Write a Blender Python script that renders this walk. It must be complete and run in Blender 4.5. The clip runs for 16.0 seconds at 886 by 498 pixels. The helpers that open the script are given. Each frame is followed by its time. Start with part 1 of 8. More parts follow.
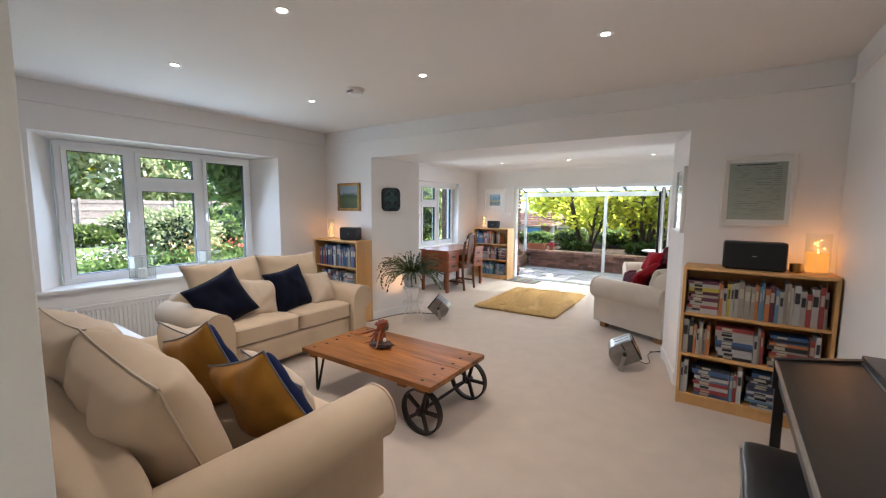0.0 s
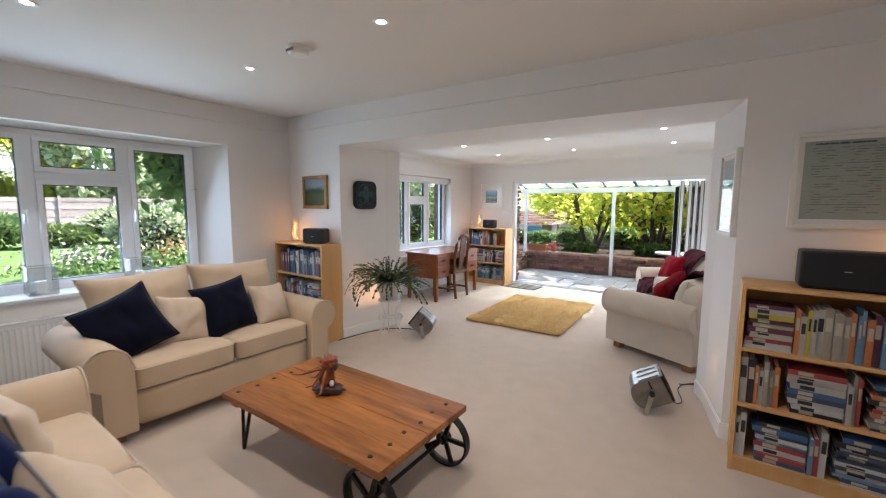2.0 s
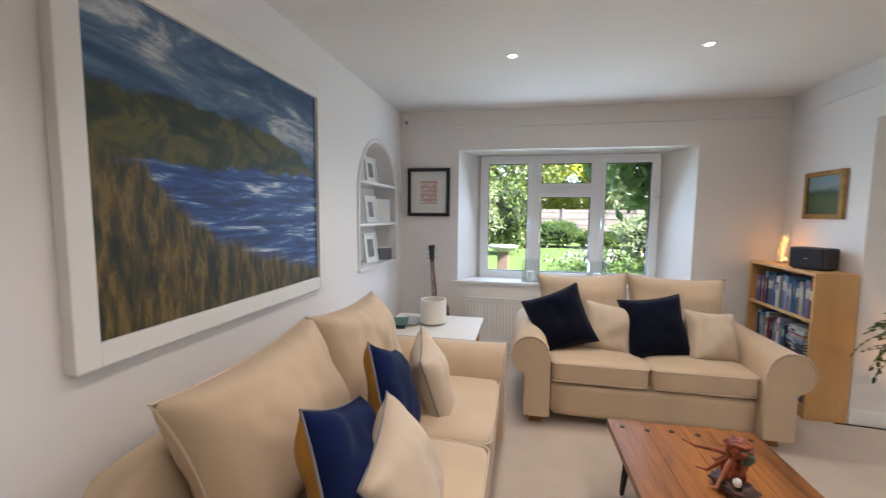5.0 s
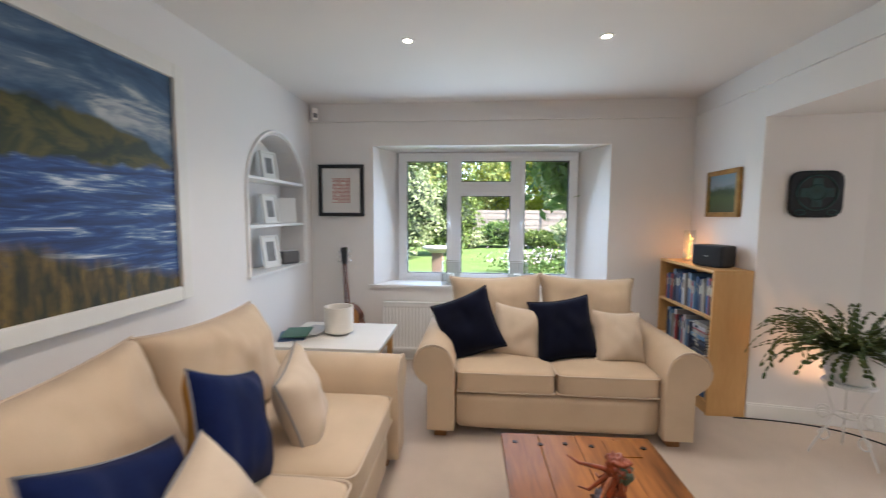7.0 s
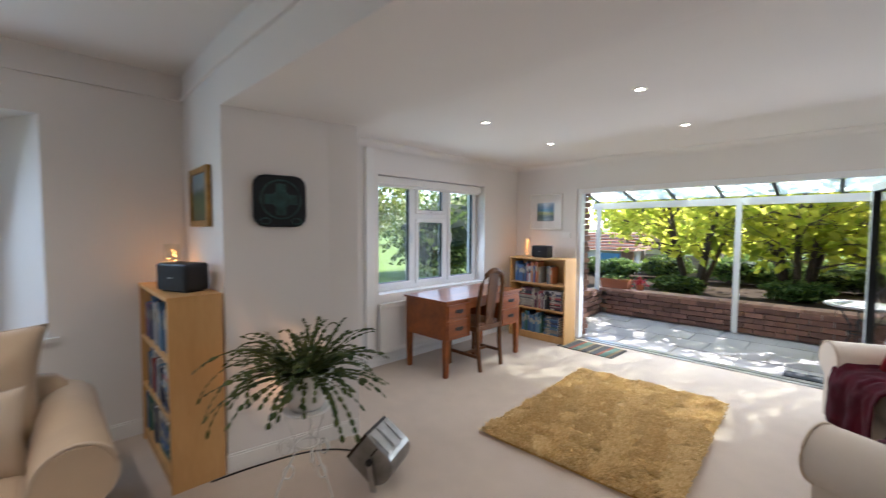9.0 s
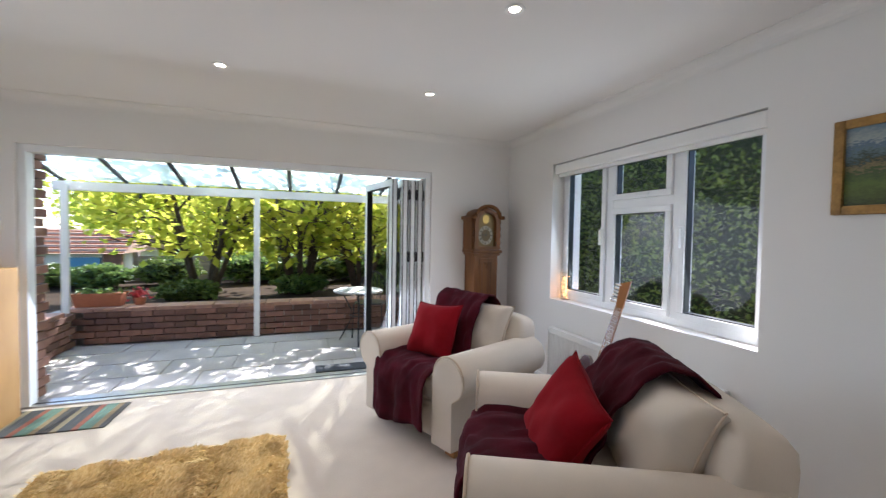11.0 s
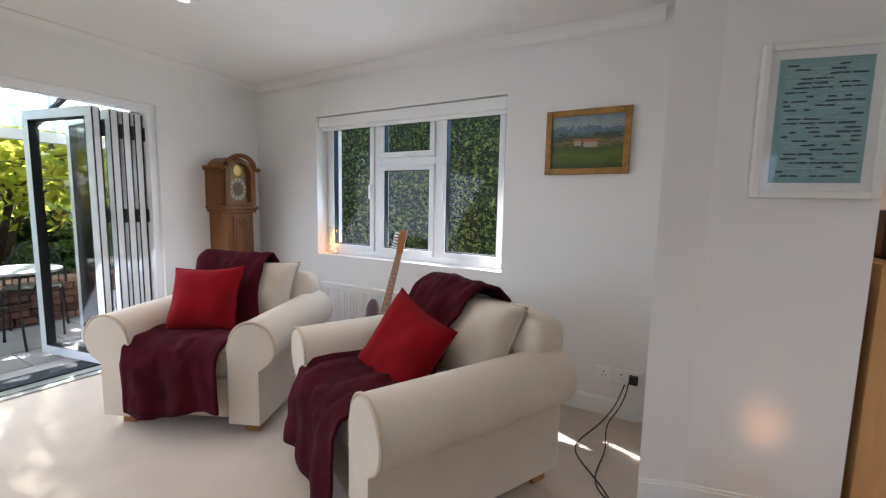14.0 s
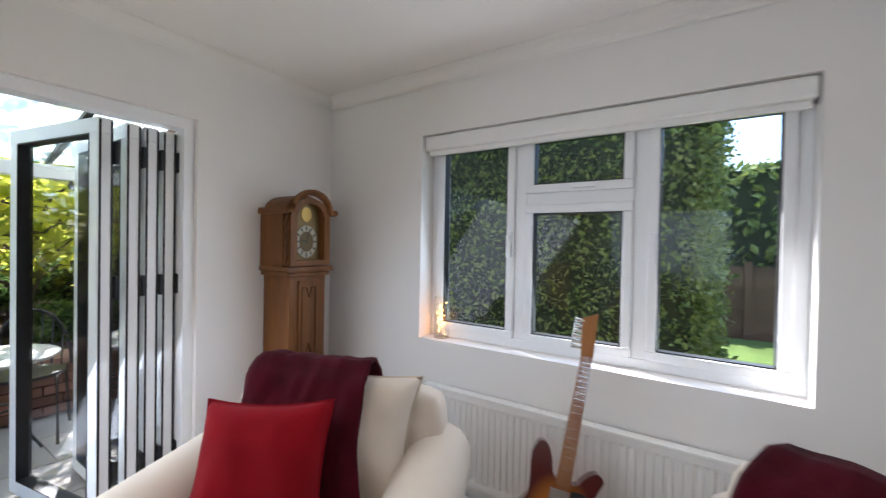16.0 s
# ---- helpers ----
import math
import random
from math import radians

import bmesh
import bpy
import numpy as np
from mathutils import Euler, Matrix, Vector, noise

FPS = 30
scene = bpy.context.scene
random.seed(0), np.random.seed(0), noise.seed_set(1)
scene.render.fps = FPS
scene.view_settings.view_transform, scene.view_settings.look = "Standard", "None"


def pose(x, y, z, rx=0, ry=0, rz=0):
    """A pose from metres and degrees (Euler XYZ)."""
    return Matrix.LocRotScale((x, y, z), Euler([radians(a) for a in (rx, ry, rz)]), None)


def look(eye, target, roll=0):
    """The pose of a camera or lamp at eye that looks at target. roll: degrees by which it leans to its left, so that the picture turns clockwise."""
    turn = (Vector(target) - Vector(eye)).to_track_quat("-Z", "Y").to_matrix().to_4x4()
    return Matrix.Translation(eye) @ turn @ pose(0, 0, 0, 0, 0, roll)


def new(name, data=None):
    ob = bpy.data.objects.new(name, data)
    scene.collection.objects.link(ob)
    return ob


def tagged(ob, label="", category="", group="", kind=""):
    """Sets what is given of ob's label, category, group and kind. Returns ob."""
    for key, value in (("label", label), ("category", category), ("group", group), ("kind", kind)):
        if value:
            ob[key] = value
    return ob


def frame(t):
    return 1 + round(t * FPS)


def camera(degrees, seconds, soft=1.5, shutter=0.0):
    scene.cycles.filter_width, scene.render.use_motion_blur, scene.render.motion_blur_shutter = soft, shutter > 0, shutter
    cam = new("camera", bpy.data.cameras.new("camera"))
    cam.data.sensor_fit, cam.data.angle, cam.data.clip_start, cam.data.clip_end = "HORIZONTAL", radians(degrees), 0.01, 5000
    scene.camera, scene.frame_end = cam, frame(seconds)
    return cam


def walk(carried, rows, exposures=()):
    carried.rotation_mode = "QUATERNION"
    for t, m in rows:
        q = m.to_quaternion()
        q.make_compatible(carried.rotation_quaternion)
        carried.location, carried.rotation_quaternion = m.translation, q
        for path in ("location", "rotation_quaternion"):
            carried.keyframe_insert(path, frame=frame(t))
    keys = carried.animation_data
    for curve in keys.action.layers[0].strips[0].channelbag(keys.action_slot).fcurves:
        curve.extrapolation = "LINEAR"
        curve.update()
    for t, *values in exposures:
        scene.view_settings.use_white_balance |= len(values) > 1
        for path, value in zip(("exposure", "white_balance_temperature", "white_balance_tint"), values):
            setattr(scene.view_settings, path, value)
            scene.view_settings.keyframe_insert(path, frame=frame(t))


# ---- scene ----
cam = camera(95.5, 16.0, soft=1.2, shutter=0.3)
# seconds, eye, heading, pitch, lean
PATH = [
    (0, (-0.198, 0.369, 1.488), 35.22, -5.88, 0.40),
    (0.5, (-0.254, 0.462, 1.474), 37.65, -6.00, 0.40),
    (1, (-0.376, 0.628, 1.485), 38.90, -6.06, 0.30),
    (1.5, (-0.447, 0.863, 1.494), 38.49, -6.00, 0.40),
    (2, (-0.528, 1.172, 1.477), 35.34, -6.14, 0.30),
    (2.5, (-0.644, 1.467, 1.441), 34.59, -6.09, 0.40),
    (3, (-0.727, 1.709, 1.453), 43.02, -5.94, 0.50),
    (3.5, (-0.777, 1.825, 1.440), 61.98, -5.10, 0.10),
    (4, (-0.741, 1.889, 1.450), 79.54, -5.05, 0.30),
    (4.5, (-0.728, 1.863, 1.457), 91.90, -5.05, 0.30),
    (4.7, (-0.726, 1.842, 1.452), 95.56, -5.02, 0.50),
    (5.12, (-0.718, 1.812, 1.450), 103.74, -5.03, 0.48),
    (5.54, (-0.720, 1.793, 1.443), 108.67, -5.05, 0.43),
    (5.96, (-0.746, 1.809, 1.436), 109.81, -5.04, 0.37),
    (6.38, (-0.808, 1.884, 1.430), 106.59, -4.99, 0.32),
    (6.8, (-0.918, 2.040, 1.429), 98.46, -4.85, 0.30),
    (7, (-0.997, 2.147, 1.437), 94.69, -4.79, 0.30),
    (7.5, (-1.150, 2.382, 1.439), 80.50, -4.22, 0.20),
    (8, (-1.254, 2.716, 1.440), 68.46, -3.47, 0.10),
    (8.5, (-1.368, 3.036, 1.426), 57.16, -3.18, 0.20),
    (9, (-1.472, 3.370, 1.432), 45.02, -2.95, 0.30),
    (9.5, (-1.516, 3.740, 1.414), 29.57, -2.46, 0.40),
    (10, (-1.606, 4.044, 1.386), 11.87, -2.23, 0.60),
    (10.2, (-1.684, 4.148, 1.366), 4.94, -2.15, 0.80),
    (10.62, (-1.829, 4.363, 1.352), -8.79, -2.03, 0.85),
    (11.04, (-2.030, 4.521, 1.330), -20.52, -1.92, 0.98),
    (11.46, (-2.242, 4.627, 1.305), -30.40, -1.90, 1.12),
    (11.88, (-2.419, 4.684, 1.284), -38.58, -2.08, 1.25),
    (12.3, (-2.514, 4.698, 1.270), -45.22, -2.52, 1.30),
    (12.5, (-2.551, 4.704, 1.250), -48.86, -3.04, 1.30),
    (13, (-2.579, 4.687, 1.227), -55.09, -4.56, 1.20),
    (13.5, (-2.558, 4.713, 1.224), -58.96, -5.80, 1.20),
    (14, (-2.472, 4.847, 1.240), -60.96, -6.17, 1.20),
    (14.5, (-2.265, 5.090, 1.291), -62.02, -6.17, 1.20),
    (15, (-2.072, 5.387, 1.305), -61.85, -4.04, 1.20),
    (15.5, (-1.942, 5.751, 1.334), -61.63, -1.80, 1.20),
    (16, (-1.804, 6.108, 1.344), -56.38, -0.77, 1.10),
]


def eye_pose(eye, heading, pitch, lean):
    a, b = radians(heading), radians(pitch)
    way = Vector((-math.sin(a) * math.cos(b), math.cos(a) * math.cos(b), math.sin(b)))
    return look(eye, Vector(eye) + way, lean)


LEVELS = [(t, e, k, 15) for t, e, k in ((0.0, 2.85, 5650), (2.2, 2.80, 5600), (3.0, 2.60, 5550), (3.9, 2.62, 5600), (4.5, 2.88, 5750), (7.0, 2.88, 5750), (8.3, 2.5, 5650), (9.0, 2.48, 5600), (10.0, 2.30, 5550), (12.5, 2.45, 5600), (14.0, 2.5, 5600), (15.5, 2.5, 5600), (16.0, 2.45, 5600))]
walk(cam, [(t, eye_pose(e, h, p, r)) for t, e, h, p, r in PATH], LEVELS)

# ---------------------------------------------------------------- light
SUN_AZ, SUN_EL = 22.0, 43.0  # degrees east of the garden axis (+y), and above the horizon
world = bpy.data.worlds.new("sky")
scene.world = world
world.use_nodes = True
wn = world.node_tree.nodes
sky = wn.new("ShaderNodeTexSky")
sky.sky_type, sky.sun_disc = "NISHITA", False
sky.sun_elevation, sky.sun_rotation = radians(SUN_EL), radians(SUN_AZ)
world.node_tree.links.new(sky.outputs[0], wn["Background"].inputs[0])
wn["Background"].inputs[1].default_value = 0.13

sun_data = bpy.data.lights.new("sun", "SUN")
sun_data.energy, sun_data.angle, sun_data.color = 3.8, radians(0.6), (1.0, 0.93, 0.82)
sun = new("sun", sun_data)
_a, _e = radians(SUN_AZ), radians(SUN_EL)
sun.matrix_world = look((8, 20, 12), Vector((8, 20, 12)) - Vector((math.sin(_a) * math.cos(_e), math.cos(_a) * math.cos(_e), math.sin(_e))))




def daylight_fill(eye, target, w, h, watts, colour):
    """Area lamp added in a window or door opening, standing in for sky light."""
    d = bpy.data.lights.new("daylight_fill", "AREA")
    d.shape, d.size, d.size_y, d.energy, d.color = "RECTANGLE", w, h, watts, colour
    new("daylight_fill", d).matrix_world = look(eye, target)


# Fill lamps added at the openings to brighten the rooms against the garden.
daylight_fill((-5.11, 2.25, 1.42), (-4.0, 2.25, 1.17), 1.75, 1.20, 3.3, (0.72, 0.88, 1.0))
daylight_fill((-4.92, 6.67, 1.36), (-4.0, 6.67, 1.06), 1.60, 1.10, 1.5, (0.84, 0.94, 1.0))
daylight_fill((0.12, 6.65, 1.36), (-1.0, 6.65, 1.06), 1.60, 1.05, 1.5, (0.95, 1.0, 0.96))
daylight_fill((-2.37, 8.22, 1.00), (-2.37, 7.22, 0.30), 3.0, 1.78, 6.4, (0.95, 0.98, 1.0))

# ---------------------------------------------------------------- materials
def mat(name, col, rough=0.6, metal=0.0, var=0.1, scale=3.0, fine=60.0, bump=0.1, depth=0.002, tint=None,
        emit=0.0, sheen=0.0, rand=0.0, coat=0.0, stretch=None, spec=0.5):
    """A surface with wear at two scales: broad tint changes and fine grain with relief."""
    m = bpy.data.materials.new(name)
    m.use_nodes = True
    nt = m.node_tree
    n, l = nt.nodes, nt.links
    b = n["Principled BSDF"]
    b.inputs["Roughness"].default_value, b.inputs["Metallic"].default_value = rough, metal
    b.inputs["Specular IOR Level"].default_value = spec if sheen == 0 else 0.12
    b.inputs["Sheen Weight"].default_value, b.inputs["Coat Weight"].default_value = sheen, coat
    tc = n.new("ShaderNodeTexCoord")
    src = tc.outputs["Object"]
    if stretch:
        mp = n.new("ShaderNodeMapping")
        mp.inputs["Scale"].default_value = stretch
        l.new(src, mp.inputs[0])
        src = mp.outputs[0]
    big, small = n.new("ShaderNodeTexNoise"), n.new("ShaderNodeTexNoise")
    big.inputs["Scale"].default_value, big.inputs["Detail"].default_value = scale, 4
    small.inputs["Scale"].default_value, small.inputs["Detail"].default_value = fine, 3
    l.new(src, big.inputs["Vector"])
    l.new(src, small.inputs["Vector"])
    mix = n.new("ShaderNodeMix")
    mix.data_type = "RGBA"
    c2 = tint or tuple(c * (1 - 2.2 * var) for c in col)
    mix.inputs[6].default_value, mix.inputs[7].default_value = (*col, 1), (*c2, 1)
    add = n.new("ShaderNodeMath")
    add.operation = "MULTIPLY_ADD"
    l.new(small.outputs[0], add.inputs[0])
    add.inputs[1].default_value = 0.5
    l.new(big.outputs[0], add.inputs[2])
    ramp = n.new("ShaderNodeMapRange")
    ramp.inputs[1].default_value, ramp.inputs[2].default_value = 0.5, 1.05
    l.new(add.outputs[0], ramp.inputs[0])
    l.new(ramp.outputs[0], mix.inputs[0])
    out = mix.outputs[2]
    if rand:
        info, hsv = n.new("ShaderNodeObjectInfo"), n.new("ShaderNodeHueSaturation")
        mr = n.new("ShaderNodeMapRange")
        mr.inputs[3].default_value, mr.inputs[4].default_value = 1 - rand, 1 + rand
        l.new(info.outputs["Random"], mr.inputs[0])
        l.new(mr.outputs[0], hsv.inputs["Value"])
        l.new(out, hsv.inputs["Color"])
        out = hsv.outputs[0]
    l.new(out, b.inputs["Base Color"])
    if bump:
        bp = n.new("ShaderNodeBump")
        bp.inputs["Strength"].default_value, bp.inputs["Distance"].default_value = bump, depth
        l.new(small.outputs[0], bp.inputs["Height"])
        l.new(bp.outputs[0], b.inputs["Normal"])
    if emit:
        b.inputs["Emission Color"].default_value = (*col, 1)
        b.inputs["Emission Strength"].default_value = emit
    return m


def wood(name, light, dark, rough=0.4, along="X", rings=9.0, coat=0.0, rand=0.0):
    """Timber: long grain with darker veins, stretched along one axis."""
    m = mat(name, light, rough, var=0.1, fine=40, bump=0.08, depth=0.001, coat=coat, rand=rand, spec=0.25)
    nt = m.node_tree
    n, l = nt.nodes, nt.links
    mp = n.new("ShaderNodeMapping")
    k = {"X": (0.12, 1, 1), "Y": (1, 0.12, 1), "Z": (1, 1, 0.12)}[along]
    mp.inputs["Scale"].default_value = k
    tc = [x for x in n if x.type == "TEX_COORD"][0]
    l.new(tc.outputs["Object"], mp.inputs[0])
    for t in [x for x in n if x.type == "TEX_NOISE"]:
        l.new(mp.outputs[0], t.inputs["Vector"])
        t.inputs["Scale"].default_value = rings if t.inputs["Scale"].default_value < 10 else rings * 9
        t.inputs["Distortion"].default_value = 0.8
    mx = [x for x in n if x.type == "MIX"][0]
    mx.inputs[7].default_value = (*dark, 1)
    return m


def leafy(name, col, tint, rough=0.45, trans=0.35):
    """Leaves: each island its own green, partly see-through to light."""
    m = bpy.data.materials.new(name)
    m.use_nodes = True
    n, l = m.node_tree.nodes, m.node_tree.links
    b = n["Principled BSDF"]
    geo, mix = n.new("ShaderNodeNewGeometry"), n.new("ShaderNodeMix")
    mix.data_type = "RGBA"
    mix.inputs[6].default_value, mix.inputs[7].default_value = (*col, 1), (*tint, 1)
    l.new(geo.outputs["Random Per Island"], mix.inputs[0])
    l.new(mix.outputs[2], b.inputs["Base Color"])
    b.inputs["Roughness"].default_value = rough
    b.inputs["Specular IOR Level"].default_value = 0.2
    tr, ms = n.new("ShaderNodeBsdfTranslucent"), n.new("ShaderNodeMixShader")
    l.new(mix.outputs[2], tr.inputs[0])
    ms.inputs[0].default_value = trans
    l.new(b.outputs[0], ms.inputs[1])
    l.new(tr.outputs[0], ms.inputs[2])
    l.new(ms.outputs[0], n["Material Output"].inputs[0])
    return m


def pane_glass(name, tint=(1, 1, 1), gloss=0.04):
    """Thin flat glass: clear, with a weak mirror on top that grows towards grazing views."""
    m = bpy.data.materials.new(name)
    m.use_nodes = True
    n, l = m.node_tree.nodes, m.node_tree.links
    tr, gl, ms, lw = n.new("ShaderNodeBsdfTransparent"), n.new("ShaderNodeBsdfGlossy"), n.new("ShaderNodeMixShader"), n.new("ShaderNodeLayerWeight")
    tr.inputs[0].default_value = (*tint, 1)
    gl.inputs["Roughness"].default_value = 0.01
    p, q = n.new("ShaderNodeMath"), n.new("ShaderNodeMath")
    p.operation, q.operation = "POWER", "MULTIPLY_ADD"
    lw.inputs[0].default_value = 0.5
    l.new(lw.outputs["Facing"], p.inputs[0])
    p.inputs[1].default_value = 4.0
    l.new(p.outputs[0], q.inputs[0])
    q.inputs[1].default_value, q.inputs[2].default_value = 0.5, gloss
    l.new(q.outputs[0], ms.inputs[0])
    l.new(tr.outputs[0], ms.inputs[1])
    l.new(gl.outputs[0], ms.inputs[2])
    l.new(ms.outputs[0], n["Material Output"].inputs[0])
    return m


M_WALL = mat("wall_paint", (0.80, 0.775, 0.745), 0.75, var=0.02, scale=1.2, fine=180, bump=0.12, depth=0.0015)
M_CEIL = mat("ceiling_paint", (0.80, 0.775, 0.74), 0.85, var=0.02, scale=1.0, fine=220, bump=0.1, depth=0.001)
M_TRIM = mat("white_gloss_paint", (0.82, 0.81, 0.78), 0.35, var=0.02, scale=4, fine=90, bump=0.05)
M_UPVC = mat("white_upvc", (0.84, 0.85, 0.86), 0.28, var=0.015, scale=5, fine=80, bump=0.02)
M_CARPET = mat("cream_carpet", (0.575, 0.475, 0.375), 0.95, var=0.055, scale=6.0, fine=260, bump=0.9, depth=0.006, sheen=0.2)
M_GLASS = pane_glass("window_glass", (1, 1, 1), 0.022)
M_CREAM = mat("cream_cotton", (0.55, 0.425, 0.29), 0.9, var=0.07, scale=4, fine=420, bump=0.3, depth=0.001, sheen=0.1)
M_CREAM2 = mat("oatmeal_cotton", (0.57, 0.465, 0.345), 0.92, var=0.07, scale=5, fine=420, bump=0.35, depth=0.001, sheen=0.1)
M_IVORY = mat("ivory_cotton", (0.62, 0.54, 0.44), 0.9, var=0.06, scale=4, fine=420, bump=0.3, depth=0.001, sheen=0.1)
M_NAVY = mat("navy_velvet", (0.003, 0.0045, 0.016), 0.85, var=0.25, scale=7, fine=300, bump=0.2, depth=0.001, sheen=0.04)
M_BLUE = mat("blue_velvet", (0.005, 0.012, 0.060), 0.85, var=0.25, scale=7, fine=300, bump=0.2, depth=0.001, sheen=0.03)
M_MUSTARD = mat("mustard_velvet", (0.40, 0.19, 0.025), 0.8, var=0.2, scale=7, fine=300, bump=0.2, depth=0.001, sheen=0.10)
M_GREYPIPE = mat("grey_piping", (0.20, 0.20, 0.21), 0.8)
M_RED = mat("red_velvet", (0.21, 0.003, 0.007), 0.95, var=0.15, scale=6, fine=300, bump=0.2, depth=0.001, sheen=0.01)
M_MAROON = mat("maroon_fleece", (0.062, 0.003, 0.009), 0.95, var=0.3, scale=9, fine=240, bump=0.6, depth=0.003, sheen=0.015)
M_FOOT = wood("oak_foot", (0.34, 0.16, 0.06), (0.2, 0.09, 0.03), 0.45, "Z")
M_PINE = wood("waxed_pine", (0.40, 0.155, 0.036), (0.060, 0.021, 0.006), 0.36, "X", 4.0, coat=0.08, rand=0.2)
M_IRON = mat("dark_iron", (0.055, 0.045, 0.04), 0.45, 0.85, var=0.25, scale=14, fine=120, bump=0.25)
M_BIRCH = wood("birch_veneer", (0.62, 0.37, 0.15), (0.50, 0.28, 0.10), 0.45, "Z", 8.0)
M_YEW = wood("yew_veneer", (0.30, 0.085, 0.016), (0.14, 0.033, 0.008), 0.3, "Y", 6.0, coat=0.2)
M_OAKDARK = wood("dark_oak", (0.15, 0.060, 0.020), (0.065, 0.025, 0.008), 0.4, "Z", 9.0, coat=0.1)
M_BLACK = mat("black_plastic", (0.012, 0.012, 0.013), 0.45, var=0.1, bump=0.05)
M_GRILLE = mat("black_grille_cloth", (0.010, 0.010, 0.011), 0.8, fine=700, bump=0.5, depth=0.001)
M_CHROME = mat("chrome", (0.75, 0.75, 0.76), 0.18, 1.0, var=0.04)
M_STEEL = mat("brushed_steel", (0.50, 0.49, 0.47), 0.35, 0.95, var=0.15, scale=9, fine=160, bump=0.15)
M_BRASS = mat("brass", (0.45, 0.29, 0.09), 0.38, 1.0, var=0.12)
M_GILT = mat("gilt_frame", (0.42, 0.23, 0.055), 0.42, 0.35, var=0.25, scale=18, fine=90, bump=0.4)
M_PAPER = mat("white_paper", (0.78, 0.77, 0.73), 0.8, var=0.02)
M_TERRA = mat("terracotta", (0.46, 0.16, 0.075), 0.8, var=0.15)


# ---------------------------------------------------------------- mesh helpers
def mesh_of(bm, name, material=None, smooth=False):
    me = bpy.data.meshes.new(name)
    bm.to_mesh(me)
    bm.free()
    if material:
        me.materials.append(material)
    if smooth:
        me.shade_smooth()
    return me


def part(name, bm, material, parent=None, label="", smooth=False):
    ob = new(name, mesh_of(bm, name, material, smooth))
    if parent:
        ob.parent = parent
    if label:
        ob["label"] = label
    return ob


def thing(name, label, category, m=None, group="", kind=""):
    """An empty at the base of a thing, to carry its parts."""
    ob = new(name)
    ob.empty_display_size = 0.1
    if m is not None:
        ob.matrix_basis = m
    return tagged(ob, label, category, group, kind)


def box(bm, x0, y0, z0, x1, y1, z1, bevel=0.0, m=None):
    r = bmesh.ops.create_cube(bm, size=1.0)
    vs = r["verts"]
    t = Matrix.Translation(((x0 + x1) / 2, (y0 + y1) / 2, (z0 + z1) / 2)) @ Matrix.Diagonal((abs(x1 - x0), abs(y1 - y0), abs(z1 - z0), 1))
    bmesh.ops.transform(bm, matrix=t, verts=vs)
    if bevel:
        es = list({e for v in vs for e in v.link_edges})
        rb = bmesh.ops.bevel(bm, geom=es, offset=bevel, segments=2, affect="EDGES", profile=0.6)
        vs = list({v for f in rb["faces"] for v in f.verts})
    if m is not None:
        bmesh.ops.transform(bm, matrix=m, verts=vs)
    return vs


def boxes(*rows, bevel=0.0):
    bm = bmesh.new()
    for r in rows:
        box(bm, *r, bevel=bevel)
    return bm


def hexa(bm, lo, hi):
    """A block between four lower and four upper corners, in the same turn."""
    a = [bm.verts.new(p) for p in lo]
    b = [bm.verts.new(p) for p in hi]
    bm.faces.new(a[::-1])
    bm.faces.new(b)
    for i in range(4):
        j = (i + 1) % 4
        bm.faces.new((a[i], a[j], b[j], b[i]))
    bmesh.ops.recalc_face_normals(bm, faces=bm.faces)


def prism(bm, poly, z0, z1):
    a = [bm.verts.new((x, y, z0)) for x, y in poly]
    b = [bm.verts.new((x, y, z1)) for x, y in poly]
    bm.faces.new(a[::-1])
    bm.faces.new(b)
    for i in range(len(poly)):
        j = (i + 1) % len(poly)
        bm.faces.new((a[i], a[j], b[j], b[i]))
    bmesh.ops.recalc_face_normals(bm, faces=bm.faces)


def lathe(bm, profile, seg=24, m=None):
    """A turned shape: profile rows of (radius, height), about z."""
    rings = []
    for r, z in profile:
        rings.append([bm.verts.new((r * math.cos(2 * math.pi * i / seg), r * math.sin(2 * math.pi * i / seg), z)) for i in range(seg)])
    for a, b in zip(rings, rings[1:]):
        for i in range(seg):
            j = (i + 1) % seg
            bm.faces.new((a[i], a[j], b[j], b[i]))
    if profile[0][0] > 1e-4:
        bm.faces.new(rings[0][::-1])
    if profile[-1][0] > 1e-4:
        bm.faces.new(rings[-1])
    if m is not None:
        bmesh.ops.transform(bm, matrix=m, verts=[v for ring in rings for v in ring])


def tube(bm, pts, r, seg=8):
    """A round bar through a row of points; r may be a list."""
    pts = [Vector(p) for p in pts]
    rs = r if isinstance(r, (list, tuple)) else [r] * len(pts)
    rings = []
    up = Vector((0, 0, 1))
    for i, p in enumerate(pts):
        d = (pts[min(i + 1, len(pts) - 1)] - pts[max(i - 1, 0)]).normalized()
        s = d.cross(up if abs(d.z) < 0.95 else Vector((1, 0, 0))).normalized()
        u = s.cross(d).normalized()
        rings.append([bm.verts.new(p + rs[i] * (math.cos(2 * math.pi * k / seg) * s + math.sin(2 * math.pi * k / seg) * u)) for k in range(seg)])
    for a, b in zip(rings, rings[1:]):
        for i in range(seg):
            j = (i + 1) % seg
            bm.faces.new((a[i], a[j], b[j], b[i]))
    bm.faces.new(rings[0][::-1])
    bm.faces.new(rings[-1])


def disc(bm, r, depth, m, seg=24, bevel=0.0):
    lathe(bm, [(r, 0), (r, depth - bevel), (max(r - bevel, 0.001), depth)] if bevel else [(r, 0), (r, depth)], seg, m)


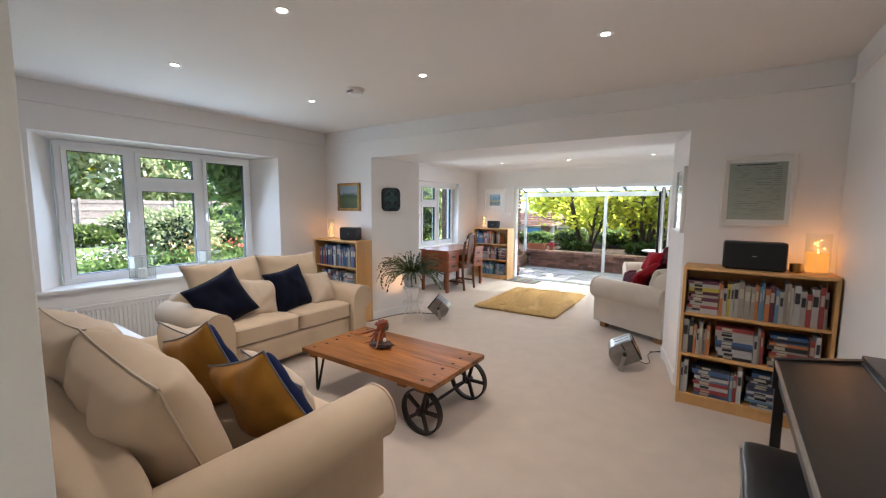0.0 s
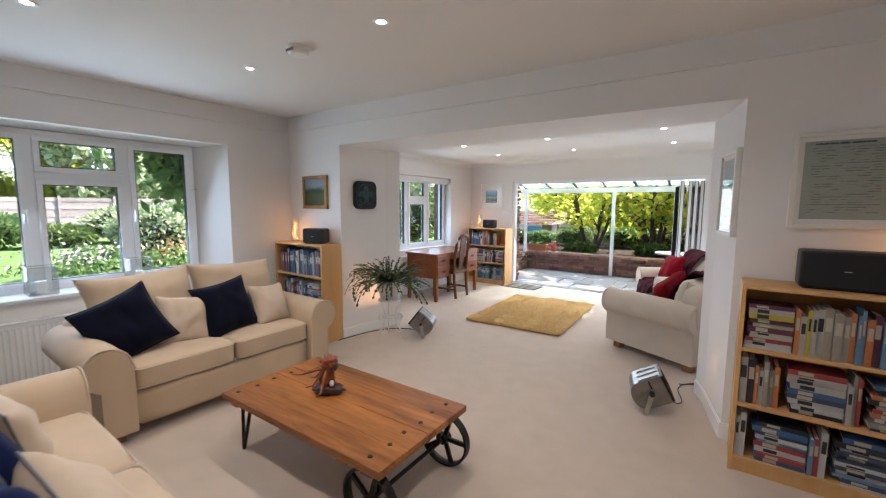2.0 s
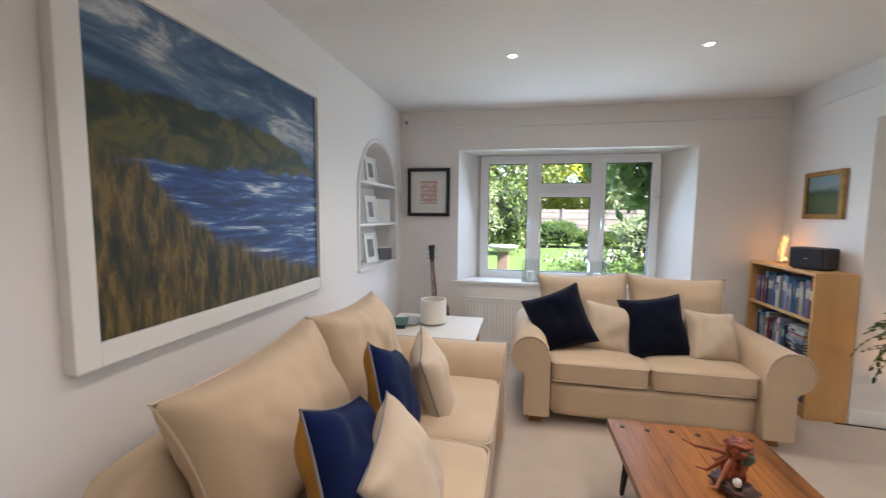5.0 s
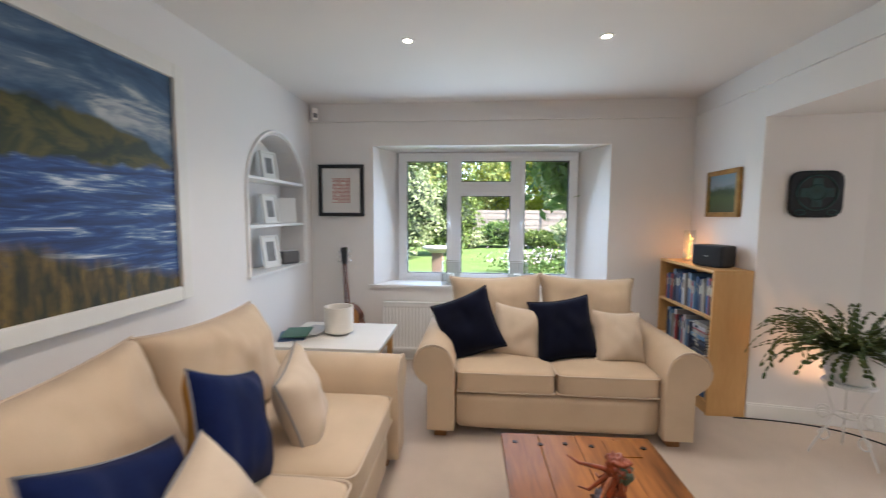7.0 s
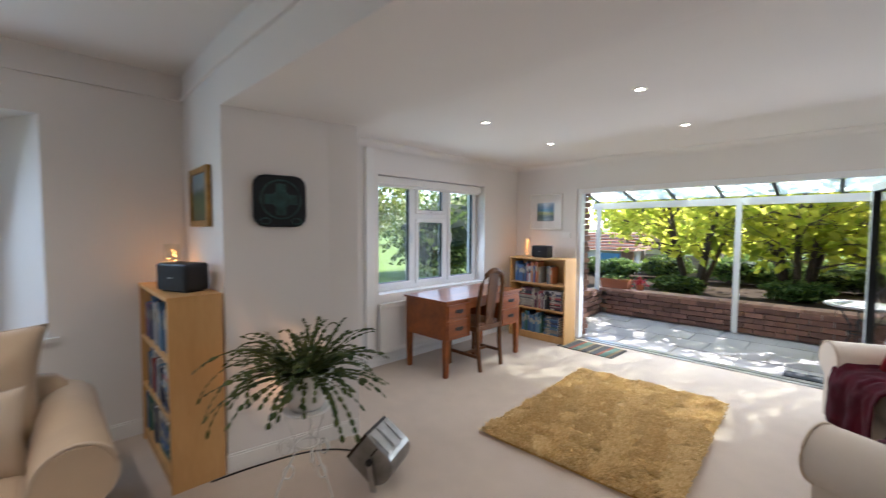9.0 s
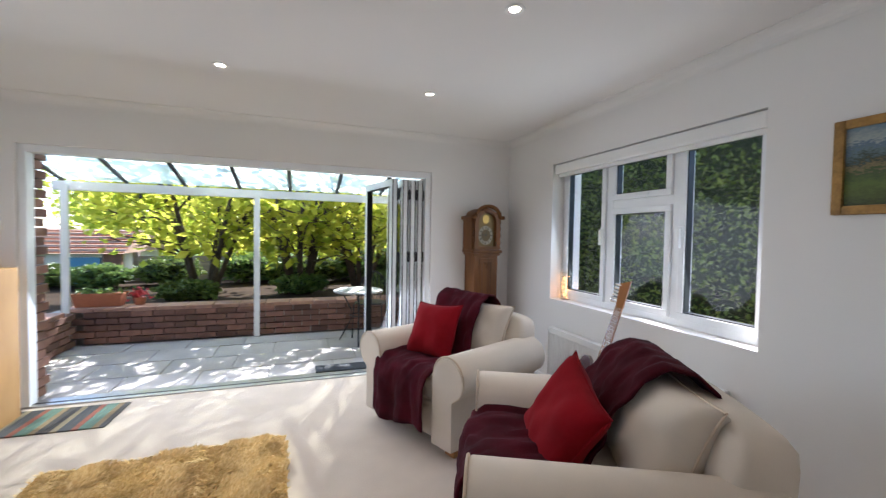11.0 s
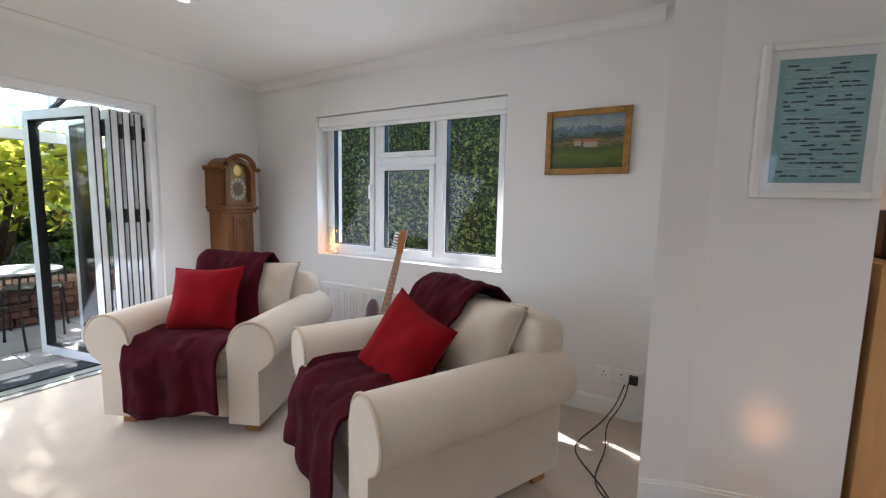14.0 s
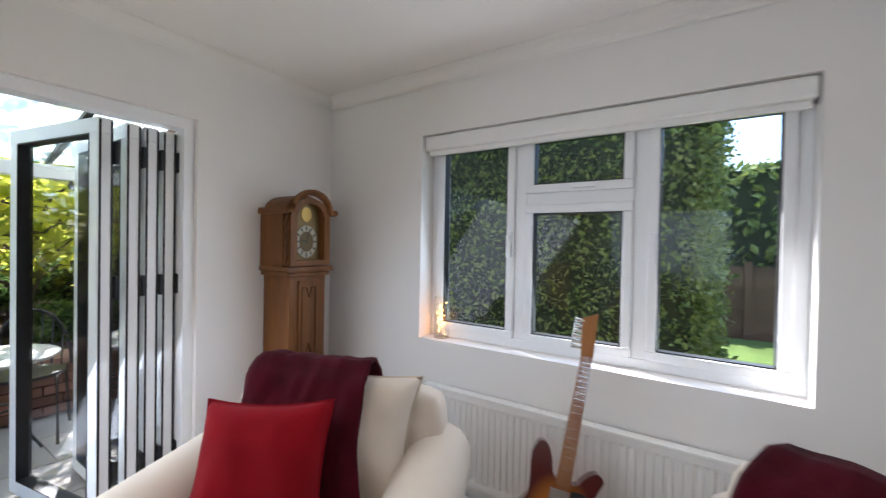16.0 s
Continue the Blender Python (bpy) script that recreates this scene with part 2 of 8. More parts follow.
def soft_box(bm, w, d, h, puff=0.03, n=10, m=None, sharp=3.5, seed=0, wrinkle=0.006):
    """A stuffed block, w x d x h about its middle, with rounded rims and full faces."""
    vs = bmesh.ops.create_cube(bm, size=2.0)["verts"]
    es = list({e for v in vs for e in v.link_edges})
    bmesh.ops.subdivide_edges(bm, edges=es, cuts=n, use_grid_fill=True)
    allv = list(bm.verts)
    for v in allv:
        p = v.co.copy()
        k = (abs(p.x) ** sharp + abs(p.y) ** sharp + abs(p.z) ** sharp) ** (1 / sharp)
        q = p / k * 1.0 if k > 0 else p
        q = p.lerp(q, 0.75)
        x, y, z = q.x * w / 2, q.y * d / 2, q.z * h / 2
        bulge = puff * (1 - min(1, abs(p.x)) ** 2) * (1 - min(1, abs(p.y)) ** 2)
        z += math.copysign(bulge, p.z) if abs(p.z) > 0.5 else 0
        nn = noise.noise(Vector((x * 7 + seed, y * 7, z * 7))) * wrinkle
        v.co = Vector((x, y, z)) + Vector((nn, nn, nn))
    if m is not None:
        bmesh.ops.transform(bm, matrix=m, verts=allv)
    return allv


def pillow(w, h, t, seed=0, n=16, ears=0.06, flat=4, soft=0.55):
    """A scatter cushion standing in the xz plane, pinched at the rim, with pulled-out corners. Returns bm and its rim points."""
    bm = bmesh.new()
    grids = []
    rnd = random.Random(seed)
    off = rnd.uniform(0, 50)
    for side in (1, -1):
        g = []
        for i in range(n + 1):
            row = []
            for j in range(n + 1):
                u, v = 2 * i / n - 1, 2 * j / n - 1
                full = max(0.0, (1 - abs(u) ** flat) * (1 - abs(v) ** flat)) ** soft
                pull = 1 - ears * ((1 - u * u) * v * v + (1 - v * v) * u * u)
                x, z = u * w / 2 * (1 - ears * (1 - u * u * 0 - v * v * 0) * (1 - v * v)), v * h / 2 * (1 - ears * (1 - u * u))
                crease = noise.noise(Vector((x * 6 + off, z * 6, side))) * 0.032 * full + noise.noise(Vector((x * 15 + off, z * 11, side * 3))) * 0.013 * full
                y = side * (t / 2 * full * (0.8 + 0.2 * pull)) + crease
                row.append((x, y, z))
            g.append(row)
        grids.append(g)
    rim_v = {}
    for s, g in enumerate(grids):
        vs = []
        for i in range(n + 1):
            r = []
            for j in range(n + 1):
                edge = i in (0, n) or j in (0, n)
                if edge and (i, j) in rim_v:
                    r.append(rim_v[(i, j)])
                else:
                    v = bm.verts.new(g[i][j])
                    if edge:
                        rim_v[(i, j)] = v
                    r.append(v)
            vs.append(r)
        for i in range(n):
            for j in range(n):
                f = (vs[i][j], vs[i + 1][j], vs[i + 1][j + 1], vs[i][j + 1])
                bm.faces.new(f if s else f[::-1])
    order = [(i, 0) for i in range(n)] + [(n, j) for j in range(n)] + [(n - i, n) for i in range(n)] + [(0, n - j) for j in range(n)]
    rim = [grids[0][i][j] for i, j in order]
    rim = [(p[0], 0.0 if True else p[1], p[2]) for p in rim]
    bmesh.ops.recalc_face_normals(bm, faces=bm.faces)
    return bm, rim


def leaf_mesh(name, centres, size, material, seed=1, flat=0.0, aspect=1.8, smooth=False):
    """Many small pointed leaves, one at each centre, as one mesh."""
    rs = np.random.RandomState(seed)
    c = np.asarray(centres, dtype=float)
    k = len(c)
    a = rs.normal(size=(k, 3))
    a[:, 2] *= 1 - flat
    a /= np.linalg.norm(a, axis=1)[:, None]
    b = np.cross(a, rs.normal(size=(k, 3)))
    b /= np.linalg.norm(b, axis=1)[:, None]
    s = size * rs.uniform(0.6, 1.3, k)[:, None]
    nrm = np.cross(a, b)
    p0, p2 = c - a * s * aspect / 2, c + a * s * aspect / 2
    p1, p3 = c + b * s / 2 + nrm * s * 0.15, c - b * s / 2 + nrm * s * 0.15
    v = np.stack([p0, p1, p2, p3], 1).reshape(-1, 3)
    f = np.arange(4 * k).reshape(k, 4)
    me = bpy.data.meshes.new(name)
    me.from_pydata(v.tolist(), [], f.tolist())
    me.materials.append(material)
    return me


# ---------------------------------------------------------------- the plan
XW, XE, YS, YN, ZC = -4.88, 0.43, 0.52, 4.12, 2.50      # front room
XW2, XE2, YB, YP, ZC2 = -4.86, 0.055, 4.92, 8.27, 2.30  # garden room
ZS = 2.115                                             # soffit between them
W1 = (1.145, 3.38, 0.75, 2.10)
W1G = (1.345, 3.15, 0.78, 2.07)
W2 = (5.82, 7.53, 0.74, 1.98)
W3 = (5.80, 7.50, 0.80, 1.96)
PX0, PX1, PZ = -3.94, -0.80, 1.945


def structure(name, bm, material, label, category):
    return tagged(part(name, bm, material), label, category, kind="structure")


bm = boxes((XW - 0.4, -2.2, -0.2, XE + 0.3, YP + 0.02, 0.0))
structure("floor", bm, M_CARPET, "cream cut-pile carpet running through both rooms", "floor")

bm = bmesh.new()
prism(bm, [(XW - 0.4, YS - 0.3), (XE + 0.3, YS - 0.3), (XE + 0.3, 4.25), (XW - 0.4, 4.15)], ZC, ZC + 0.2)
structure("ceiling", bm, M_CEIL, "white plastered ceiling of the front room", "ceiling")
bm = boxes((XW2 - 0.4, YB - 0.06, ZC2, XE2 + 0.4, YP + 0.3, ZC2 + 0.2))
structure("ceiling_garden", bm, M_CEIL, "white plastered ceiling of the garden room", "ceiling")

# west wall of the front room, with a splayed window reveal
xo = XW - 0.34
y0, y1, z0, z1 = W1
g0, g1, h0, h1 = W1G
bm = bmesh.new()
ya, yb = YS - 0.3, 4.14
hexa(bm, [(XW, ya, -0.2), (XW, yb, -0.2), (xo, yb, -0.2), (xo, ya, -0.2)], [(XW, ya, z0), (XW, yb, z0), (xo, yb, z0), (xo, ya, z0)])
hexa(bm, [(XW, ya, z1), (XW, yb, z1), (xo, yb, h1), (xo, ya, h1)], [(XW, ya, 2.7), (XW, yb, 2.7), (xo, yb, 2.7), (xo, ya, 2.7)])
hexa(bm, [(XW, ya, z0), (XW, y0, z0), (xo, g0, z0), (xo, ya, z0)], [(XW, ya, z1), (XW, y0, z1), (xo, g0, h1), (xo, ya, h1)])
hexa(bm, [(XW, y1, z0), (XW, yb, z0), (xo, yb, z0), (xo, g1, z0)], [(XW, y1, z1), (XW, yb, z1), (xo, yb, h1), (xo, g1, h1)])
structure("wall_west", bm, M_WALL, "white painted wall with a deep splayed window recess", "wall")

# wall between the rooms: two piers with splayed jambs and the beam over the opening
JL = [(-3.965, 4.10), (-3.875, 4.71), (-3.825, 4.90)]
JR = [(-0.485, 4.20), (-0.60, 4.71), (-0.66, 4.88)]
bm = bmesh.new()
prism(bm, [(XW - 0.34, 4.12), (-3.965, 4.10), JL[1], JL[2], (XW - 0.34, 4.92)], -0.2, ZS)
prism(bm, [JR[0], (XE + 0.25, 4.20), (XE + 0.25, 4.90), JR[2], JR[1]], -0.2, ZS)
prism(bm, [(XW - 0.34, 4.12), (-3.965, 4.10), (-0.485, 4.20), (XE + 0.25, 4.20), (XE + 0.25, 4.90), (-0.66, 4.88), (-3.825, 4.90), (XW - 0.34, 4.92)], ZS, 2.7)
structure("wall_between", bm, M_WALL, "thick white wall with a wide opening under a beam", "wall")

# south wall with an arched niche and the doorway
NX0, NX1, NZ0, NZ1 = -4.69, -3.77, 0.97, 2.075
DX0, DX1 = -1.25, 0.12
bm = bmesh.new()
yo = YS - 0.26
box(bm, XW, yo, -0.2, NX0, YS, 2.7)
box(bm, NX1, yo, -0.2, DX0, YS, 2.7)
box(bm, DX1, yo, -0.2, XE + 0.25, YS, 2.7)
box(bm, DX0, yo, 2.08, DX1, YS, 2.7)
box(bm, NX0, yo, -0.2, NX1, YS, NZ0)
box(bm, NX0, yo, NZ1, NX1, YS, 2.7)
box(bm, NX0, yo, NZ0, NX1, yo + 0.04, NZ1)
rad = (NX1 - NX0) / 2
cx, cz = (NX0 + NX1) / 2, NZ1 - rad
for i in range(24):
    a, b = math.pi * i / 24, math.pi * (i + 1) / 24
    pa, pb = (cx + rad * math.cos(a), cz + rad * math.sin(a)), (cx + rad * math.cos(b), cz + rad * math.sin(b))
    hexa(bm, [(pa[0], yo + 0.04, pa[1]), (pa[0], YS, pa[1]), (pb[0], YS, pb[1]), (pb[0], yo + 0.04, pb[1])],
         [(pa[0], yo + 0.04, NZ1), (pa[0], YS, NZ1), (pb[0], YS, NZ1), (pb[0], yo + 0.04, NZ1)])
structure("wall_south", bm, M_WALL, "white painted wall with an arched display niche", "wall")

bm = boxes((XE, YS, -0.2, XE + 0.25, 4.19, 2.7))
structure("wall_east", bm, M_WALL, "plain white painted wall behind the piano", "wall")

# hall behind the doorway
bm = boxes((-2.2, -2.2, 0, -2.1, YS - 0.27, 2.6), (1.3, -2.2, 0, 1.4, YS - 0.27, 2.6), (-2.2, -2.3, 0, 1.4, -2.2, 2.6))
structure("wall_hall", bm, M_WALL, "plain white hall walls behind the doorway", "wall")
bm = boxes((-2.2, -2.3, 2.45, 1.4, YS - 0.31, 2.6))
structure("ceiling_hall", bm, M_CEIL, "plain white hall ceiling", "ceiling")


def wall_with_hole(name, axis, face, depth, a0, a1, hole, label):
    """A straight wall along x or y with one opening (from, to, bottom, top)."""
    u0, u1, v0, v1 = hole
    bm = bmesh.new()
    for s, e, lo, hi in ((a0, u0, -0.2, 2.7), (u1, a1, -0.2, 2.7), (u0, u1, -0.2, v0), (u0, u1, v1, 2.7)):
        if hi - lo < 1e-3:
            continue
        if axis == "y":
            box(bm, min(face, face + depth), s, lo, max(face, face + depth), e, hi)
        else:
            box(bm, s, min(face, face + depth), lo, e, max(face, face + depth), hi)
    return structure(name, bm, M_WALL, label, "wall")


wall_with_hole("wall_west_garden", "y", XW2, -0.30, 4.86, YP + 0.3, W2, "white painted wall with a window over the desk")
wall_with_hole("wall_east_garden", "y", XE2, 0.30, 4.86, YP + 0.3, W3, "white painted wall with a three-light window")
wall_with_hole("wall_north", "x", YP, 0.18, XW2, XE2, (PX0, PX1, -0.2, PZ), "white painted wall with a wide folding-door opening")

# ---------------------------------------------------------------- windows
def window(name, origin, u, n, w, h, cols, vent, label, handle_side):
    """A three-light white window. origin: lower corner; u: along; n: to the room; cols: two mullion centres; vent: transom height."""
    u, n = Vector(u), Vector(n)
    m = Matrix((( u.x, n.x, 0, origin[0]), (u.y, n.y, 0, origin[1]), (0, 0, 1, origin[2]), (0, 0, 0, 1)))
    win = thing(name, label, "window", m, kind="structure")
    f, d = 0.045, 0.07
    part("window_frame", boxes((0, 0, 0, w, d, f), (0, 0, h - f, w, d, h), (0, 0, f, f, d, h - f), (w - f, 0, f, w, d, h - f), bevel=0.004), M_UPVC, win)
    for c in cols:
        part("mullion", boxes((c - 0.03, 0.002, f, c + 0.03, d - 0.002, h - f), bevel=0.004), M_UPVC, win)
    part("transom", boxes((cols[0] + 0.03, 0.004, vent - 0.03, cols[1] - 0.03, d - 0.004, vent + 0.03), bevel=0.004), M_UPVC, win)
    cells = [(f, cols[0] - 0.03, f, h - f), (cols[0] + 0.03, cols[1] - 0.03, f, vent - 0.03),
             (cols[0] + 0.03, cols[1] - 0.03, vent + 0.03, h - f), (cols[1] + 0.03, w - f, f, h - f)]
    for i, (a, b, lo, hi) in enumerate(cells):
        s = 0.042
        sash = part("sash", boxes((a, 0.015, lo, b, 0.085, lo + s), (a, 0.015, hi - s, b, 0.085, hi), (a, 0.015, lo + s, a + s, 0.085, hi - s),
                                  (b - s, 0.015, lo + s, b, 0.085, hi - s), bevel=0.006), M_UPVC, win)
        g = 0.006
        part("gasket", boxes((a + s, 0.03, lo + s, b - s, 0.075, lo + s + g), (a + s, 0.03, hi - s - g, b - s, 0.075, hi - s),
                             (a + s, 0.03, lo + s + g, a + s + g, 0.075, hi - s - g), (b - s - g, 0.03, lo + s + g, b - s, 0.075, hi - s - g)), M_BLACK, sash, "black rubber gasket")
        pane = part("pane", boxes((a + s, 0.048, lo + s, b - s, 0.052, hi - s)), M_GLASS, sash)
        pane.visible_shadow = False
        if i == 2:
            hm = (a + b) / 2
            hb = boxes((hm - 0.02, 0.085, lo + 0.008, hm + 0.02, 0.097, lo + 0.034), (hm - 0.01, 0.097, lo + 0.012, hm + 0.10, 0.115, lo + 0.028), bevel=0.003)
        elif i != 1:
            hx = (b - s / 2) if i == 0 else (a + s / 2)
            zc = (lo + hi) / 2
            hb = boxes((hx - 0.013, 0.085, zc - 0.03, hx + 0.013, 0.097, zc + 0.03), (hx - 0.009, 0.097, zc - 0.10, hx + 0.009, 0.117, zc + 0.015), bevel=0.003)
        else:
            continue
        part("window_handle", hb, M_UPVC, sash)
    return win


window("window_1", (XW - 0.335, W1G[0], W1[2]), (0, 1, 0), (1, 0, 0), W1G[1] - W1G[0], W1G[3] - W1[2], (0.575, 1.215), 0.955,
       "white three-light window in a deep recess", 0)
window("window_2", (XW2 - 0.22, W2[0], W2[2]), (0, 1, 0), (1, 0, 0), W2[1] - W2[0], W2[3] - W2[2] - 0.0, (0.60, 1.13), 0.83,
       "white three-light window above the desk", 0)
window("window_3", (XE2 + 0.19, W3[1], W3[2]), (0, -1, 0), (-1, 0, 0), W3[1] - W3[0], W3[3] - W3[2], (0.56, 1.13), 0.78,
       "white three-light window facing a tall hedge", 0)

# ---------------------------------------------------------------- ground
M_GRASS = mat("lawn_grass", (0.13, 0.19, 0.05), 0.9, var=0.2, scale=1.2, fine=45, bump=0.8, depth=0.02, spec=0.08)
M_PAVE = mat("sandstone_paving", (0.44, 0.40, 0.37), 0.8, var=0.12, scale=2, fine=40, bump=0.4, depth=0.004, rand=0.12)
M_JOINT = mat("sandy_mortar", (0.40, 0.37, 0.33), 0.9, var=0.12)
M_SOIL = mat("dark_garden_soil", (0.05, 0.035, 0.022), 0.95, var=0.2, fine=30, bump=0.8, spec=0.03)
M_BRICK = mat("red_brown_brick", (0.235, 0.115, 0.078), 0.85, var=0.2, scale=9, fine=80, bump=0.5, depth=0.003, rand=0.4)
M_COPE = mat("red_tile_coping", (0.40, 0.22, 0.15), 0.8, var=0.2, scale=8, fine=60, bump=0.4, rand=0.2)
M_FENCE = wood("weathered_fence_wood", (0.34, 0.27, 0.21), (0.20, 0.16, 0.13), 0.85, "X", 6, rand=0.2)
M_BARK = mat("grey_brown_bark", (0.12, 0.085, 0.06), 0.9, var=0.3, scale=12, fine=60, bump=0.8, depth=0.006)
M_DARKMETAL = mat("dark_painted_metal", (0.03, 0.03, 0.032), 0.45, 0.4, var=0.1)
M_MAGNOLIA = leafy("magnolia_leaf", (0.30, 0.37, 0.035), (0.72, 0.68, 0.10), 0.45, 0.80)
M_HEDGE = leafy("hedge_leaf", (0.05, 0.085, 0.018), (0.20, 0.25, 0.06), 0.35, 0.25)
M_SHRUB = leafy("shrub_leaf", (0.06, 0.12, 0.03), (0.20, 0.27, 0.07), 0.5, 0.4)
M_PALESHRUB = leafy("pale_shrub_leaf", (0.15, 0.21, 0.07), (0.50, 0.50, 0.28), 0.5, 0.45)
M_TREELEAF = leafy("tree_leaf", (0.14, 0.20, 0.05), (0.36, 0.37, 0.12), 0.5, 0.5)
# Stands for the shade between leaves, put into the colour.
M_SHADE = mat("leaf_shade_green", (0.028, 0.042, 0.012), 0.95, var=0.3, scale=6, fine=30)
bm = bmesh.new()
bmesh.ops.create_grid(bm, x_segments=2, y_segments=2, size=900, matrix=Matrix.Translation((0, 0, -0.16)))
structure("ground", bm, M_GRASS, "mown green lawn around the house", "lawn")

# ---------------------------------------------------------------- seating
def arm_bm(xi, sgn, y0, y1, zr=0.50, r=0.125, base=0.175):
    """A rolled sofa arm: upright panel under a scroll, its front face set in a rounded rim."""
    prof = [(0, 0.075), (0, zr - 0.02)]
    for i in range(15):
        a = math.radians(175 - i * 17)
        prof.append((r + 0.0 + r * math.cos(a) + 0.012, zr + r * math.sin(a) * 1.02))
    prof += [(base, zr - 0.13), (base, 0.075)]
    bm = bmesh.new()
    ys = [y0, y0 + 0.02, (y0 + y1) / 2, y1 - 0.02, y1]
    ins = [0.012, 0, 0, 0, 0.014]
    rings = []
    for y, k in zip(ys, ins):
        ring = []
        for x, z in prof:
            cx, cz = base * 0.6, 0.33
            q = 1 - k * 3
            ring.append(bm.verts.new((xi + sgn * (cx + (x - cx) * q), y, cz + (z - cz) * q if z > 0.1 else z)))
        rings.append(ring)
    n = len(prof)
    for a, b in zip(rings, rings[1:]):
        for i in range(n):
            j = (i + 1) % n
            bm.faces.new((a[i], a[j], b[j], b[i]))
    bm.faces.new(rings[0])
    bm.faces.new(rings[-1][::-1])
    bmesh.ops.recalc_face_normals(bm, faces=bm.faces)
    rim = [(xi + sgn * x, y1 - 0.006, z) for x, z in prof[1:-1]]
    return bm, rim


def rect_loop(w, d, z, r=0.03, cx=0.0, cy=0.0):
    pts = []
    for qx, qy, a0 in ((1, 1, 0), (-1, 1, 90), (-1, -1, 180), (1, -1, 270)):
        for k in range(4):
            a = math.radians(a0 + 30 * k)
            pts.append((cx + qx * (w / 2 - r) + r * math.cos(a), cy + qy * (d / 2 - r) + r * math.sin(a), z))
    return pts + pts[:1]


def seat_unit(name, label, category, m, w, d, seats, cloth, pipe, back_h=0.74, cush_h=0.47, cush_z=0.66, group="", cush_y=0.265, cush_t=0.335):
    """A rolled-arm sofa or armchair that faces +y, its base in the middle of the origin."""
    so = thing(name, label, category, m, group)
    out, inner = w / 2, w / 2 - 0.262
    for s in (1, -1):
        bm, rim = arm_bm(s * inner, s, -d / 2 + 0.05, d / 2 - 0.01)
        arm = part("arm", bm, cloth, so, smooth=False)
        arm.data.shade_smooth()
        arm.data.set_sharp_from_angle(angle=radians(50))
        bm = bmesh.new()
        tube(bm, rim, 0.006, 6)
        part("piping", bm, pipe, arm)
    bm = bmesh.new()
    soft_box(bm, 2 * inner + 0.01, d - 0.10, 0.235, 0.0, 8, Matrix.Translation((0, 0.0, 0.19)), sharp=14, wrinkle=0.003)
    part("base", bm, cloth, so, smooth=True)
    sw, sd = (2 * inner - 0.008) / seats, d - 0.36
    for i in range(seats):
        cx = -inner + sw * (i + 0.5) + 0.004
        bm = bmesh.new()
        soft_box(bm, sw - 0.006, sd, 0.155, 0.022, 12, Matrix.Translation((cx, d / 2 - 0.035 - sd / 2, 0.385)), sharp=9, seed=i * 3 + w, wrinkle=0.007)
        cu = part("seat_cushion", bm, cloth, so, smooth=True)
        bm = bmesh.new()
        for z in (0.445, 0.325):
            tube(bm, rect_loop(sw - 0.012, sd - 0.006, z, 0.04, cx, d / 2 - 0.035 - sd / 2), 0.005, 6)
        part("piping", bm, pipe, cu)
    # sloping back with a rounded top rail
    bm = bmesh.new()
    soft_box(bm, w - 0.20, 0.20, back_h - 0.08, 0.01, 10, pose(0, -d / 2 + 0.14, 0.08 + (back_h - 0.08) / 2, 9, 0, 0), sharp=7, wrinkle=0.004)
    part("backrest", bm, cloth, so, smooth=True)
    bw = (2 * inner + 0.10) / seats
    for i in range(seats):
        cx = -inner - 0.05 + bw * (i + 0.5)
        bm, rim = pillow(bw + 0.05, cush_h, cush_t, seed=11 + i + int(w * 10), n=28, ears=0.11, flat=2.8, soft=0.42)
        lean = pose(cx, -d / 2 + cush_y, cush_z, 18 + 3 * i, (-2, 3)[i % 2], 0)
        bmesh.ops.transform(bm, matrix=lean, verts=bm.verts)
        bc = part("back_cushion", bm, cloth, so, smooth=True)
        bm = bmesh.new()
        tube(bm, [lean @ Vector(p) for p in rim + rim[:1]], 0.005, 6)
        part("piping", bm, pipe, bc)
    for sx in (1, -1):
        for sy in (1, -1):
            x, y = sx * (out - 0.17), sy * (d / 2 - 0.12)
            part("foot", boxes((x - 0.04, y - 0.04, 0, x + 0.04, y + 0.04, 0.08), bevel=0.006), M_FOOT, so, "varnished wooden foot")
    return so


def scatter(name, label, m, w, h, t, front, back=None, pipe=None, seed=0):
    """A loose cushion; front cloth on +y, back cloth on -y."""
    bm, rim = pillow(w, h, t, seed, 20, 0.10, 3.2, 0.47)
    for f in bm.faces:
        if f.calc_center_median().y < 0:
            f.material_index = 1
    ob = new(name, mesh_of(bm, name, front, True))
    ob.data.materials.append(back or front)
    ob.matrix_basis = m
    tagged(ob, label, "cushion", "cushions on the sofas and armchairs")
    bm = bmesh.new()
    tube(bm, rim + rim[:1], 0.0042, 6)
    part("piping", bm, pipe or front, ob)
    return ob


S1 = pose(-2.395, 1.17, 0, 0, 0, 0)
S2 = pose(-3.92, 2.66, 0, 0, 0, -90)
seat_unit("sofa", "cream cotton two-seat sofa with rolled arms against the painting wall", "sofa", S1, 1.95, 1.14, 2, M_CREAM, M_CREAM2, 0.72, 0.56, 0.685, "matching cream sofas", 0.335, 0.34)
seat_unit("sofa", "cream cotton two-seat sofa with rolled arms under the window", "sofa", S2, 1.80, 0.98, 2, M_CREAM, M_CREAM2, 0.70, 0.54, 0.71, "matching cream sofas", 0.27, 0.31)
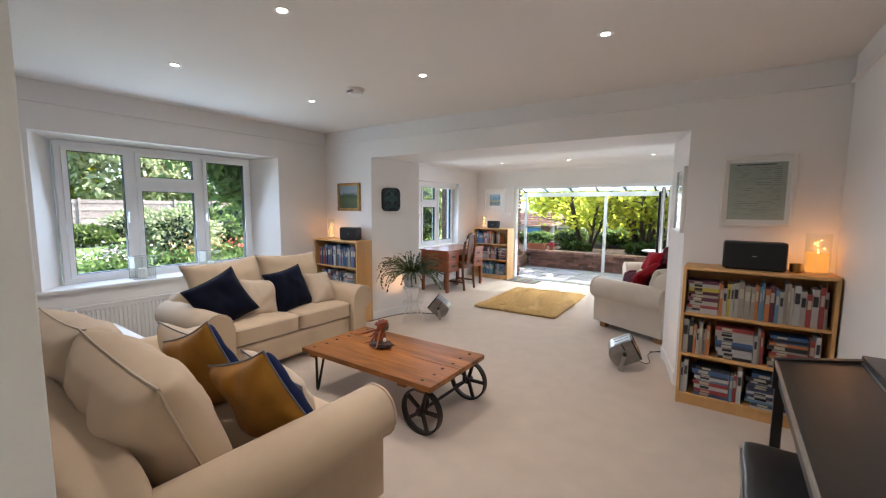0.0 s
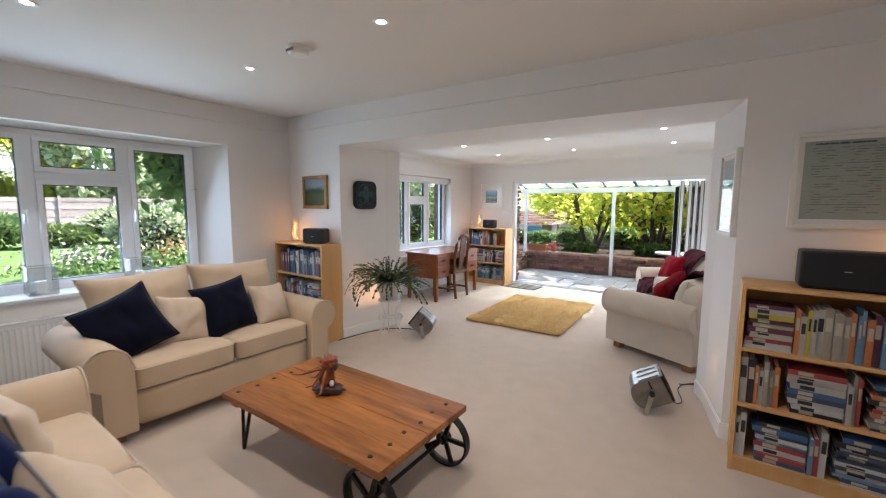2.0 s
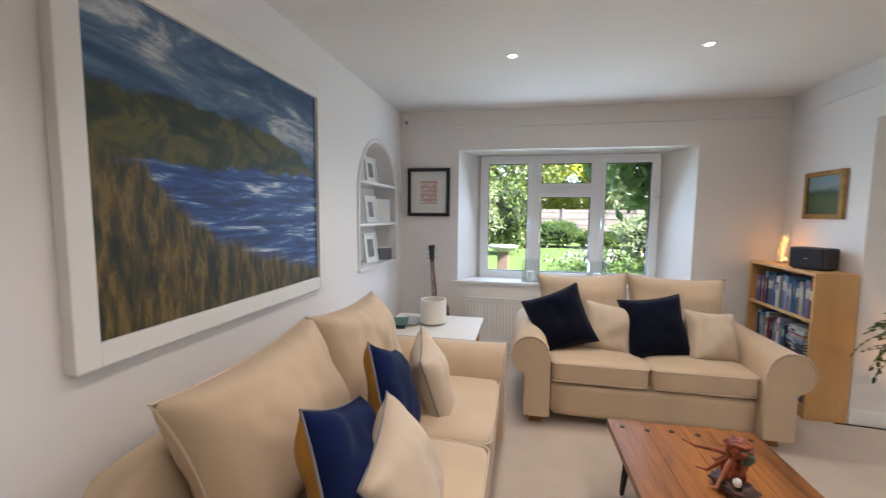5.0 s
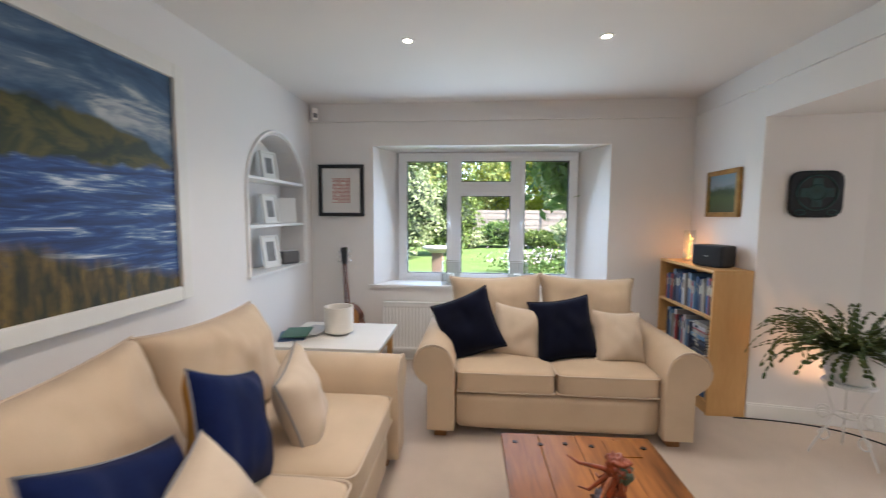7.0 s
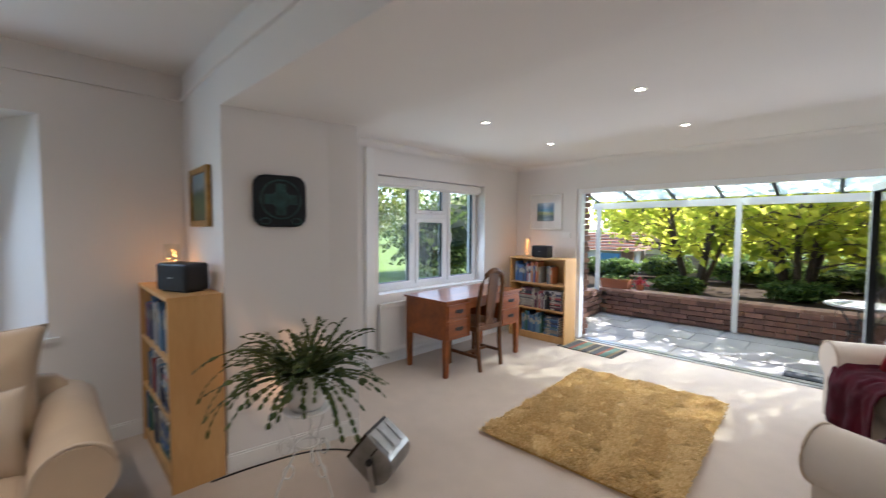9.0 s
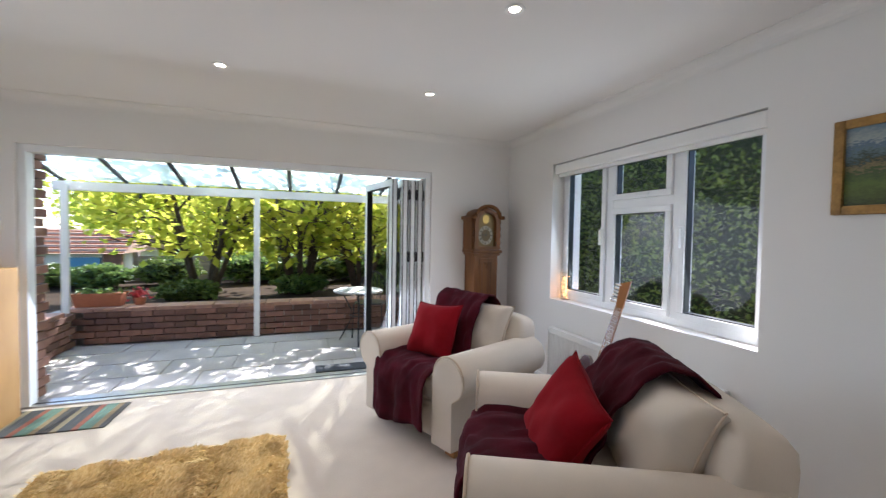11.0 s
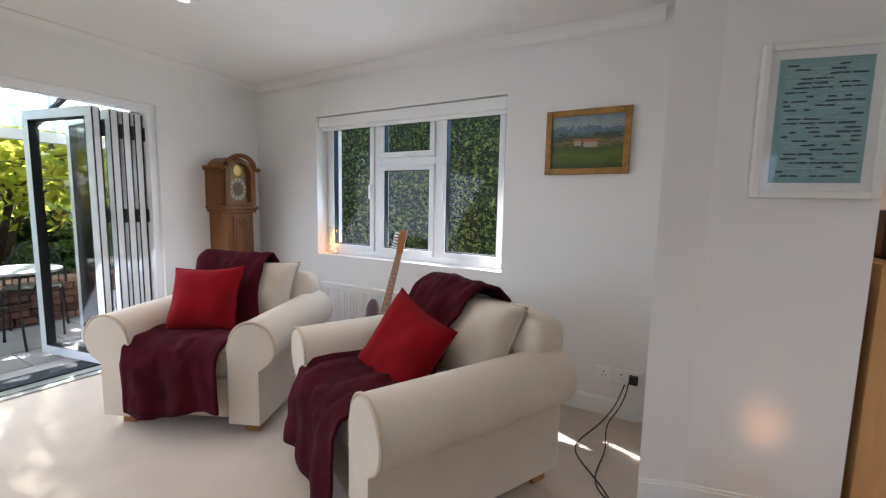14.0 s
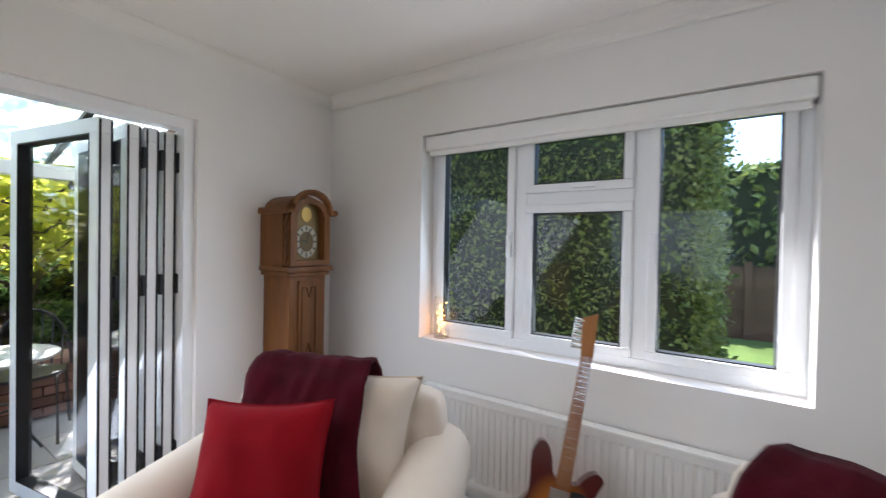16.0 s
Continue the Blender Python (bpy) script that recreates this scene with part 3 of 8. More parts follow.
# cushions on the window sofa
scatter("cushion", "plump navy velvet cushion set on its corner", S2 @ pose(0.57, 0.12, 0.66, 22, 24, -8), 0.45, 0.45, 0.19, M_NAVY, seed=1)
scatter("cushion", "small oatmeal cotton cushion on the cream sofa", S2 @ pose(0.215, 0.10, 0.615, 20, -6, -8), 0.36, 0.38, 0.17, M_CREAM2, seed=2)
scatter("cushion", "plump navy velvet cushion on the cream sofa", S2 @ pose(-0.10, 0.12, 0.65, 22, 8, 3), 0.43, 0.44, 0.19, M_NAVY, seed=3)
scatter("cushion", "small oatmeal cotton cushion on the cream sofa", S2 @ pose(-0.47, 0.13, 0.605, 24, -5, 12), 0.36, 0.37, 0.17, M_CREAM2, seed=4)
# cushions on the painting-wall sofa
scatter("cushion", "oatmeal cushion leaning on the sofa arm", S1 @ pose(-0.30, 0.20, 0.605, 17, 8, 14), 0.40, 0.40, 0.17, M_CREAM2, pipe=M_GREYPIPE, seed=5)
scatter("cushion", "blue velvet cushion with mustard back and grey piping", S1 @ pose(0.09, 0.12, 0.665, 17, -22, 4), 0.47, 0.44, 0.17, M_BLUE, M_MUSTARD, M_GREYPIPE, 6)
scatter("cushion", "oatmeal cushion with piped edge on the sofa", S1 @ pose(0.46, 0.29, 0.575, 28, 14, 8), 0.41, 0.41, 0.17, M_CREAM2, pipe=M_GREYPIPE, seed=7)
scatter("cushion", "blue velvet cushion with mustard back and grey piping", S1 @ pose(0.56, 0.14, 0.635, 22, -20, 2), 0.47, 0.45, 0.18, M_BLUE, M_MUSTARD, M_GREYPIPE, 8)

A1 = pose(-0.965, 7.215, 0, 0, 0, 114)
A2 = pose(-0.90, 5.81, 0, 0, 0, 63)
seat_unit("armchair", "ivory cotton armchair with rolled arms near the folding doors", "armchair", A1, 1.06, 0.90, 1, M_IVORY, M_CREAM2, 0.77, 0.46, 0.63, "pair of ivory armchairs", 0.25, 0.30)
seat_unit("armchair", "ivory cotton armchair with rolled arms beside the opening", "armchair", A2, 1.08, 0.98, 1, M_IVORY, M_CREAM2, 0.77, 0.46, 0.60, "pair of ivory armchairs", 0.255, 0.32)


def throw_rug(label, m, d, x0, x1, drop, seed, low=0.0):
    """A fleece throw laid over the back cushion, the seat and the front edge of an armchair."""
    path = [(-d / 2 + 0.07, 0.72), (-d / 2 + 0.10, 0.82), (-d / 2 + 0.17, 0.885), (-d / 2 + 0.25, 0.895), (-d / 2 + 0.34, 0.84), (-d / 2 + 0.42, 0.73), (-d / 2 + 0.47, 0.60),
            (-d / 2 + 0.52, 0.50), (-d / 2 + 0.62, 0.492), (0.10, 0.496), (0.25, 0.492), (d / 2 - 0.08, 0.485), (d / 2 - 0.005, 0.455), (d / 2 + 0.022, 0.38), (d / 2 + 0.028, 0.28), (d / 2 + 0.034, drop)]
    path = [(y, z - low * min(1, max(0, (z - 0.5) / 0.2))) for y, z in path]
    fine = []
    for a, b in zip(path, path[1:]):
        for k in range(4):
            fine.append((a[0] + (b[0] - a[0]) * k / 4, a[1] + (b[1] - a[1]) * k / 4))
    fine.append(path[-1])
    bm = bmesh.new()
    nx = 30
    grid = []
    for j, (y, z) in enumerate(fine):
        row = []
        for i in range(nx + 1):
            u = i / nx
            v = j / len(fine)
            xl = x0 - 0.10 * min(1.0, max(0.0, (v - 0.35) / 0.2))
            x = xl + (x1 - xl) * u + 0.02 * math.sin(v * 9 + seed) + 0.03 * (v - 0.5)
            w = noise.noise(Vector((x * 9 + seed, y * 4, z * 4))) * 0.028 + noise.noise(Vector((x * 24, y * 9 + seed, z * 9))) * 0.014
            hang = max(0.0, (v - 0.78) / 0.22)
            wave = 0.016 * hang * math.sin(u * 17 + seed)
            row.append(bm.verts.new((x, y + abs(w) + wave + 0.012 * hang, z + abs(w) * 0.9 + (0.03 * math.sin(u * 5 + seed) if j == len(fine) - 1 else 0))))
        grid.append(row)
    for a, b in zip(grid, grid[1:]):
        for i in range(nx):
            bm.faces.new((a[i], a[i + 1], b[i + 1], b[i]))
    bmesh.ops.recalc_face_normals(bm, faces=bm.faces)
    ob = new("throw_blanket", mesh_of(bm, "throw_blanket", M_MAROON, True))
    ob.matrix_basis = m
    sol = ob.modifiers.new("thick", "SOLIDIFY")
    sol.thickness, sol.offset = 0.012, 0.0
    return tagged(ob, label, "blanket", "maroon throws")


throw_rug("rumpled maroon fleece throw over the ivory armchair", A1, 0.90, -0.17, 0.27, 0.13, 1.0)
throw_rug("rumpled maroon fleece throw over the ivory armchair", A2, 0.98, -0.13, 0.33, 0.08, 4.0, 0.035)
scatter("cushion", "red velvet cushion resting on a maroon throw", A1 @ pose(0.06, 0.13, 0.655, 24, 3, 4), 0.42, 0.40, 0.17, M_RED, seed=21)
scatter("cushion", "red velvet cushion resting on a maroon throw", A2 @ pose(-0.01, 0.12, 0.595, 28, -16, 6), 0.43, 0.42, 0.17, M_RED, seed=22)

# ---------------------------------------------------------------- coffee table on cast wheels
ct = thing("coffee_table", "waxed pine trolley table with two cast iron wheels", "coffee table", pose(-2.30, 2.648, 0, 0, 0, 1.0))
L, W, T = 1.28, 0.71, 0.362
for i in range(4):
    y0 = -W / 2 + i * W / 4
    part("plank", boxes((-L / 2, y0 + 0.0012, T - 0.038, L / 2, y0 + W / 4 - 0.0012, T - 0.001 * (i % 2)), bevel=0.003), M_PINE, ct)
for x in (-L / 2 + 0.10, L / 2 - 0.10, L / 2 - 0.26):
    part("batten", boxes((x - 0.035, -W / 2 + 0.02, T - 0.068, x + 0.035, W / 2 - 0.02, T - 0.039), bevel=0.004), M_PINE, ct)
for x in (-L / 2 + 0.08, L / 2 - 0.11):
    for k in range(6):
        y = -W / 2 + 0.06 + k * (W - 0.12) / 5
        bm = bmesh.new()
        disc(bm, 0.012, 0.004, Matrix.Translation((x + 0.012 * (k % 2), y, T - 0.001)), 10)
        part("bolt_head", bm, M_IRON, ct, "dark iron bolt head")
part("patch_plate", boxes((-L / 2 + 0.04, 0.12, T - 0.001, -L / 2 + 0.17, 0.26, T + 0.004), bevel=0.002), M_PINE, ct, "darker square inset of pine")
WX, WR = L / 2 - 0.11, 0.155
for s in (1, -1):
    y = s * (W / 2 - 0.055)
    bm = bmesh.new()
    sec = [(WR, -0.022), (WR, 0.022), (WR - 0.012, 0.022), (WR - 0.016, 0.004), (WR - 0.016, -0.004), (WR - 0.012, -0.022)]
    rot = pose(WX, y, WR, 90, 0, 0)
    n = 40
    rings = [[bm.verts.new(rot @ Vector((r * math.cos(2 * math.pi * i / n), r * math.sin(2 * math.pi * i / n), z))) for r, z in sec] for i in range(n)]
    for i in range(n):
        a, b = rings[i], rings[(i + 1) % n]
        for k in range(6):
            bm.faces.new((a[k], a[(k + 1) % 6], b[(k + 1) % 6], b[k]))
    bmesh.ops.recalc_face_normals(bm, faces=bm.faces)
    wheel = part("wheel", bm, M_IRON, ct, "cast iron five-spoke wheel")
    for k in range(5):
        a = 2 * math.pi * k / 5 + 0.3
        bm = bmesh.new()
        box(bm, -0.012, -0.009, 0.02, 0.012, 0.009, WR - 0.008, 0.003, pose(WX, y, WR) @ Matrix.Rotation(a, 4, "Y"))
        part("spoke", bm, M_IRON, wheel)
    bm = bmesh.new()
    lathe(bm, [(0.012, -0.035), (0.028, -0.03), (0.028, 0.03), (0.012, 0.035)], 16, rot)
    part("hub", bm, M_IRON, wheel)
    bm = bmesh.new()
    tube(bm, [(WX, y - s * 0.06, T - 0.068), (WX, y - s * 0.06, WR)], 0.014, 8)
    part("axle_strut", bm, M_IRON, ct)
    # hairpin leg at the other end
    bm = bmesh.new()
    xx, yy = -L / 2 + 0.10, s * (W / 2 - 0.07)
    tube(bm, [(xx - 0.05, yy - s * 0.03, T - 0.068), (xx - 0.005, yy, 0.02), (xx, yy, 0.006), (xx + 0.005, yy, 0.02), (xx + 0.06, yy - s * 0.02, T - 0.068)], 0.010, 8)
    part("leg", bm, M_IRON, ct, "black iron hairpin leg")
bm = bmesh.new()
tube(bm, [(WX, -W / 2 + 0.05, WR), (WX, W / 2 - 0.05, WR)], 0.011, 8)
part("axle", bm, M_IRON, ct)

# gnarled carving on a dark burr base
M_CARVE = mat("red_brown_carved_wood", (0.36, 0.075, 0.022), 0.4, var=0.35, scale=16, fine=120, bump=0.6, tint=(0.10, 0.026, 0.012), coat=0.2)
M_BURR = mat("dark_burr_wood", (0.085, 0.034, 0.022), 0.5, var=0.3, scale=22, fine=120, bump=0.8, tint=(0.03, 0.014, 0.010))
M_SINEW = mat("orange_carved_wood", (0.52, 0.20, 0.09), 0.45, var=0.25, scale=20, fine=120, bump=0.3)
M_VERDI = mat("green_grey_patina", (0.09, 0.13, 0.085), 0.5, var=0.3, scale=24)
cv = thing("wood_carving", "red-brown gnarled wood carving on the coffee table", "ornament", pose(-2.42, 2.66, T + 0.001, 0, 0, 20))


def lump(name, material, x, y, z, rx, ry, rz, rough, seed, label="", floor=False):
    bm = bmesh.new()
    for q in bmesh.ops.create_icosphere(bm, subdivisions=4, radius=1)["verts"]:
        k = 1 + rough * noise.noise(q.co * 2.3 + Vector((seed, 0, 0))) + rough * 0.5 * noise.noise(q.co * 5.5 + Vector((0, seed, 0)))
        q.co = Vector((x + q.co.x * rx * k, y + q.co.y * ry * k, z + q.co.z * rz * k))
        if floor:
            q.co.z = max(0.0, q.co.z)
    return part(name, bm, material, cv, label, True)


lump("burr_base", M_BURR, 0, 0, 0.022, 0.088, 0.062, 0.030, 0.45, 3, "dark burr wood base", True)
lump("body", M_CARVE, -0.008, 0.004, 0.105, 0.036, 0.030, 0.082, 0.6, 7)
lump("head", M_CARVE, 0.012, 0.0, 0.190, 0.046, 0.034, 0.036, 0.5, 11)
lump("patch", M_VERDI, 0.040, 0.006, 0.172, 0.022, 0.024, 0.036, 0.4, 13, "green-grey patch")
lump("pebble", M_PAPER, 0.042, -0.030, 0.072, 0.014, 0.014, 0.018, 0.15, 17, "pale pebble")
rnd = random.Random(3)
for i in range(6):
    a = rnd.uniform(0, 6.28)
    bm = bmesh.new()
    turn = rnd.choice((-1, 1))
    tube(bm, [((0.030 - 0.004 * k) * math.cos(a + turn * 0.45 * k) + 0.004 * k, (0.026 - 0.003 * k) * math.sin(a + turn * 0.45 * k), 0.030 + 0.027 * k) for k in range(7)], [0.012, 0.012, 0.011, 0.010, 0.009, 0.008, 0.005], 7)
    part("twist", bm, (M_CARVE, M_CARVE, M_SINEW)[i % 3], cv, smooth=True)
for i, (a, r, z) in enumerate(((3.5, 0.21, 0.115), (3.1, 0.12, 0.075), (3.9, 0.13, 0.055), (4.5, 0.10, 0.016), (2.7, 0.09, 0.10))):
    bm = bmesh.new()
    tube(bm, [(0, 0, 0.15), (0.3 * r * math.cos(a), 0.3 * r * math.sin(a), 0.14 - 0.01 * i), (0.7 * r * math.cos(a + 0.1), 0.7 * r * math.sin(a + 0.1), z + 0.006), (r * math.cos(a), r * math.sin(a), z)], [0.012, 0.009, 0.006, 0.0025], 6)
    part("tendril", bm, M_SINEW if i in (3,) else M_CARVE, cv, smooth=True)

# ---------------------------------------------------------------- bookcases and books
BOOK_COLS = [(0.55, 0.52, 0.46), (0.05, 0.06, 0.10), (0.05, 0.11, 0.24), (0.30, 0.05, 0.05), (0.10, 0.025, 0.05), (0.62, 0.50, 0.06), (0.05, 0.14, 0.10), (0.65, 0.64, 0.62),
             (0.45, 0.16, 0.05), (0.12, 0.22, 0.32), (0.30, 0.27, 0.22), (0.02, 0.02, 0.025)]
M_BOOK = [mat("book_cover_%d" % i, c, 0.5, var=0.12, scale=12, fine=160, bump=0.06) for i, c in enumerate(tuple(c * (0.72 if sum(q) > 1.1 else 1.0) for c in q) for q in BOOK_COLS)]
BOOK_WORD = ["cream", "black-blue", "blue", "dark red", "plum", "yellow", "dark green", "white", "rust orange", "light blue", "brown", "black"]
M_BAND = mat("pale_book_title", (0.42, 0.38, 0.28), 0.5, var=0.03)


def book(w, h, d, ci, m, lie=False):
    """A closed book standing with its spine to -y: boards, rounded spine, page block and a title bar."""
    bm = boxes((-w / 2, 0, 0, -w / 2 + 0.003, d, h), (w / 2 - 0.003, 0, 0, w / 2, d, h), (-w / 2 + 0.003, 0, 0, w / 2 - 0.003, 0.003, h))
    k = len(bm.faces)
    box(bm, -w / 2 + 0.0032, 0.0032, 0.003, w / 2 - 0.0032, d - 0.004, h - 0.003)
    bm.faces.ensure_lookup_table()
    for f in bm.faces[k:]:
        f.material_index = 1
    if w > 0.014:
        k = len(bm.faces)
        box(bm, -w / 2 + 0.004, -0.0006, h * 0.55, w / 2 - 0.004, 0.0, h * 0.82)
        bm.faces.ensure_lookup_table()
        for f in bm.faces[k:]:
            f.material_index = 2
    ob = new("book", mesh_of(bm, "book", M_BOOK[ci]))
    ob.data.materials.append(M_PAPER)
    ob.data.materials.append(M_BAND if ci not in (0, 7, 5) else M_BOOK[11])
    ob.matrix_basis = m
    return tagged(ob, "%s %s book on the birch bookcase shelf" % (BOOK_WORD[ci], "flat-lying" if lie else "upright"), "book", "books on shelves")


def bookcase(label, x0, yf, w, d, h, face, shelves, back=True):
    """A birch bookcase with its front at yf; face -1 means it looks towards -y."""
    m = pose(x0 + w / 2, yf, 0)
    bc = thing("bookcase", label, "bookcase", m, "birch bookcases")
    t = 0.02
    for s in (-1, 1):
        part("side_panel", boxes((min(s * w / 2, s * (w / 2 - t)), 0, 0, max(s * w / 2, s * (w / 2 - t)), d, h - t), bevel=0.0015), M_BIRCH, bc)
    part("top_panel", boxes((-w / 2, -0.004, h - t, w / 2, d, h), bevel=0.0015), M_BIRCH, bc)
    part("plinth", boxes((-w / 2 + t, 0.012, 0, w / 2 - t, 0.03, 0.068)), M_BIRCH, bc)
    part("back_panel", boxes((-w / 2 + t, d - 0.008, 0.03, w / 2 - t, d - 0.002, h - t)), M_BIRCH, bc)
    for z in shelves:
        part("shelf", boxes((-w / 2 + t, 0.004, z - t, w / 2 - t, d - 0.01, z), bevel=0.0015), M_BIRCH, bc)
    return bc


def fill_shelf(x0, x1, y, z, room, seed, plan, bias=None):
    """Rows of books: plan is a word of u (upright run), s (stack) and gaps (-), each with its width."""
    rnd = random.Random(seed)
    x = x0
    for kind, wid in plan:
        end = min(x + wid, x1)
        if kind == "u":
            while x < end - 0.012:
                w = rnd.uniform(0.014, 0.036)
                h = room * rnd.uniform(0.68, 0.93)
                dep = rnd.uniform(0.13, 0.17)
                ci = rnd.choice(bias) if bias else rnd.randrange(12)
                if x + w > end:
                    break
                book(w - 0.001, h, dep, ci, pose(x + w / 2, y + rnd.uniform(0.015, 0.04), z, 0, rnd.uniform(-0.5, 0.5), 0))
                x += w
        elif kind == "s":
            zz, wmax = z, wid - 0.005
            while zz < z + room * 0.78:
                t = rnd.uniform(0.012, 0.03)
                if zz + t > z + room * 0.9:
                    break
                wl = wmax * rnd.uniform(0.82, 1.0)
                ci = rnd.choice(bias) if bias else rnd.randrange(12)
                book(t - 0.0005, wl, rnd.uniform(0.14, 0.18), ci, pose(x + wmax, y + rnd.uniform(0.015, 0.035), zz + t / 2, 0, -90, rnd.uniform(-2, 2)), True)
                zz += t
        x = end


SHR = (-0.445, 3.86)
bookcase("wide birch bookcase full of books beside the piano", SHR[0], SHR[1], 0.86, 0.30, 1.06, -1, (0.088, 0.40, 0.715))
xa, xb, yy = SHR[0] + 0.022, SHR[0] + 0.838, SHR[1]
fill_shelf(xa, xb, yy, 0.715, 0.30, 1, [("s", 0.21), ("u", 0.60)], [0, 7, 8, 5, 9, 4, 0, 3, 10, 0])
fill_shelf(xa, xb, yy, 0.40, 0.28, 2, [("u", 0.20), ("s", 0.23), ("u", 0.07), ("s", 0.22), ("u", 0.09)], [3, 0, 10, 11, 1, 8, 2, 7])
fill_shelf(xa, xb, yy, 0.088, 0.28, 3, [("u", 0.06), ("s", 0.25), ("u", 0.09), ("s", 0.26), ("u", 0.15)], [1, 2, 1, 9, 7, 11, 3])
bookcase("birch bookcase half full of books in the window corner", -4.78, 3.82, 0.83, 0.265, 1.06, -1, (0.088, 0.40, 0.72))
fill_shelf(-4.75, -3.98, 3.82, 0.72, 0.30, 4, [("-", 0.06), ("u", 0.70)], [2, 9, 3, 10, 1, 7, 1, 3, 11])
fill_shelf(-4.75, -3.98, 3.82, 0.40, 0.28, 5, [("-", 0.08), ("u", 0.42), ("s", 0.20)], [2, 9, 7, 11, 3, 1, 10])
fill_shelf(-4.75, -3.98, 3.82, 0.088, 0.28, 6, [("u", 0.35), ("s", 0.22), ("u", 0.2)], [6, 1, 2, 10])
bookcase("birch bookcase with books beside the folding doors", -4.68, 7.86, 0.82, 0.28, 1.06, -1, (0.088, 0.41, 0.735))
fill_shelf(-4.655, -3.885, 7.86, 0.735, 0.29, 7, [("-", 0.04), ("u", 0.40), ("-", 0.08), ("u", 0.10)], [2, 1, 3, 10, 8, 2, 7])
fill_shelf(-4.655, -3.885, 7.86, 0.41, 0.28, 8, [("-", 0.10), ("s", 0.22), ("u", 0.22), ("-", 0.02), ("s", 0.18)], [3, 4, 7, 10, 11, 1])
fill_shelf(-4.655, -3.885, 7.86, 0.088, 0.28, 9, [("-", 0.16), ("u", 0.32), ("s", 0.22)], [9, 6, 1, 2, 10])

# ---------------------------------------------------------------- trim, lamps in the ceiling
def strip(name, pts, z0, z1, t, material, label, category):
    """A moulding along a row of plan points, proud of the wall on the left of its way."""
    bm = bmesh.new()
    for (ax, ay), (bx, by) in zip(pts, pts[1:]):
        d = Vector((bx - ax, by - ay)).normalized()
        n = Vector((-d.y, d.x)) * t
        prism(bm, [(ax, ay), (bx, by), (bx + n.x, by + n.y), (ax + n.x, ay + n.y)], z0, z1)
        q = n * 0.6
        prism(bm, [(ax, ay), (bx, by), (bx + q.x, by + q.y), (ax + q.x, ay + q.y)], z1, z1 + 0.012)
    return structure(name, bm, material, label, category)


strip("baseboard", [(XW, 4.11), (XW, YS + 0.016)], 0.0, 0.095, 0.015, M_TRIM, "white painted skirting board", "skirting")
strip("baseboard", [(XW + 0.016, YS), (DX0 - 0.06, YS)], 0.0, 0.095, 0.015, M_TRIM, "white painted skirting board", "skirting")
strip("baseboard", [(XE, YS), (XE, 4.185)], 0.0, 0.095, 0.015, M_TRIM, "white painted skirting board", "skirting")
strip("baseboard", [(XE - 0.016, 4.20), JR[0], JR[1], JR[2]], 0.0, 0.095, 0.012, M_TRIM, "white painted skirting board", "skirting")
strip("baseboard", [JL[2], JL[1], JL[0], (XW + 0.016, 4.12)], 0.0, 0.095, 0.012, M_TRIM, "white painted skirting board", "skirting")
strip("baseboard", [(XE2, 4.93), (XE2, YP - 0.016)], 0.0, 0.095, 0.015, M_TRIM, "white painted skirting board", "skirting")
strip("baseboard", [(XE2 - 0.0, YP), (PX1 + 0.05, YP)], 0.0, 0.095, 0.015, M_TRIM, "white painted skirting board", "skirting")
strip("baseboard", [(PX0 - 0.05, YP), (XW2 + 0.016, YP)], 0.0, 0.095, 0.015, M_TRIM, "white painted skirting board", "skirting")
strip("baseboard", [(XW2, YP), (XW2, 4.93)], 0.0, 0.095, 0.015, M_TRIM, "white painted skirting board", "skirting")
strip("trim_picture_rail", [(XE, YS), (XE, 4.17)], 2.325, 2.345, 0.022, M_WALL, "white painted picture rail", "moulding")
strip("trim_picture_rail", [(XE - 0.023, 4.20), (-0.485, 4.20), (-3.965, 4.10), (XW + 0.023, 4.12)], 2.325, 2.345, 0.022, M_WALL, "white painted picture rail", "moulding")
strip("trim_picture_rail", [(XW, 4.10), (XW, YS)], 2.325, 2.345, 0.022, M_WALL, "white painted picture rail", "moulding")
# plaster coving round the garden room
bm = bmesh.new()
ring = [(XW2, 4.93), (XW2, YP), (XE2, YP), (XE2, 4.93)]
for (ax, ay), (bx, by) in zip(ring, ring[1:]):
    d = Vector((bx - ax, by - ay)).normalized()
    nv = Vector((d.y, -d.x))
    prof = [(0.0, ZC2 + 0.01), (0.0, ZC2 - 0.075)] + [(0.065 - 0.065 * math.cos(math.pi / 2 * i / 6), ZC2 - 0.070 + 0.065 * math.sin(math.pi / 2 * i / 6)) for i in range(7)] + [(0.072, ZC2 - 0.004), (0.072, ZC2 + 0.01)]
    a = [bm.verts.new((ax + nv.x * o, ay + nv.y * o, z)) for o, z in prof]
    b = [bm.verts.new((bx + nv.x * o, by + nv.y * o, z)) for o, z in prof]
    for i in range(len(prof) - 1):
        bm.faces.new((a[i], a[i + 1], b[i + 1], b[i]))
bmesh.ops.recalc_face_normals(bm, faces=bm.faces)
structure("trim_coving", bm, M_CEIL, "white plaster coving under the garden room ceiling", "coving")
structure("trim_pipe_casing", boxes((XW2 + 0.002, 5.64, 0.112, XW2 + 0.055, 5.73, ZC2 - 0.08), bevel=0.006), M_TRIM, "white boxed pipe casing beside the window", "casing")
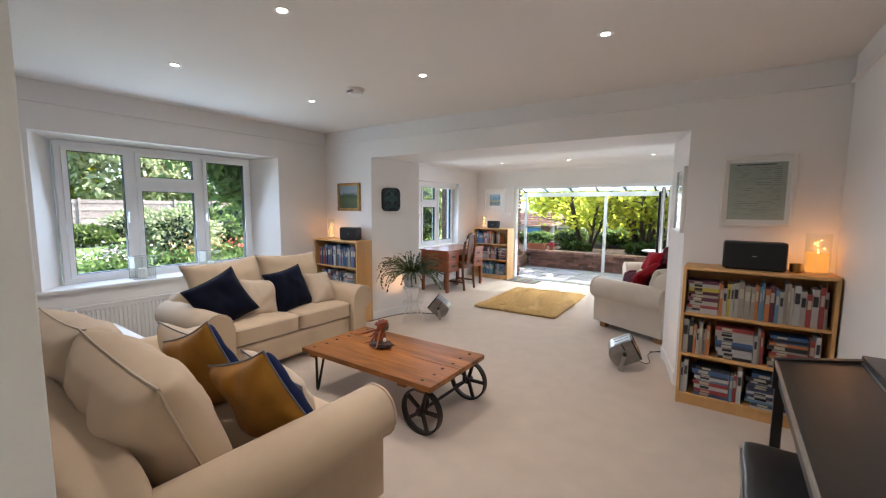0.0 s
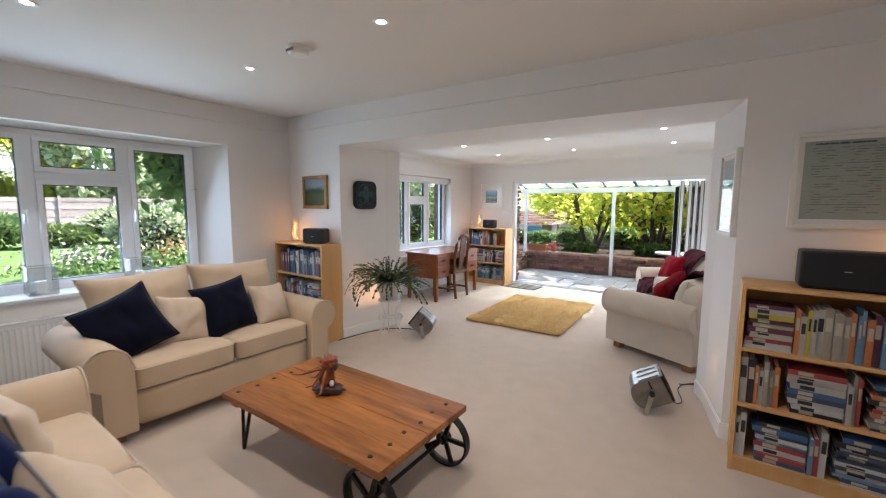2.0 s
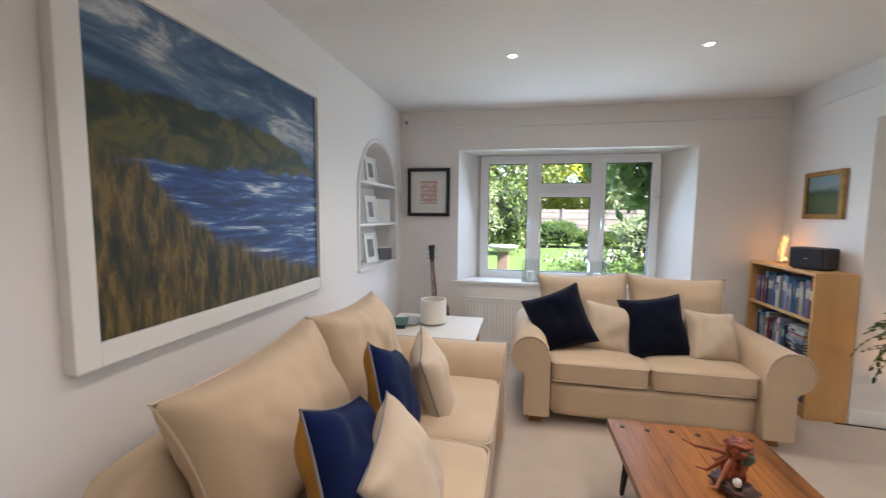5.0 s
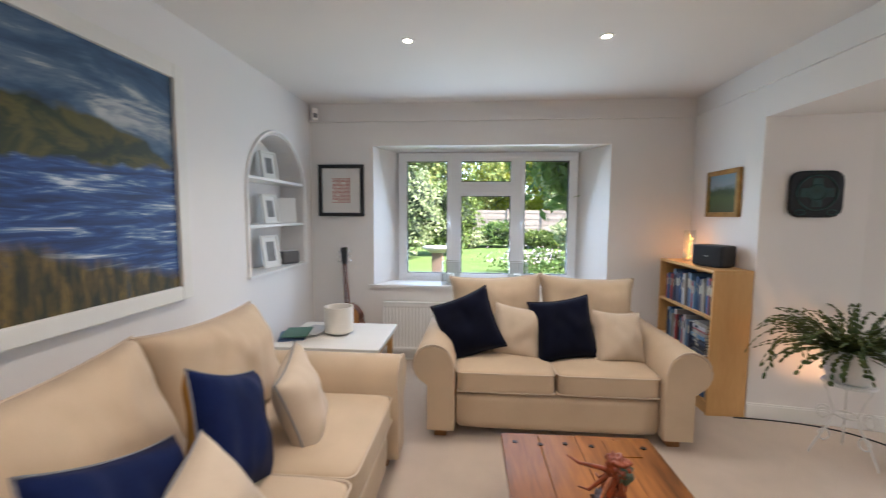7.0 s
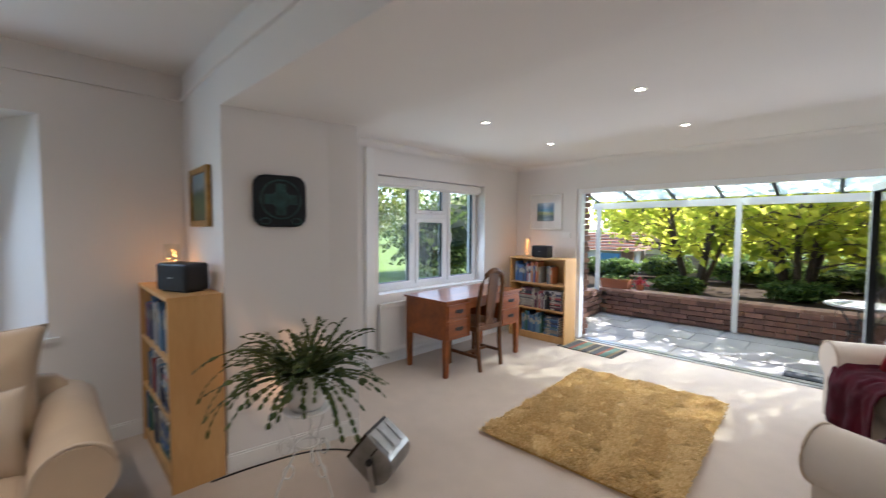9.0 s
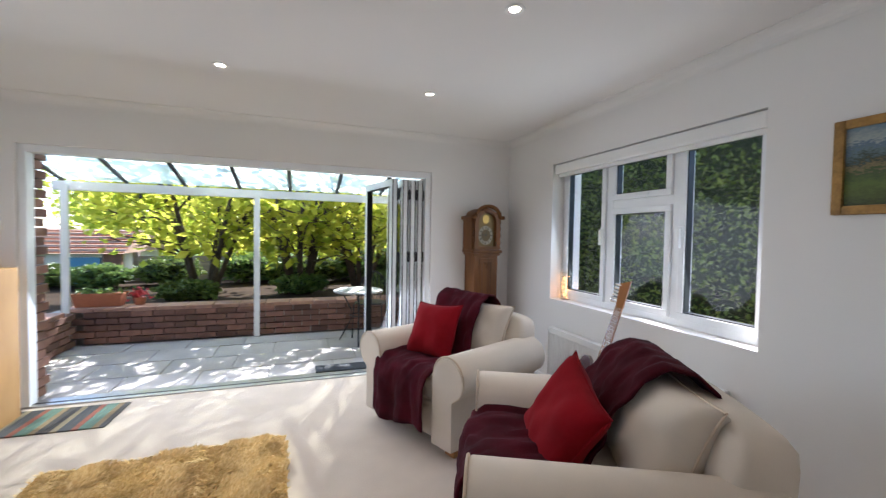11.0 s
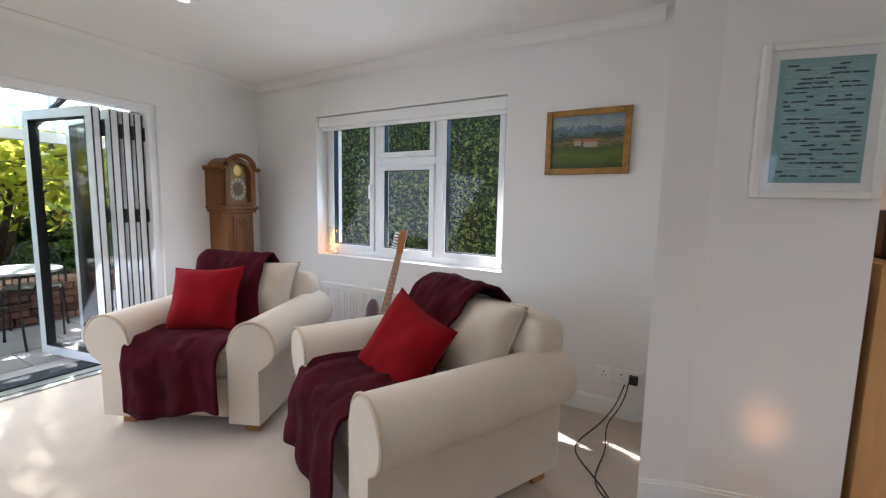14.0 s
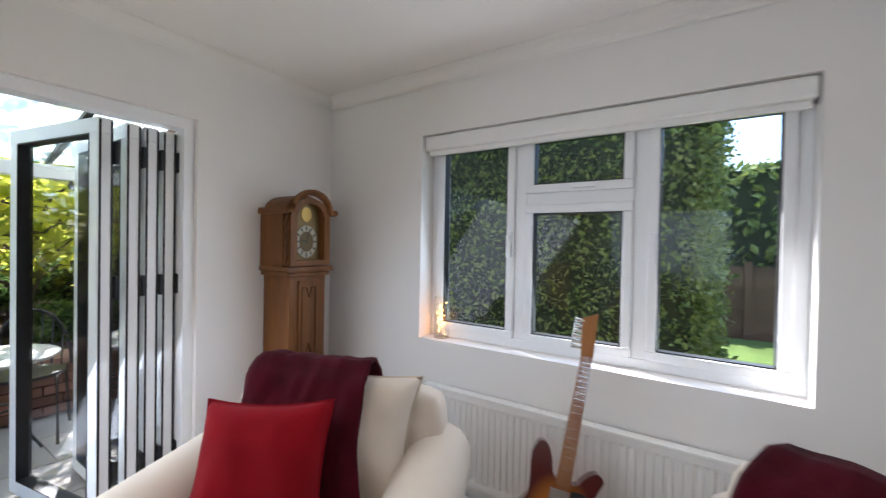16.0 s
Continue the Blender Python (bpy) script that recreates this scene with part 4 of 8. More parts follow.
# door lining at the way in
bm = boxes((DX0 - 0.0, YS - 0.27, 0, DX0 + 0.028, YS + 0.012, 2.06), (DX1 - 0.028, YS - 0.27, 0, DX1, YS + 0.012, 2.06), (DX0, YS - 0.27, 2.052, DX1, YS + 0.012, 2.079), bevel=0.003)
structure("trim_door_lining", bm, M_TRIM, "white painted lining of the doorway", "door lining")
# window boards
bm = bmesh.new()
hexa(bm, [(XW + 0.03, W1[0] - 0.05, 0.725), (XW + 0.03, W1[1] + 0.05, 0.725), (XW, W1[1] + 0.05, 0.725), (XW, W1[0] - 0.05, 0.725)],
     [(XW + 0.03, W1[0] - 0.05, 0.752), (XW + 0.03, W1[1] + 0.05, 0.752), (XW, W1[1] + 0.05, 0.752), (XW, W1[0] - 0.05, 0.752)])
hexa(bm, [(XW, W1[0] + 0.003, 0.7505), (XW, W1[1] - 0.003, 0.7505), (XW - 0.262, W1G[1] + 0.04, 0.7505), (XW - 0.262, W1G[0] - 0.04, 0.7505)],
     [(XW, W1[0] + 0.003, 0.756), (XW, W1[1] - 0.003, 0.756), (XW - 0.262, W1G[1] + 0.04, 0.756), (XW - 0.262, W1G[0] - 0.04, 0.756)])
structure("window_sill_1", bm, M_TRIM, "white painted deep window sill", "window sill")
# blind cassettes over the garden room windows
for x0, x1, (a, b, _, top) in ((XW2 - 0.14, XW2 - 0.05, W2), (XE2 + 0.015, XE2 + 0.10, W3)):
    bl = thing("roller_blind", "rolled-up white blind in the top of the window recess", "blind")
    part("cassette", boxes((x0, a + 0.006, top - 0.085, x1, b - 0.006, top - 0.004), bevel=0.012), M_TRIM, bl)
    part("hem_bar", boxes((x0 + 0.03, a + 0.02, top - 0.11, x1 - 0.03, b - 0.02, top - 0.084), bevel=0.004), M_TRIM, bl)

M_BULB = mat("lit_bulb", (1.0, 0.84, 0.62), 0.4, var=0, bump=0, emit=9.0)
DOWN = [(-3.53, 1.715, ZC), (-3.55, 2.905, ZC), (-2.19, 2.905, ZC), (-2.157, 1.68, ZC), (-0.85, 2.917, ZC), (-0.85, 1.68, ZC),
        (-3.597, 5.984, ZC2), (-3.64, 7.09, ZC2), (-2.41, 6.03, ZC2), (-2.45, 7.18, ZC2), (-1.154, 6.058, ZC2), (-1.175, 7.177, ZC2)]
FRONT_W, BACK_W = 5.6, 2.6
for i, (x, y, z) in enumerate(DOWN):
    dl = thing("downlight", "recessed white ceiling downlight switched on", "downlight", pose(x, y, z), "ceiling downlights")
    bm = bmesh.new()
    lathe(bm, [(0.024, -0.001), (0.027, -0.004), (0.041, -0.006), (0.046, 0.0)], 24)
    part("bezel", bm, M_TRIM, dl)
    bm = bmesh.new()
    lathe(bm, [(0.0001, -0.0025), (0.023, -0.002), (0.023, 0.0)], 20)
    part("bulb", bm, M_BULB, dl, "glowing warm bulb")
    ld = bpy.data.lights.new("downlight_lamp", "SPOT")
    ld.energy, ld.spot_size, ld.spot_blend, ld.shadow_soft_size = (FRONT_W if i < 6 else BACK_W), radians(135), 0.9, 0.03
    ld.color = (1.0, 0.86, 0.70)
    lo = new("downlight_lamp", ld)
    lo.location = (x, y, z - 0.035)

sd = thing("smoke_alarm", "round white smoke alarm on the ceiling", "smoke alarm", pose(-2.90, 2.87, ZC) @ Matrix.Diagonal((1.25, 1.25, 1.1, 1)))
bm = bmesh.new()
lathe(bm, [(0.062, 0.0), (0.062, -0.012), (0.058, -0.016)], 28)
part("base_ring", bm, M_TRIM, sd)
bm = bmesh.new()
lathe(bm, [(0.052, -0.0165), (0.054, -0.03), (0.045, -0.045), (0.0001, -0.048)], 28)
part("cover", bm, M_TRIM, sd)
bm = bmesh.new()
box(bm, -0.03, -0.055, -0.034, 0.03, -0.0525, -0.02)
part("vent_slot", bm, M_GREYPIPE, sd)
pir = thing("alarm_sensor", "small white wall-mounted alarm sensor in the corner", "alarm sensor", pose(XW + 0.03, YS + 0.06, 2.40, 0, 0, -45))
part("body", boxes((-0.03, -0.02, -0.055, 0.03, 0.022, 0.055), bevel=0.008), M_TRIM, pir)
part("lens", boxes((-0.02, 0.0222, -0.035, 0.02, 0.027, 0.005), bevel=0.002), M_GREYPIPE, pir)


def radiator(m, w, h, label):
    """A panel radiator, its back on y = 0, facing +y, with pressed flutes, grille and valve."""
    ra = thing("radiator", label, "radiator", m, "panel radiators")
    bm = bmesh.new()
    n = int(w / 0.033)
    step = w / n
    for side in (0.035, 0.060):
        rows = []
        for z in (0.0, 0.03, 0.045, h - 0.045, h - 0.03, h):
            flat = z in (0.0, 0.03, h - 0.03, h)
            row = []
            for i in range(n):
                for k, dy in ((0.0, 0.0), (0.3, 0.0), (0.4, -0.007), (0.9, -0.007)):
                    row.append(bm.verts.new((-w / 2 + (i + k) * step, (side if not flat else side) + (0 if flat else dy) * (1 if side == 0.060 else 0), z)))
            row.append(bm.verts.new((w / 2, side, z)))
            rows.append(row)
        for a, b in zip(rows, rows[1:]):
            for i in range(len(a) - 1):
                bm.faces.new((a[i], a[i + 1], b[i + 1], b[i]))
    bmesh.ops.recalc_face_normals(bm, faces=bm.faces)
    part("panel", bm, M_TRIM, ra)
    part("side_cover", boxes((-w / 2 - 0.004, 0.012, 0.01, -w / 2 + 0.002, 0.064, h - 0.002)), M_TRIM, ra)
    part("side_cover", boxes((w / 2 - 0.002, 0.012, 0.01, w / 2 + 0.004, 0.064, h - 0.002)), M_TRIM, ra)
    part("top_grille", boxes((-w / 2, 0.014, h - 0.003, w / 2, 0.066, h + 0.012), bevel=0.004), M_TRIM, ra)
    bm = bmesh.new()
    lathe(bm, [(0.012, -0.12), (0.012, -0.02), (0.02, -0.01), (0.02, 0.05), (0.014, 0.06)], 14, Matrix.Translation((-w / 2 - 0.04, 0.04, 0.04)))
    part("valve", bm, M_TRIM, ra)
    bm = bmesh.new()
    tube(bm, [(-w / 2 - 0.04, 0.04, -0.085), (w / 2, 0.03, -0.085)], 0.008, 8)
    part("pipe", bm, M_TRIM, ra)
    for x in (-w / 3, w / 3):
        part("bracket", boxes((x - 0.02, -0.002, 0.05, x + 0.02, 0.034, h - 0.05)), M_TRIM, ra)
    return ra


radiator(pose(XW + 0.004, 2.05, 0.10, 0, 0, -90), 1.60, 0.48, "white panel radiator under the recessed window")
radiator(pose(XW2 + 0.004, 6.55, 0.14, 0, 0, -90), 1.50, 0.50, "white panel radiator behind the desk")
radiator(pose(XE2 - 0.004, 6.66, 0.10, 0, 0, 90), 1.50, 0.46, "white panel radiator under the hedge window")

# ---------------------------------------------------------------- pictures
def art(name, stops, turb=0.12, scale=3.0, stretch=(1, 1, 1), rough=0.5, bump=0.2, tilt=0.0, brush=1.2):
    """A painted picture: bands of colour up its height, torn by brushwork."""
    m = bpy.data.materials.new(name)
    m.use_nodes = True
    n, l = m.node_tree.nodes, m.node_tree.links
    b = n["Principled BSDF"]
    b.inputs["Roughness"].default_value = rough
    tc, mp, ns, nf = n.new("ShaderNodeTexCoord"), n.new("ShaderNodeMapping"), n.new("ShaderNodeTexNoise"), n.new("ShaderNodeTexNoise")
    mp.inputs["Scale"].default_value = stretch
    ns.inputs["Scale"].default_value, ns.inputs["Detail"].default_value = scale, 6
    nf.inputs["Scale"].default_value, nf.inputs["Detail"].default_value = scale * 9, 5
    sep, ma, mf, ramp = n.new("ShaderNodeSeparateXYZ"), n.new("ShaderNodeMath"), n.new("ShaderNodeMath"), n.new("ShaderNodeValToRGB")
    l.new(tc.outputs["Generated"], sep.inputs[0])
    l.new(tc.outputs["Object"], mp.inputs[0])
    l.new(mp.outputs[0], ns.inputs["Vector"])
    l.new(mp.outputs[0], nf.inputs["Vector"])
    ma.operation = mf.operation = "MULTIPLY_ADD"
    sub = n.new("ShaderNodeMath")
    sub.operation = "SUBTRACT"
    l.new(ns.outputs[0], sub.inputs[0])
    sub.inputs[1].default_value = 0.5
    l.new(sub.outputs[0], ma.inputs[0])
    ma.inputs[1].default_value = turb * 2
    tl = n.new("ShaderNodeMath")
    tl.operation, tl.inputs[1].default_value = "MULTIPLY_ADD", tilt
    l.new(sep.outputs[0], tl.inputs[0])
    l.new(sep.outputs[2], tl.inputs[2])
    l.new(tl.outputs[0], ma.inputs[2])
    sub2 = n.new("ShaderNodeMath")
    sub2.operation = "SUBTRACT"
    l.new(nf.outputs[0], sub2.inputs[0])
    sub2.inputs[1].default_value = 0.5
    l.new(sub2.outputs[0], mf.inputs[0])
    mf.inputs[1].default_value = turb * brush
    l.new(ma.outputs[0], mf.inputs[2])
    l.new(mf.outputs[0], ramp.inputs[0])
    e = ramp.color_ramp.elements
    e[0].position, e[0].color = stops[0][0], (*stops[0][1], 1)
    e[1].position, e[1].color = stops[-1][0], (*stops[-1][1], 1)
    for p, c in stops[1:-1]:
        x = e.new(p)
        x.color = (*c, 1)
    l.new(ramp.outputs[0], b.inputs["Base Color"])
    bp = n.new("ShaderNodeBump")
    bp.inputs["Strength"].default_value, bp.inputs["Distance"].default_value = bump, 0.002
    l.new(nf.outputs[0], bp.inputs["Height"])
    l.new(bp.outputs[0], b.inputs["Normal"])
    return m


def framed(name, label, m, w, h, fw, depth, fmat, amat, margin=0.0, mount=None, category="picture", glazed=False):
    """A framed picture in the xz plane about its middle, its back on y = 0, looking towards +y."""
    p = thing(name, label, category, m)
    bm = bmesh.new()
    W2_, H2_ = w / 2, h / 2
    for sx in (1, -1):
        box(bm, sx * W2_ - (fw if sx > 0 else 0), 0, -H2_, sx * W2_ + (0 if sx > 0 else fw), depth, H2_, bevel=min(0.005, fw / 5))
    for sz in (1, -1):
        box(bm, -W2_ + fw, 0.0005, sz * H2_ - (fw if sz > 0 else 0), W2_ - fw, depth - 0.0008, sz * H2_ + (0 if sz > 0 else fw), bevel=min(0.005, fw / 5))
    part("frame", bm, fmat, p)
    iw, ih = W2_ - fw, H2_ - fw
    if mount:
        part("mount", boxes((-iw, 0.002, -ih, iw, depth * 0.45, ih)), mount, p)
        iw, ih = iw - margin, ih - margin
        part("image", boxes((-iw, depth * 0.45 + 0.0004, -ih, iw, depth * 0.45 + 0.0024, ih)), amat, p)
    else:
        part("image", boxes((-iw, 0.002, -ih, iw, depth * 0.55, ih)), amat, p)
    if glazed:
        g = part("glazing", boxes((-iw - margin, depth * 0.45 + 0.005, -ih - margin, iw + margin, depth * 0.45 + 0.007, ih + margin)), M_GLASS, p)
        g.visible_shadow = False
    return p


def bars(parent, w, h, rows, y, material, seed, fill=0.8, thick=0.5, name="text_bars"):
    """Lines of writing too small to read, as short bars."""
    rnd = random.Random(seed)
    bm = bmesh.new()
    for r in range(rows):
        z = h / 2 - (r + 0.5) * h / rows
        x = -w / 2
        while x < w / 2 - 0.01:
            l = min(rnd.uniform(0.015, 0.06), w / 2 - x)
            if rnd.random() < fill:
                k = h / rows * thick / 2
                box(bm, x, y, z - k, x + l * 0.85, y + 0.0006, z + k)
            x += l
    return part(name, bm, material, parent)


def curve_of(n, l, source, stops):
    """A height that changes along the picture, from rows of (along, height)."""
    r = n.new("ShaderNodeValToRGB")
    e = r.color_ramp.elements
    r.color_ramp.interpolation = "EASE"
    e[0].position, e[0].color = stops[0][0], (stops[0][1],) * 3 + (1,)
    e[1].position, e[1].color = stops[-1][0], (stops[-1][1],) * 3 + (1,)
    for p, h in stops[1:-1]:
        e.new(p).color = (h, h, h, 1)
    l.new(source, r.inputs[0])
    return r.outputs[0]


def brushed(n, l, source, scale, stretch, stops, detail=6.0, warp=0.6):
    """Brush strokes: a stretched noise through a row of colours."""
    mp, ns, r = n.new("ShaderNodeMapping"), n.new("ShaderNodeTexNoise"), n.new("ShaderNodeValToRGB")
    mp.inputs["Scale"].default_value = stretch
    l.new(source, mp.inputs[0])
    ns.inputs["Scale"].default_value, ns.inputs["Detail"].default_value, ns.inputs["Distortion"].default_value = scale, detail, warp
    ns.inputs["Roughness"].default_value = 0.65
    l.new(mp.outputs[0], ns.inputs["Vector"])
    l.new(ns.outputs[0], r.inputs[0])
    e = r.color_ramp.elements
    e[0].position, e[0].color = stops[0][0], (*stops[0][1], 1)
    e[1].position, e[1].color = stops[-1][0], (*stops[-1][1], 1)
    for p, c in stops[1:-1]:
        e.new(p).color = (*c, 1)
    return r.outputs[0]


def loch_painting():
    """Clouds over a green headland, a blue loch with white water, and golden reeds in front."""
    m = bpy.data.materials.new("loch_painting")
    m.use_nodes = True
    n, l = m.node_tree.nodes, m.node_tree.links
    b = n["Principled BSDF"]
    b.inputs["Roughness"].default_value = 0.55
    tc, sep = n.new("ShaderNodeTexCoord"), n.new("ShaderNodeSeparateXYZ")
    ob = tc.outputs["Object"]
    l.new(tc.outputs["Generated"], sep.inputs[0])
    flip = n.new("ShaderNodeMath")
    flip.operation, flip.inputs[0].default_value = "SUBTRACT", 1.0
    l.new(sep.outputs[0], flip.inputs[1])
    along = flip.outputs[0]
    torn = n.new("ShaderNodeTexNoise")
    torn.inputs["Scale"].default_value, torn.inputs["Detail"].default_value = 9.0, 6.0
    l.new(ob, torn.inputs["Vector"])
    up = n.new("ShaderNodeMath")
    up.operation, up.inputs[1].default_value = "MULTIPLY_ADD", 0.10
    l.new(torn.outputs[0], up.inputs[0])
    l.new(sep.outputs[2], up.inputs[2])

    def above(height, edge):
        d, r = n.new("ShaderNodeMath"), n.new("ShaderNodeMapRange")
        d.operation = "SUBTRACT"
        l.new(up.outputs[0], d.inputs[0])
        l.new(height, d.inputs[1])
        r.inputs[1].default_value, r.inputs[2].default_value = 0.05 - edge, 0.05 + edge
        l.new(d.outputs[0], r.inputs[0])
        return r.outputs[0]

    def over(mask, low, high):
        x = n.new("ShaderNodeMix")
        x.data_type = "RGBA"
        l.new(mask, x.inputs[0])
        l.new(low, x.inputs[6])
        l.new(high, x.inputs[7])
        return x.outputs[2]

    sky_c = brushed(n, l, ob, 2.2, (0.8, 1, 2.6), [(0.34, (0.022, 0.055, 0.12)), (0.46, (0.045, 0.10, 0.19)), (0.55, (0.12, 0.18, 0.26)), (0.64, (0.50, 0.52, 0.52))])
    hill_c = brushed(n, l, ob, 4.0, (1, 1, 1.6), [(0.34, (0.007, 0.013, 0.006)), (0.46, (0.026, 0.036, 0.009)), (0.55, (0.095, 0.085, 0.014)), (0.68, (0.030, 0.040, 0.018))])
    water_c = brushed(n, l, ob, 5.0, (0.55, 1, 5.0), [(0.34, (0.006, 0.018, 0.075)), (0.46, (0.014, 0.045, 0.17)), (0.54, (0.030, 0.085, 0.26)), (0.60, (0.17, 0.25, 0.40)), (0.66, (0.58, 0.62, 0.66))])
    reed_c = brushed(n, l, ob, 11.0, (2.4, 1, 0.55), [(0.32, (0.006, 0.010, 0.012)), (0.44, (0.026, 0.026, 0.009)), (0.53, (0.085, 0.060, 0.012)), (0.60, (0.18, 0.115, 0.022)), (0.68, (0.03, 0.045, 0.045))], 8.0, 0.3)
    top = curve_of(n, l, along, [(0.0, 0.735), (0.35, 0.75), (0.62, 0.73), (0.82, 0.68), (0.93, 0.63), (1.0, 0.565)])
    far = curve_of(n, l, along, [(0.0, 0.49), (0.12, 0.52), (0.28, 0.53), (1.0, 0.565)])
    near = curve_of(n, l, along, [(0.0, 0.54), (0.12, 0.53), (0.22, 0.42), (0.30, 0.33), (0.42, 0.25), (0.62, 0.18), (0.82, 0.12), (1.0, 0.06)])
    land = over(above(far, 0.012), water_c, hill_c)
    scene_c = over(above(top, 0.012), land, sky_c)
    front = over(above(near, 0.030), reed_c, scene_c)
    l.new(front, b.inputs["Base Color"])
    bp = n.new("ShaderNodeBump")
    bp.inputs["Strength"].default_value, bp.inputs["Distance"].default_value = 0.25, 0.002
    l.new(torn.outputs[0], bp.inputs["Height"])
    l.new(bp.outputs[0], b.inputs["Normal"])
    return m


M_SEA = loch_painting()
M_MOUNT_W = mat("white_painted_frame", (0.78, 0.76, 0.70), 0.5, var=0.03)
framed("painting", "large blue loch painting in a wide white frame", pose(-2.365, YS, 1.595), 1.50, 1.25, 0.075, 0.045, M_MOUNT_W, M_SEA, category="painting")
M_GREEN = art("meadow_painting", [(0.0, (0.05, 0.06, 0.015)), (0.4, (0.06, 0.09, 0.02)), (0.55, (0.025, 0.05, 0.015)), (0.7, (0.22, 0.27, 0.30)), (1.0, (0.17, 0.25, 0.30))], 0.16, 6)
framed("painting", "small green landscape painting in a worn gilt frame", pose(-4.385, 4.108, 1.62, 0, 0, 178.5), 0.44, 0.37, 0.038, 0.03, M_GILT, M_GREEN, category="painting")
M_FARM = art("farm_painting", [(0.0, (0.04, 0.05, 0.01)), (0.25, (0.10, 0.14, 0.02)), (0.42, (0.05, 0.08, 0.02)), (0.5, (0.22, 0.16, 0.07)), (0.58, (0.03, 0.05, 0.03)), (0.68, (0.12, 0.17, 0.19)), (0.74, (0.10, 0.15, 0.22)), (0.8, (0.32, 0.35, 0.33)), (1.0, (0.16, 0.22, 0.26))], 0.15, 9, (1, 1, 1.8), brush=2.2)
lp = framed("painting", "farmland landscape painting in a gilt frame", pose(XE2, 5.295, 1.628, 0, 0, 90), 0.475, 0.375, 0.036, 0.03, M_GILT, M_FARM, category="painting")
bm = boxes((-0.06, 0.0172, -0.03, 0.015, 0.0182, 0.0), (0.03, 0.0172, -0.02, 0.07, 0.0182, 0.005))
part("painted_cottage", bm, mat("cream_oil_paint", (0.42, 0.34, 0.26), 0.6), lp, "white painted cottages in the picture")
bm = boxes((-0.065, 0.0172, 0.0005, 0.02, 0.0183, 0.016), (0.028, 0.0172, 0.0055, 0.074, 0.0183, 0.016))
part("painted_roof", bm, M_TERRA, lp)
M_SHORE = art("shore_print", [(0.0, (0.10, 0.16, 0.16)), (0.3, (0.05, 0.10, 0.10)), (0.45, (0.25, 0.30, 0.10)), (0.55, (0.05, 0.20, 0.30)), (0.7, (0.10, 0.22, 0.34)), (1.0, (0.35, 0.45, 0.55))], 0.12, 6)
framed("picture", "small seascape print in a white frame", pose(-4.385, YP, 1.66, 0, 0, 180), 0.50, 0.49, 0.022, 0.025, M_MOUNT_W, M_SHORE, 0.10, M_PAPER, glazed=True)
M_INKRED = mat("faded_red_ink", (0.55, 0.20, 0.15), 0.8)
bf = framed("picture", "black-framed print of small red lettering", pose(XW, 0.83, 1.672, 0, 0, -90), 0.45, 0.50, 0.035, 0.035, M_BLACK, M_PAPER, 0.03, M_PAPER)
bars(bf, 0.18, 0.24, 18, 0.0185, M_INKRED, 5, 0.95, 0.55)
M_TEAL = mat("pale_teal_paper", (0.22, 0.36, 0.36), 0.6, var=0.06)
M_INK = mat("dark_ink", (0.03, 0.06, 0.07), 0.7)
M_INKPALE = mat("pale_ink", (0.42, 0.52, 0.50), 0.7)
mp_ = framed("picture", "teal word print in a white frame on the jamb", pose(-0.5325, 4.405, 1.565, 0, 0, 102.7), 0.385, 0.545, 0.026, 0.03, M_MOUNT_W, M_TEAL, 0.03, M_PAPER, glazed=True)
bars(mp_, 0.24, 0.40, 26, 0.0162, M_INK, 6, 0.45, 0.45)
bars(mp_, 0.24, 0.40, 52, 0.0162, M_INKPALE, 9, 0.5, 0.3)
M_SAGE = mat("pale_sage_paper", (0.34, 0.38, 0.32), 0.7, var=0.06)
m2 = framed("picture", "sage green map print in a white frame above the bookcase", pose(-0.04, 4.20, 1.625, 0, 0, 180), 0.44, 0.52, 0.024, 0.03, M_MOUNT_W, M_SAGE, 0.025, M_PAPER, glazed=True)
bars(m2, 0.28, 0.36, 26, 0.0162, mat("green_grey_ink", (0.13, 0.17, 0.13), 0.7), 7, 0.5, 0.28)
bars(m2, 0.26, 0.012, 1, 0.0163, M_INK, 8, 0.9, 0.8).location = (0, 0, 0.195)
# round-cornered enamel plaque
M_PLAQ = mat("black_enamel_plaque", (0.010, 0.012, 0.014), 0.5, var=0.1, spec=0.3)
M_PLAQ2 = mat("dark_teal_enamel", (0.035, 0.085, 0.08), 0.5, var=0.3, scale=20, spec=0.3)
pl = thing("wall_plaque", "black square plaque with rounded corners and teal ornament", "plaque", pose(-3.915, 4.405, 1.59, 0, 0, -98.4))
bm = bmesh.new()
loop = [(x, 0.0, z) for x, z, _ in rect_loop(0.305, 0.31, 0, 0.065)[:-1]]
a = [bm.verts.new(p) for p in loop]
b = [bm.verts.new((p[0], 0.022, p[2])) for p in loop]
c = [bm.verts.new((p[0] * 0.94, 0.03, p[2] * 0.94)) for p in loop]
for r0, r1 in ((a, b), (b, c)):
    for i in range(len(loop)):
        j = (i + 1) % len(loop)
        bm.faces.new((r0[i], r0[j], r1[j], r1[i]))
bm.faces.new(c)
bmesh.ops.recalc_face_normals(bm, faces=bm.faces)
part("plate", bm, M_PLAQ, pl)
for r, k in ((0.115, 0), (0.05, 0)):
    bm = bmesh.new()
    tube(bm, [(r * math.cos(2 * math.pi * i / 32), 0.031, r * math.sin(2 * math.pi * i / 32) + 0.01) for i in range(33)], 0.006, 6)
    part("ring", bm, M_PLAQ2, pl, "teal enamel ring")
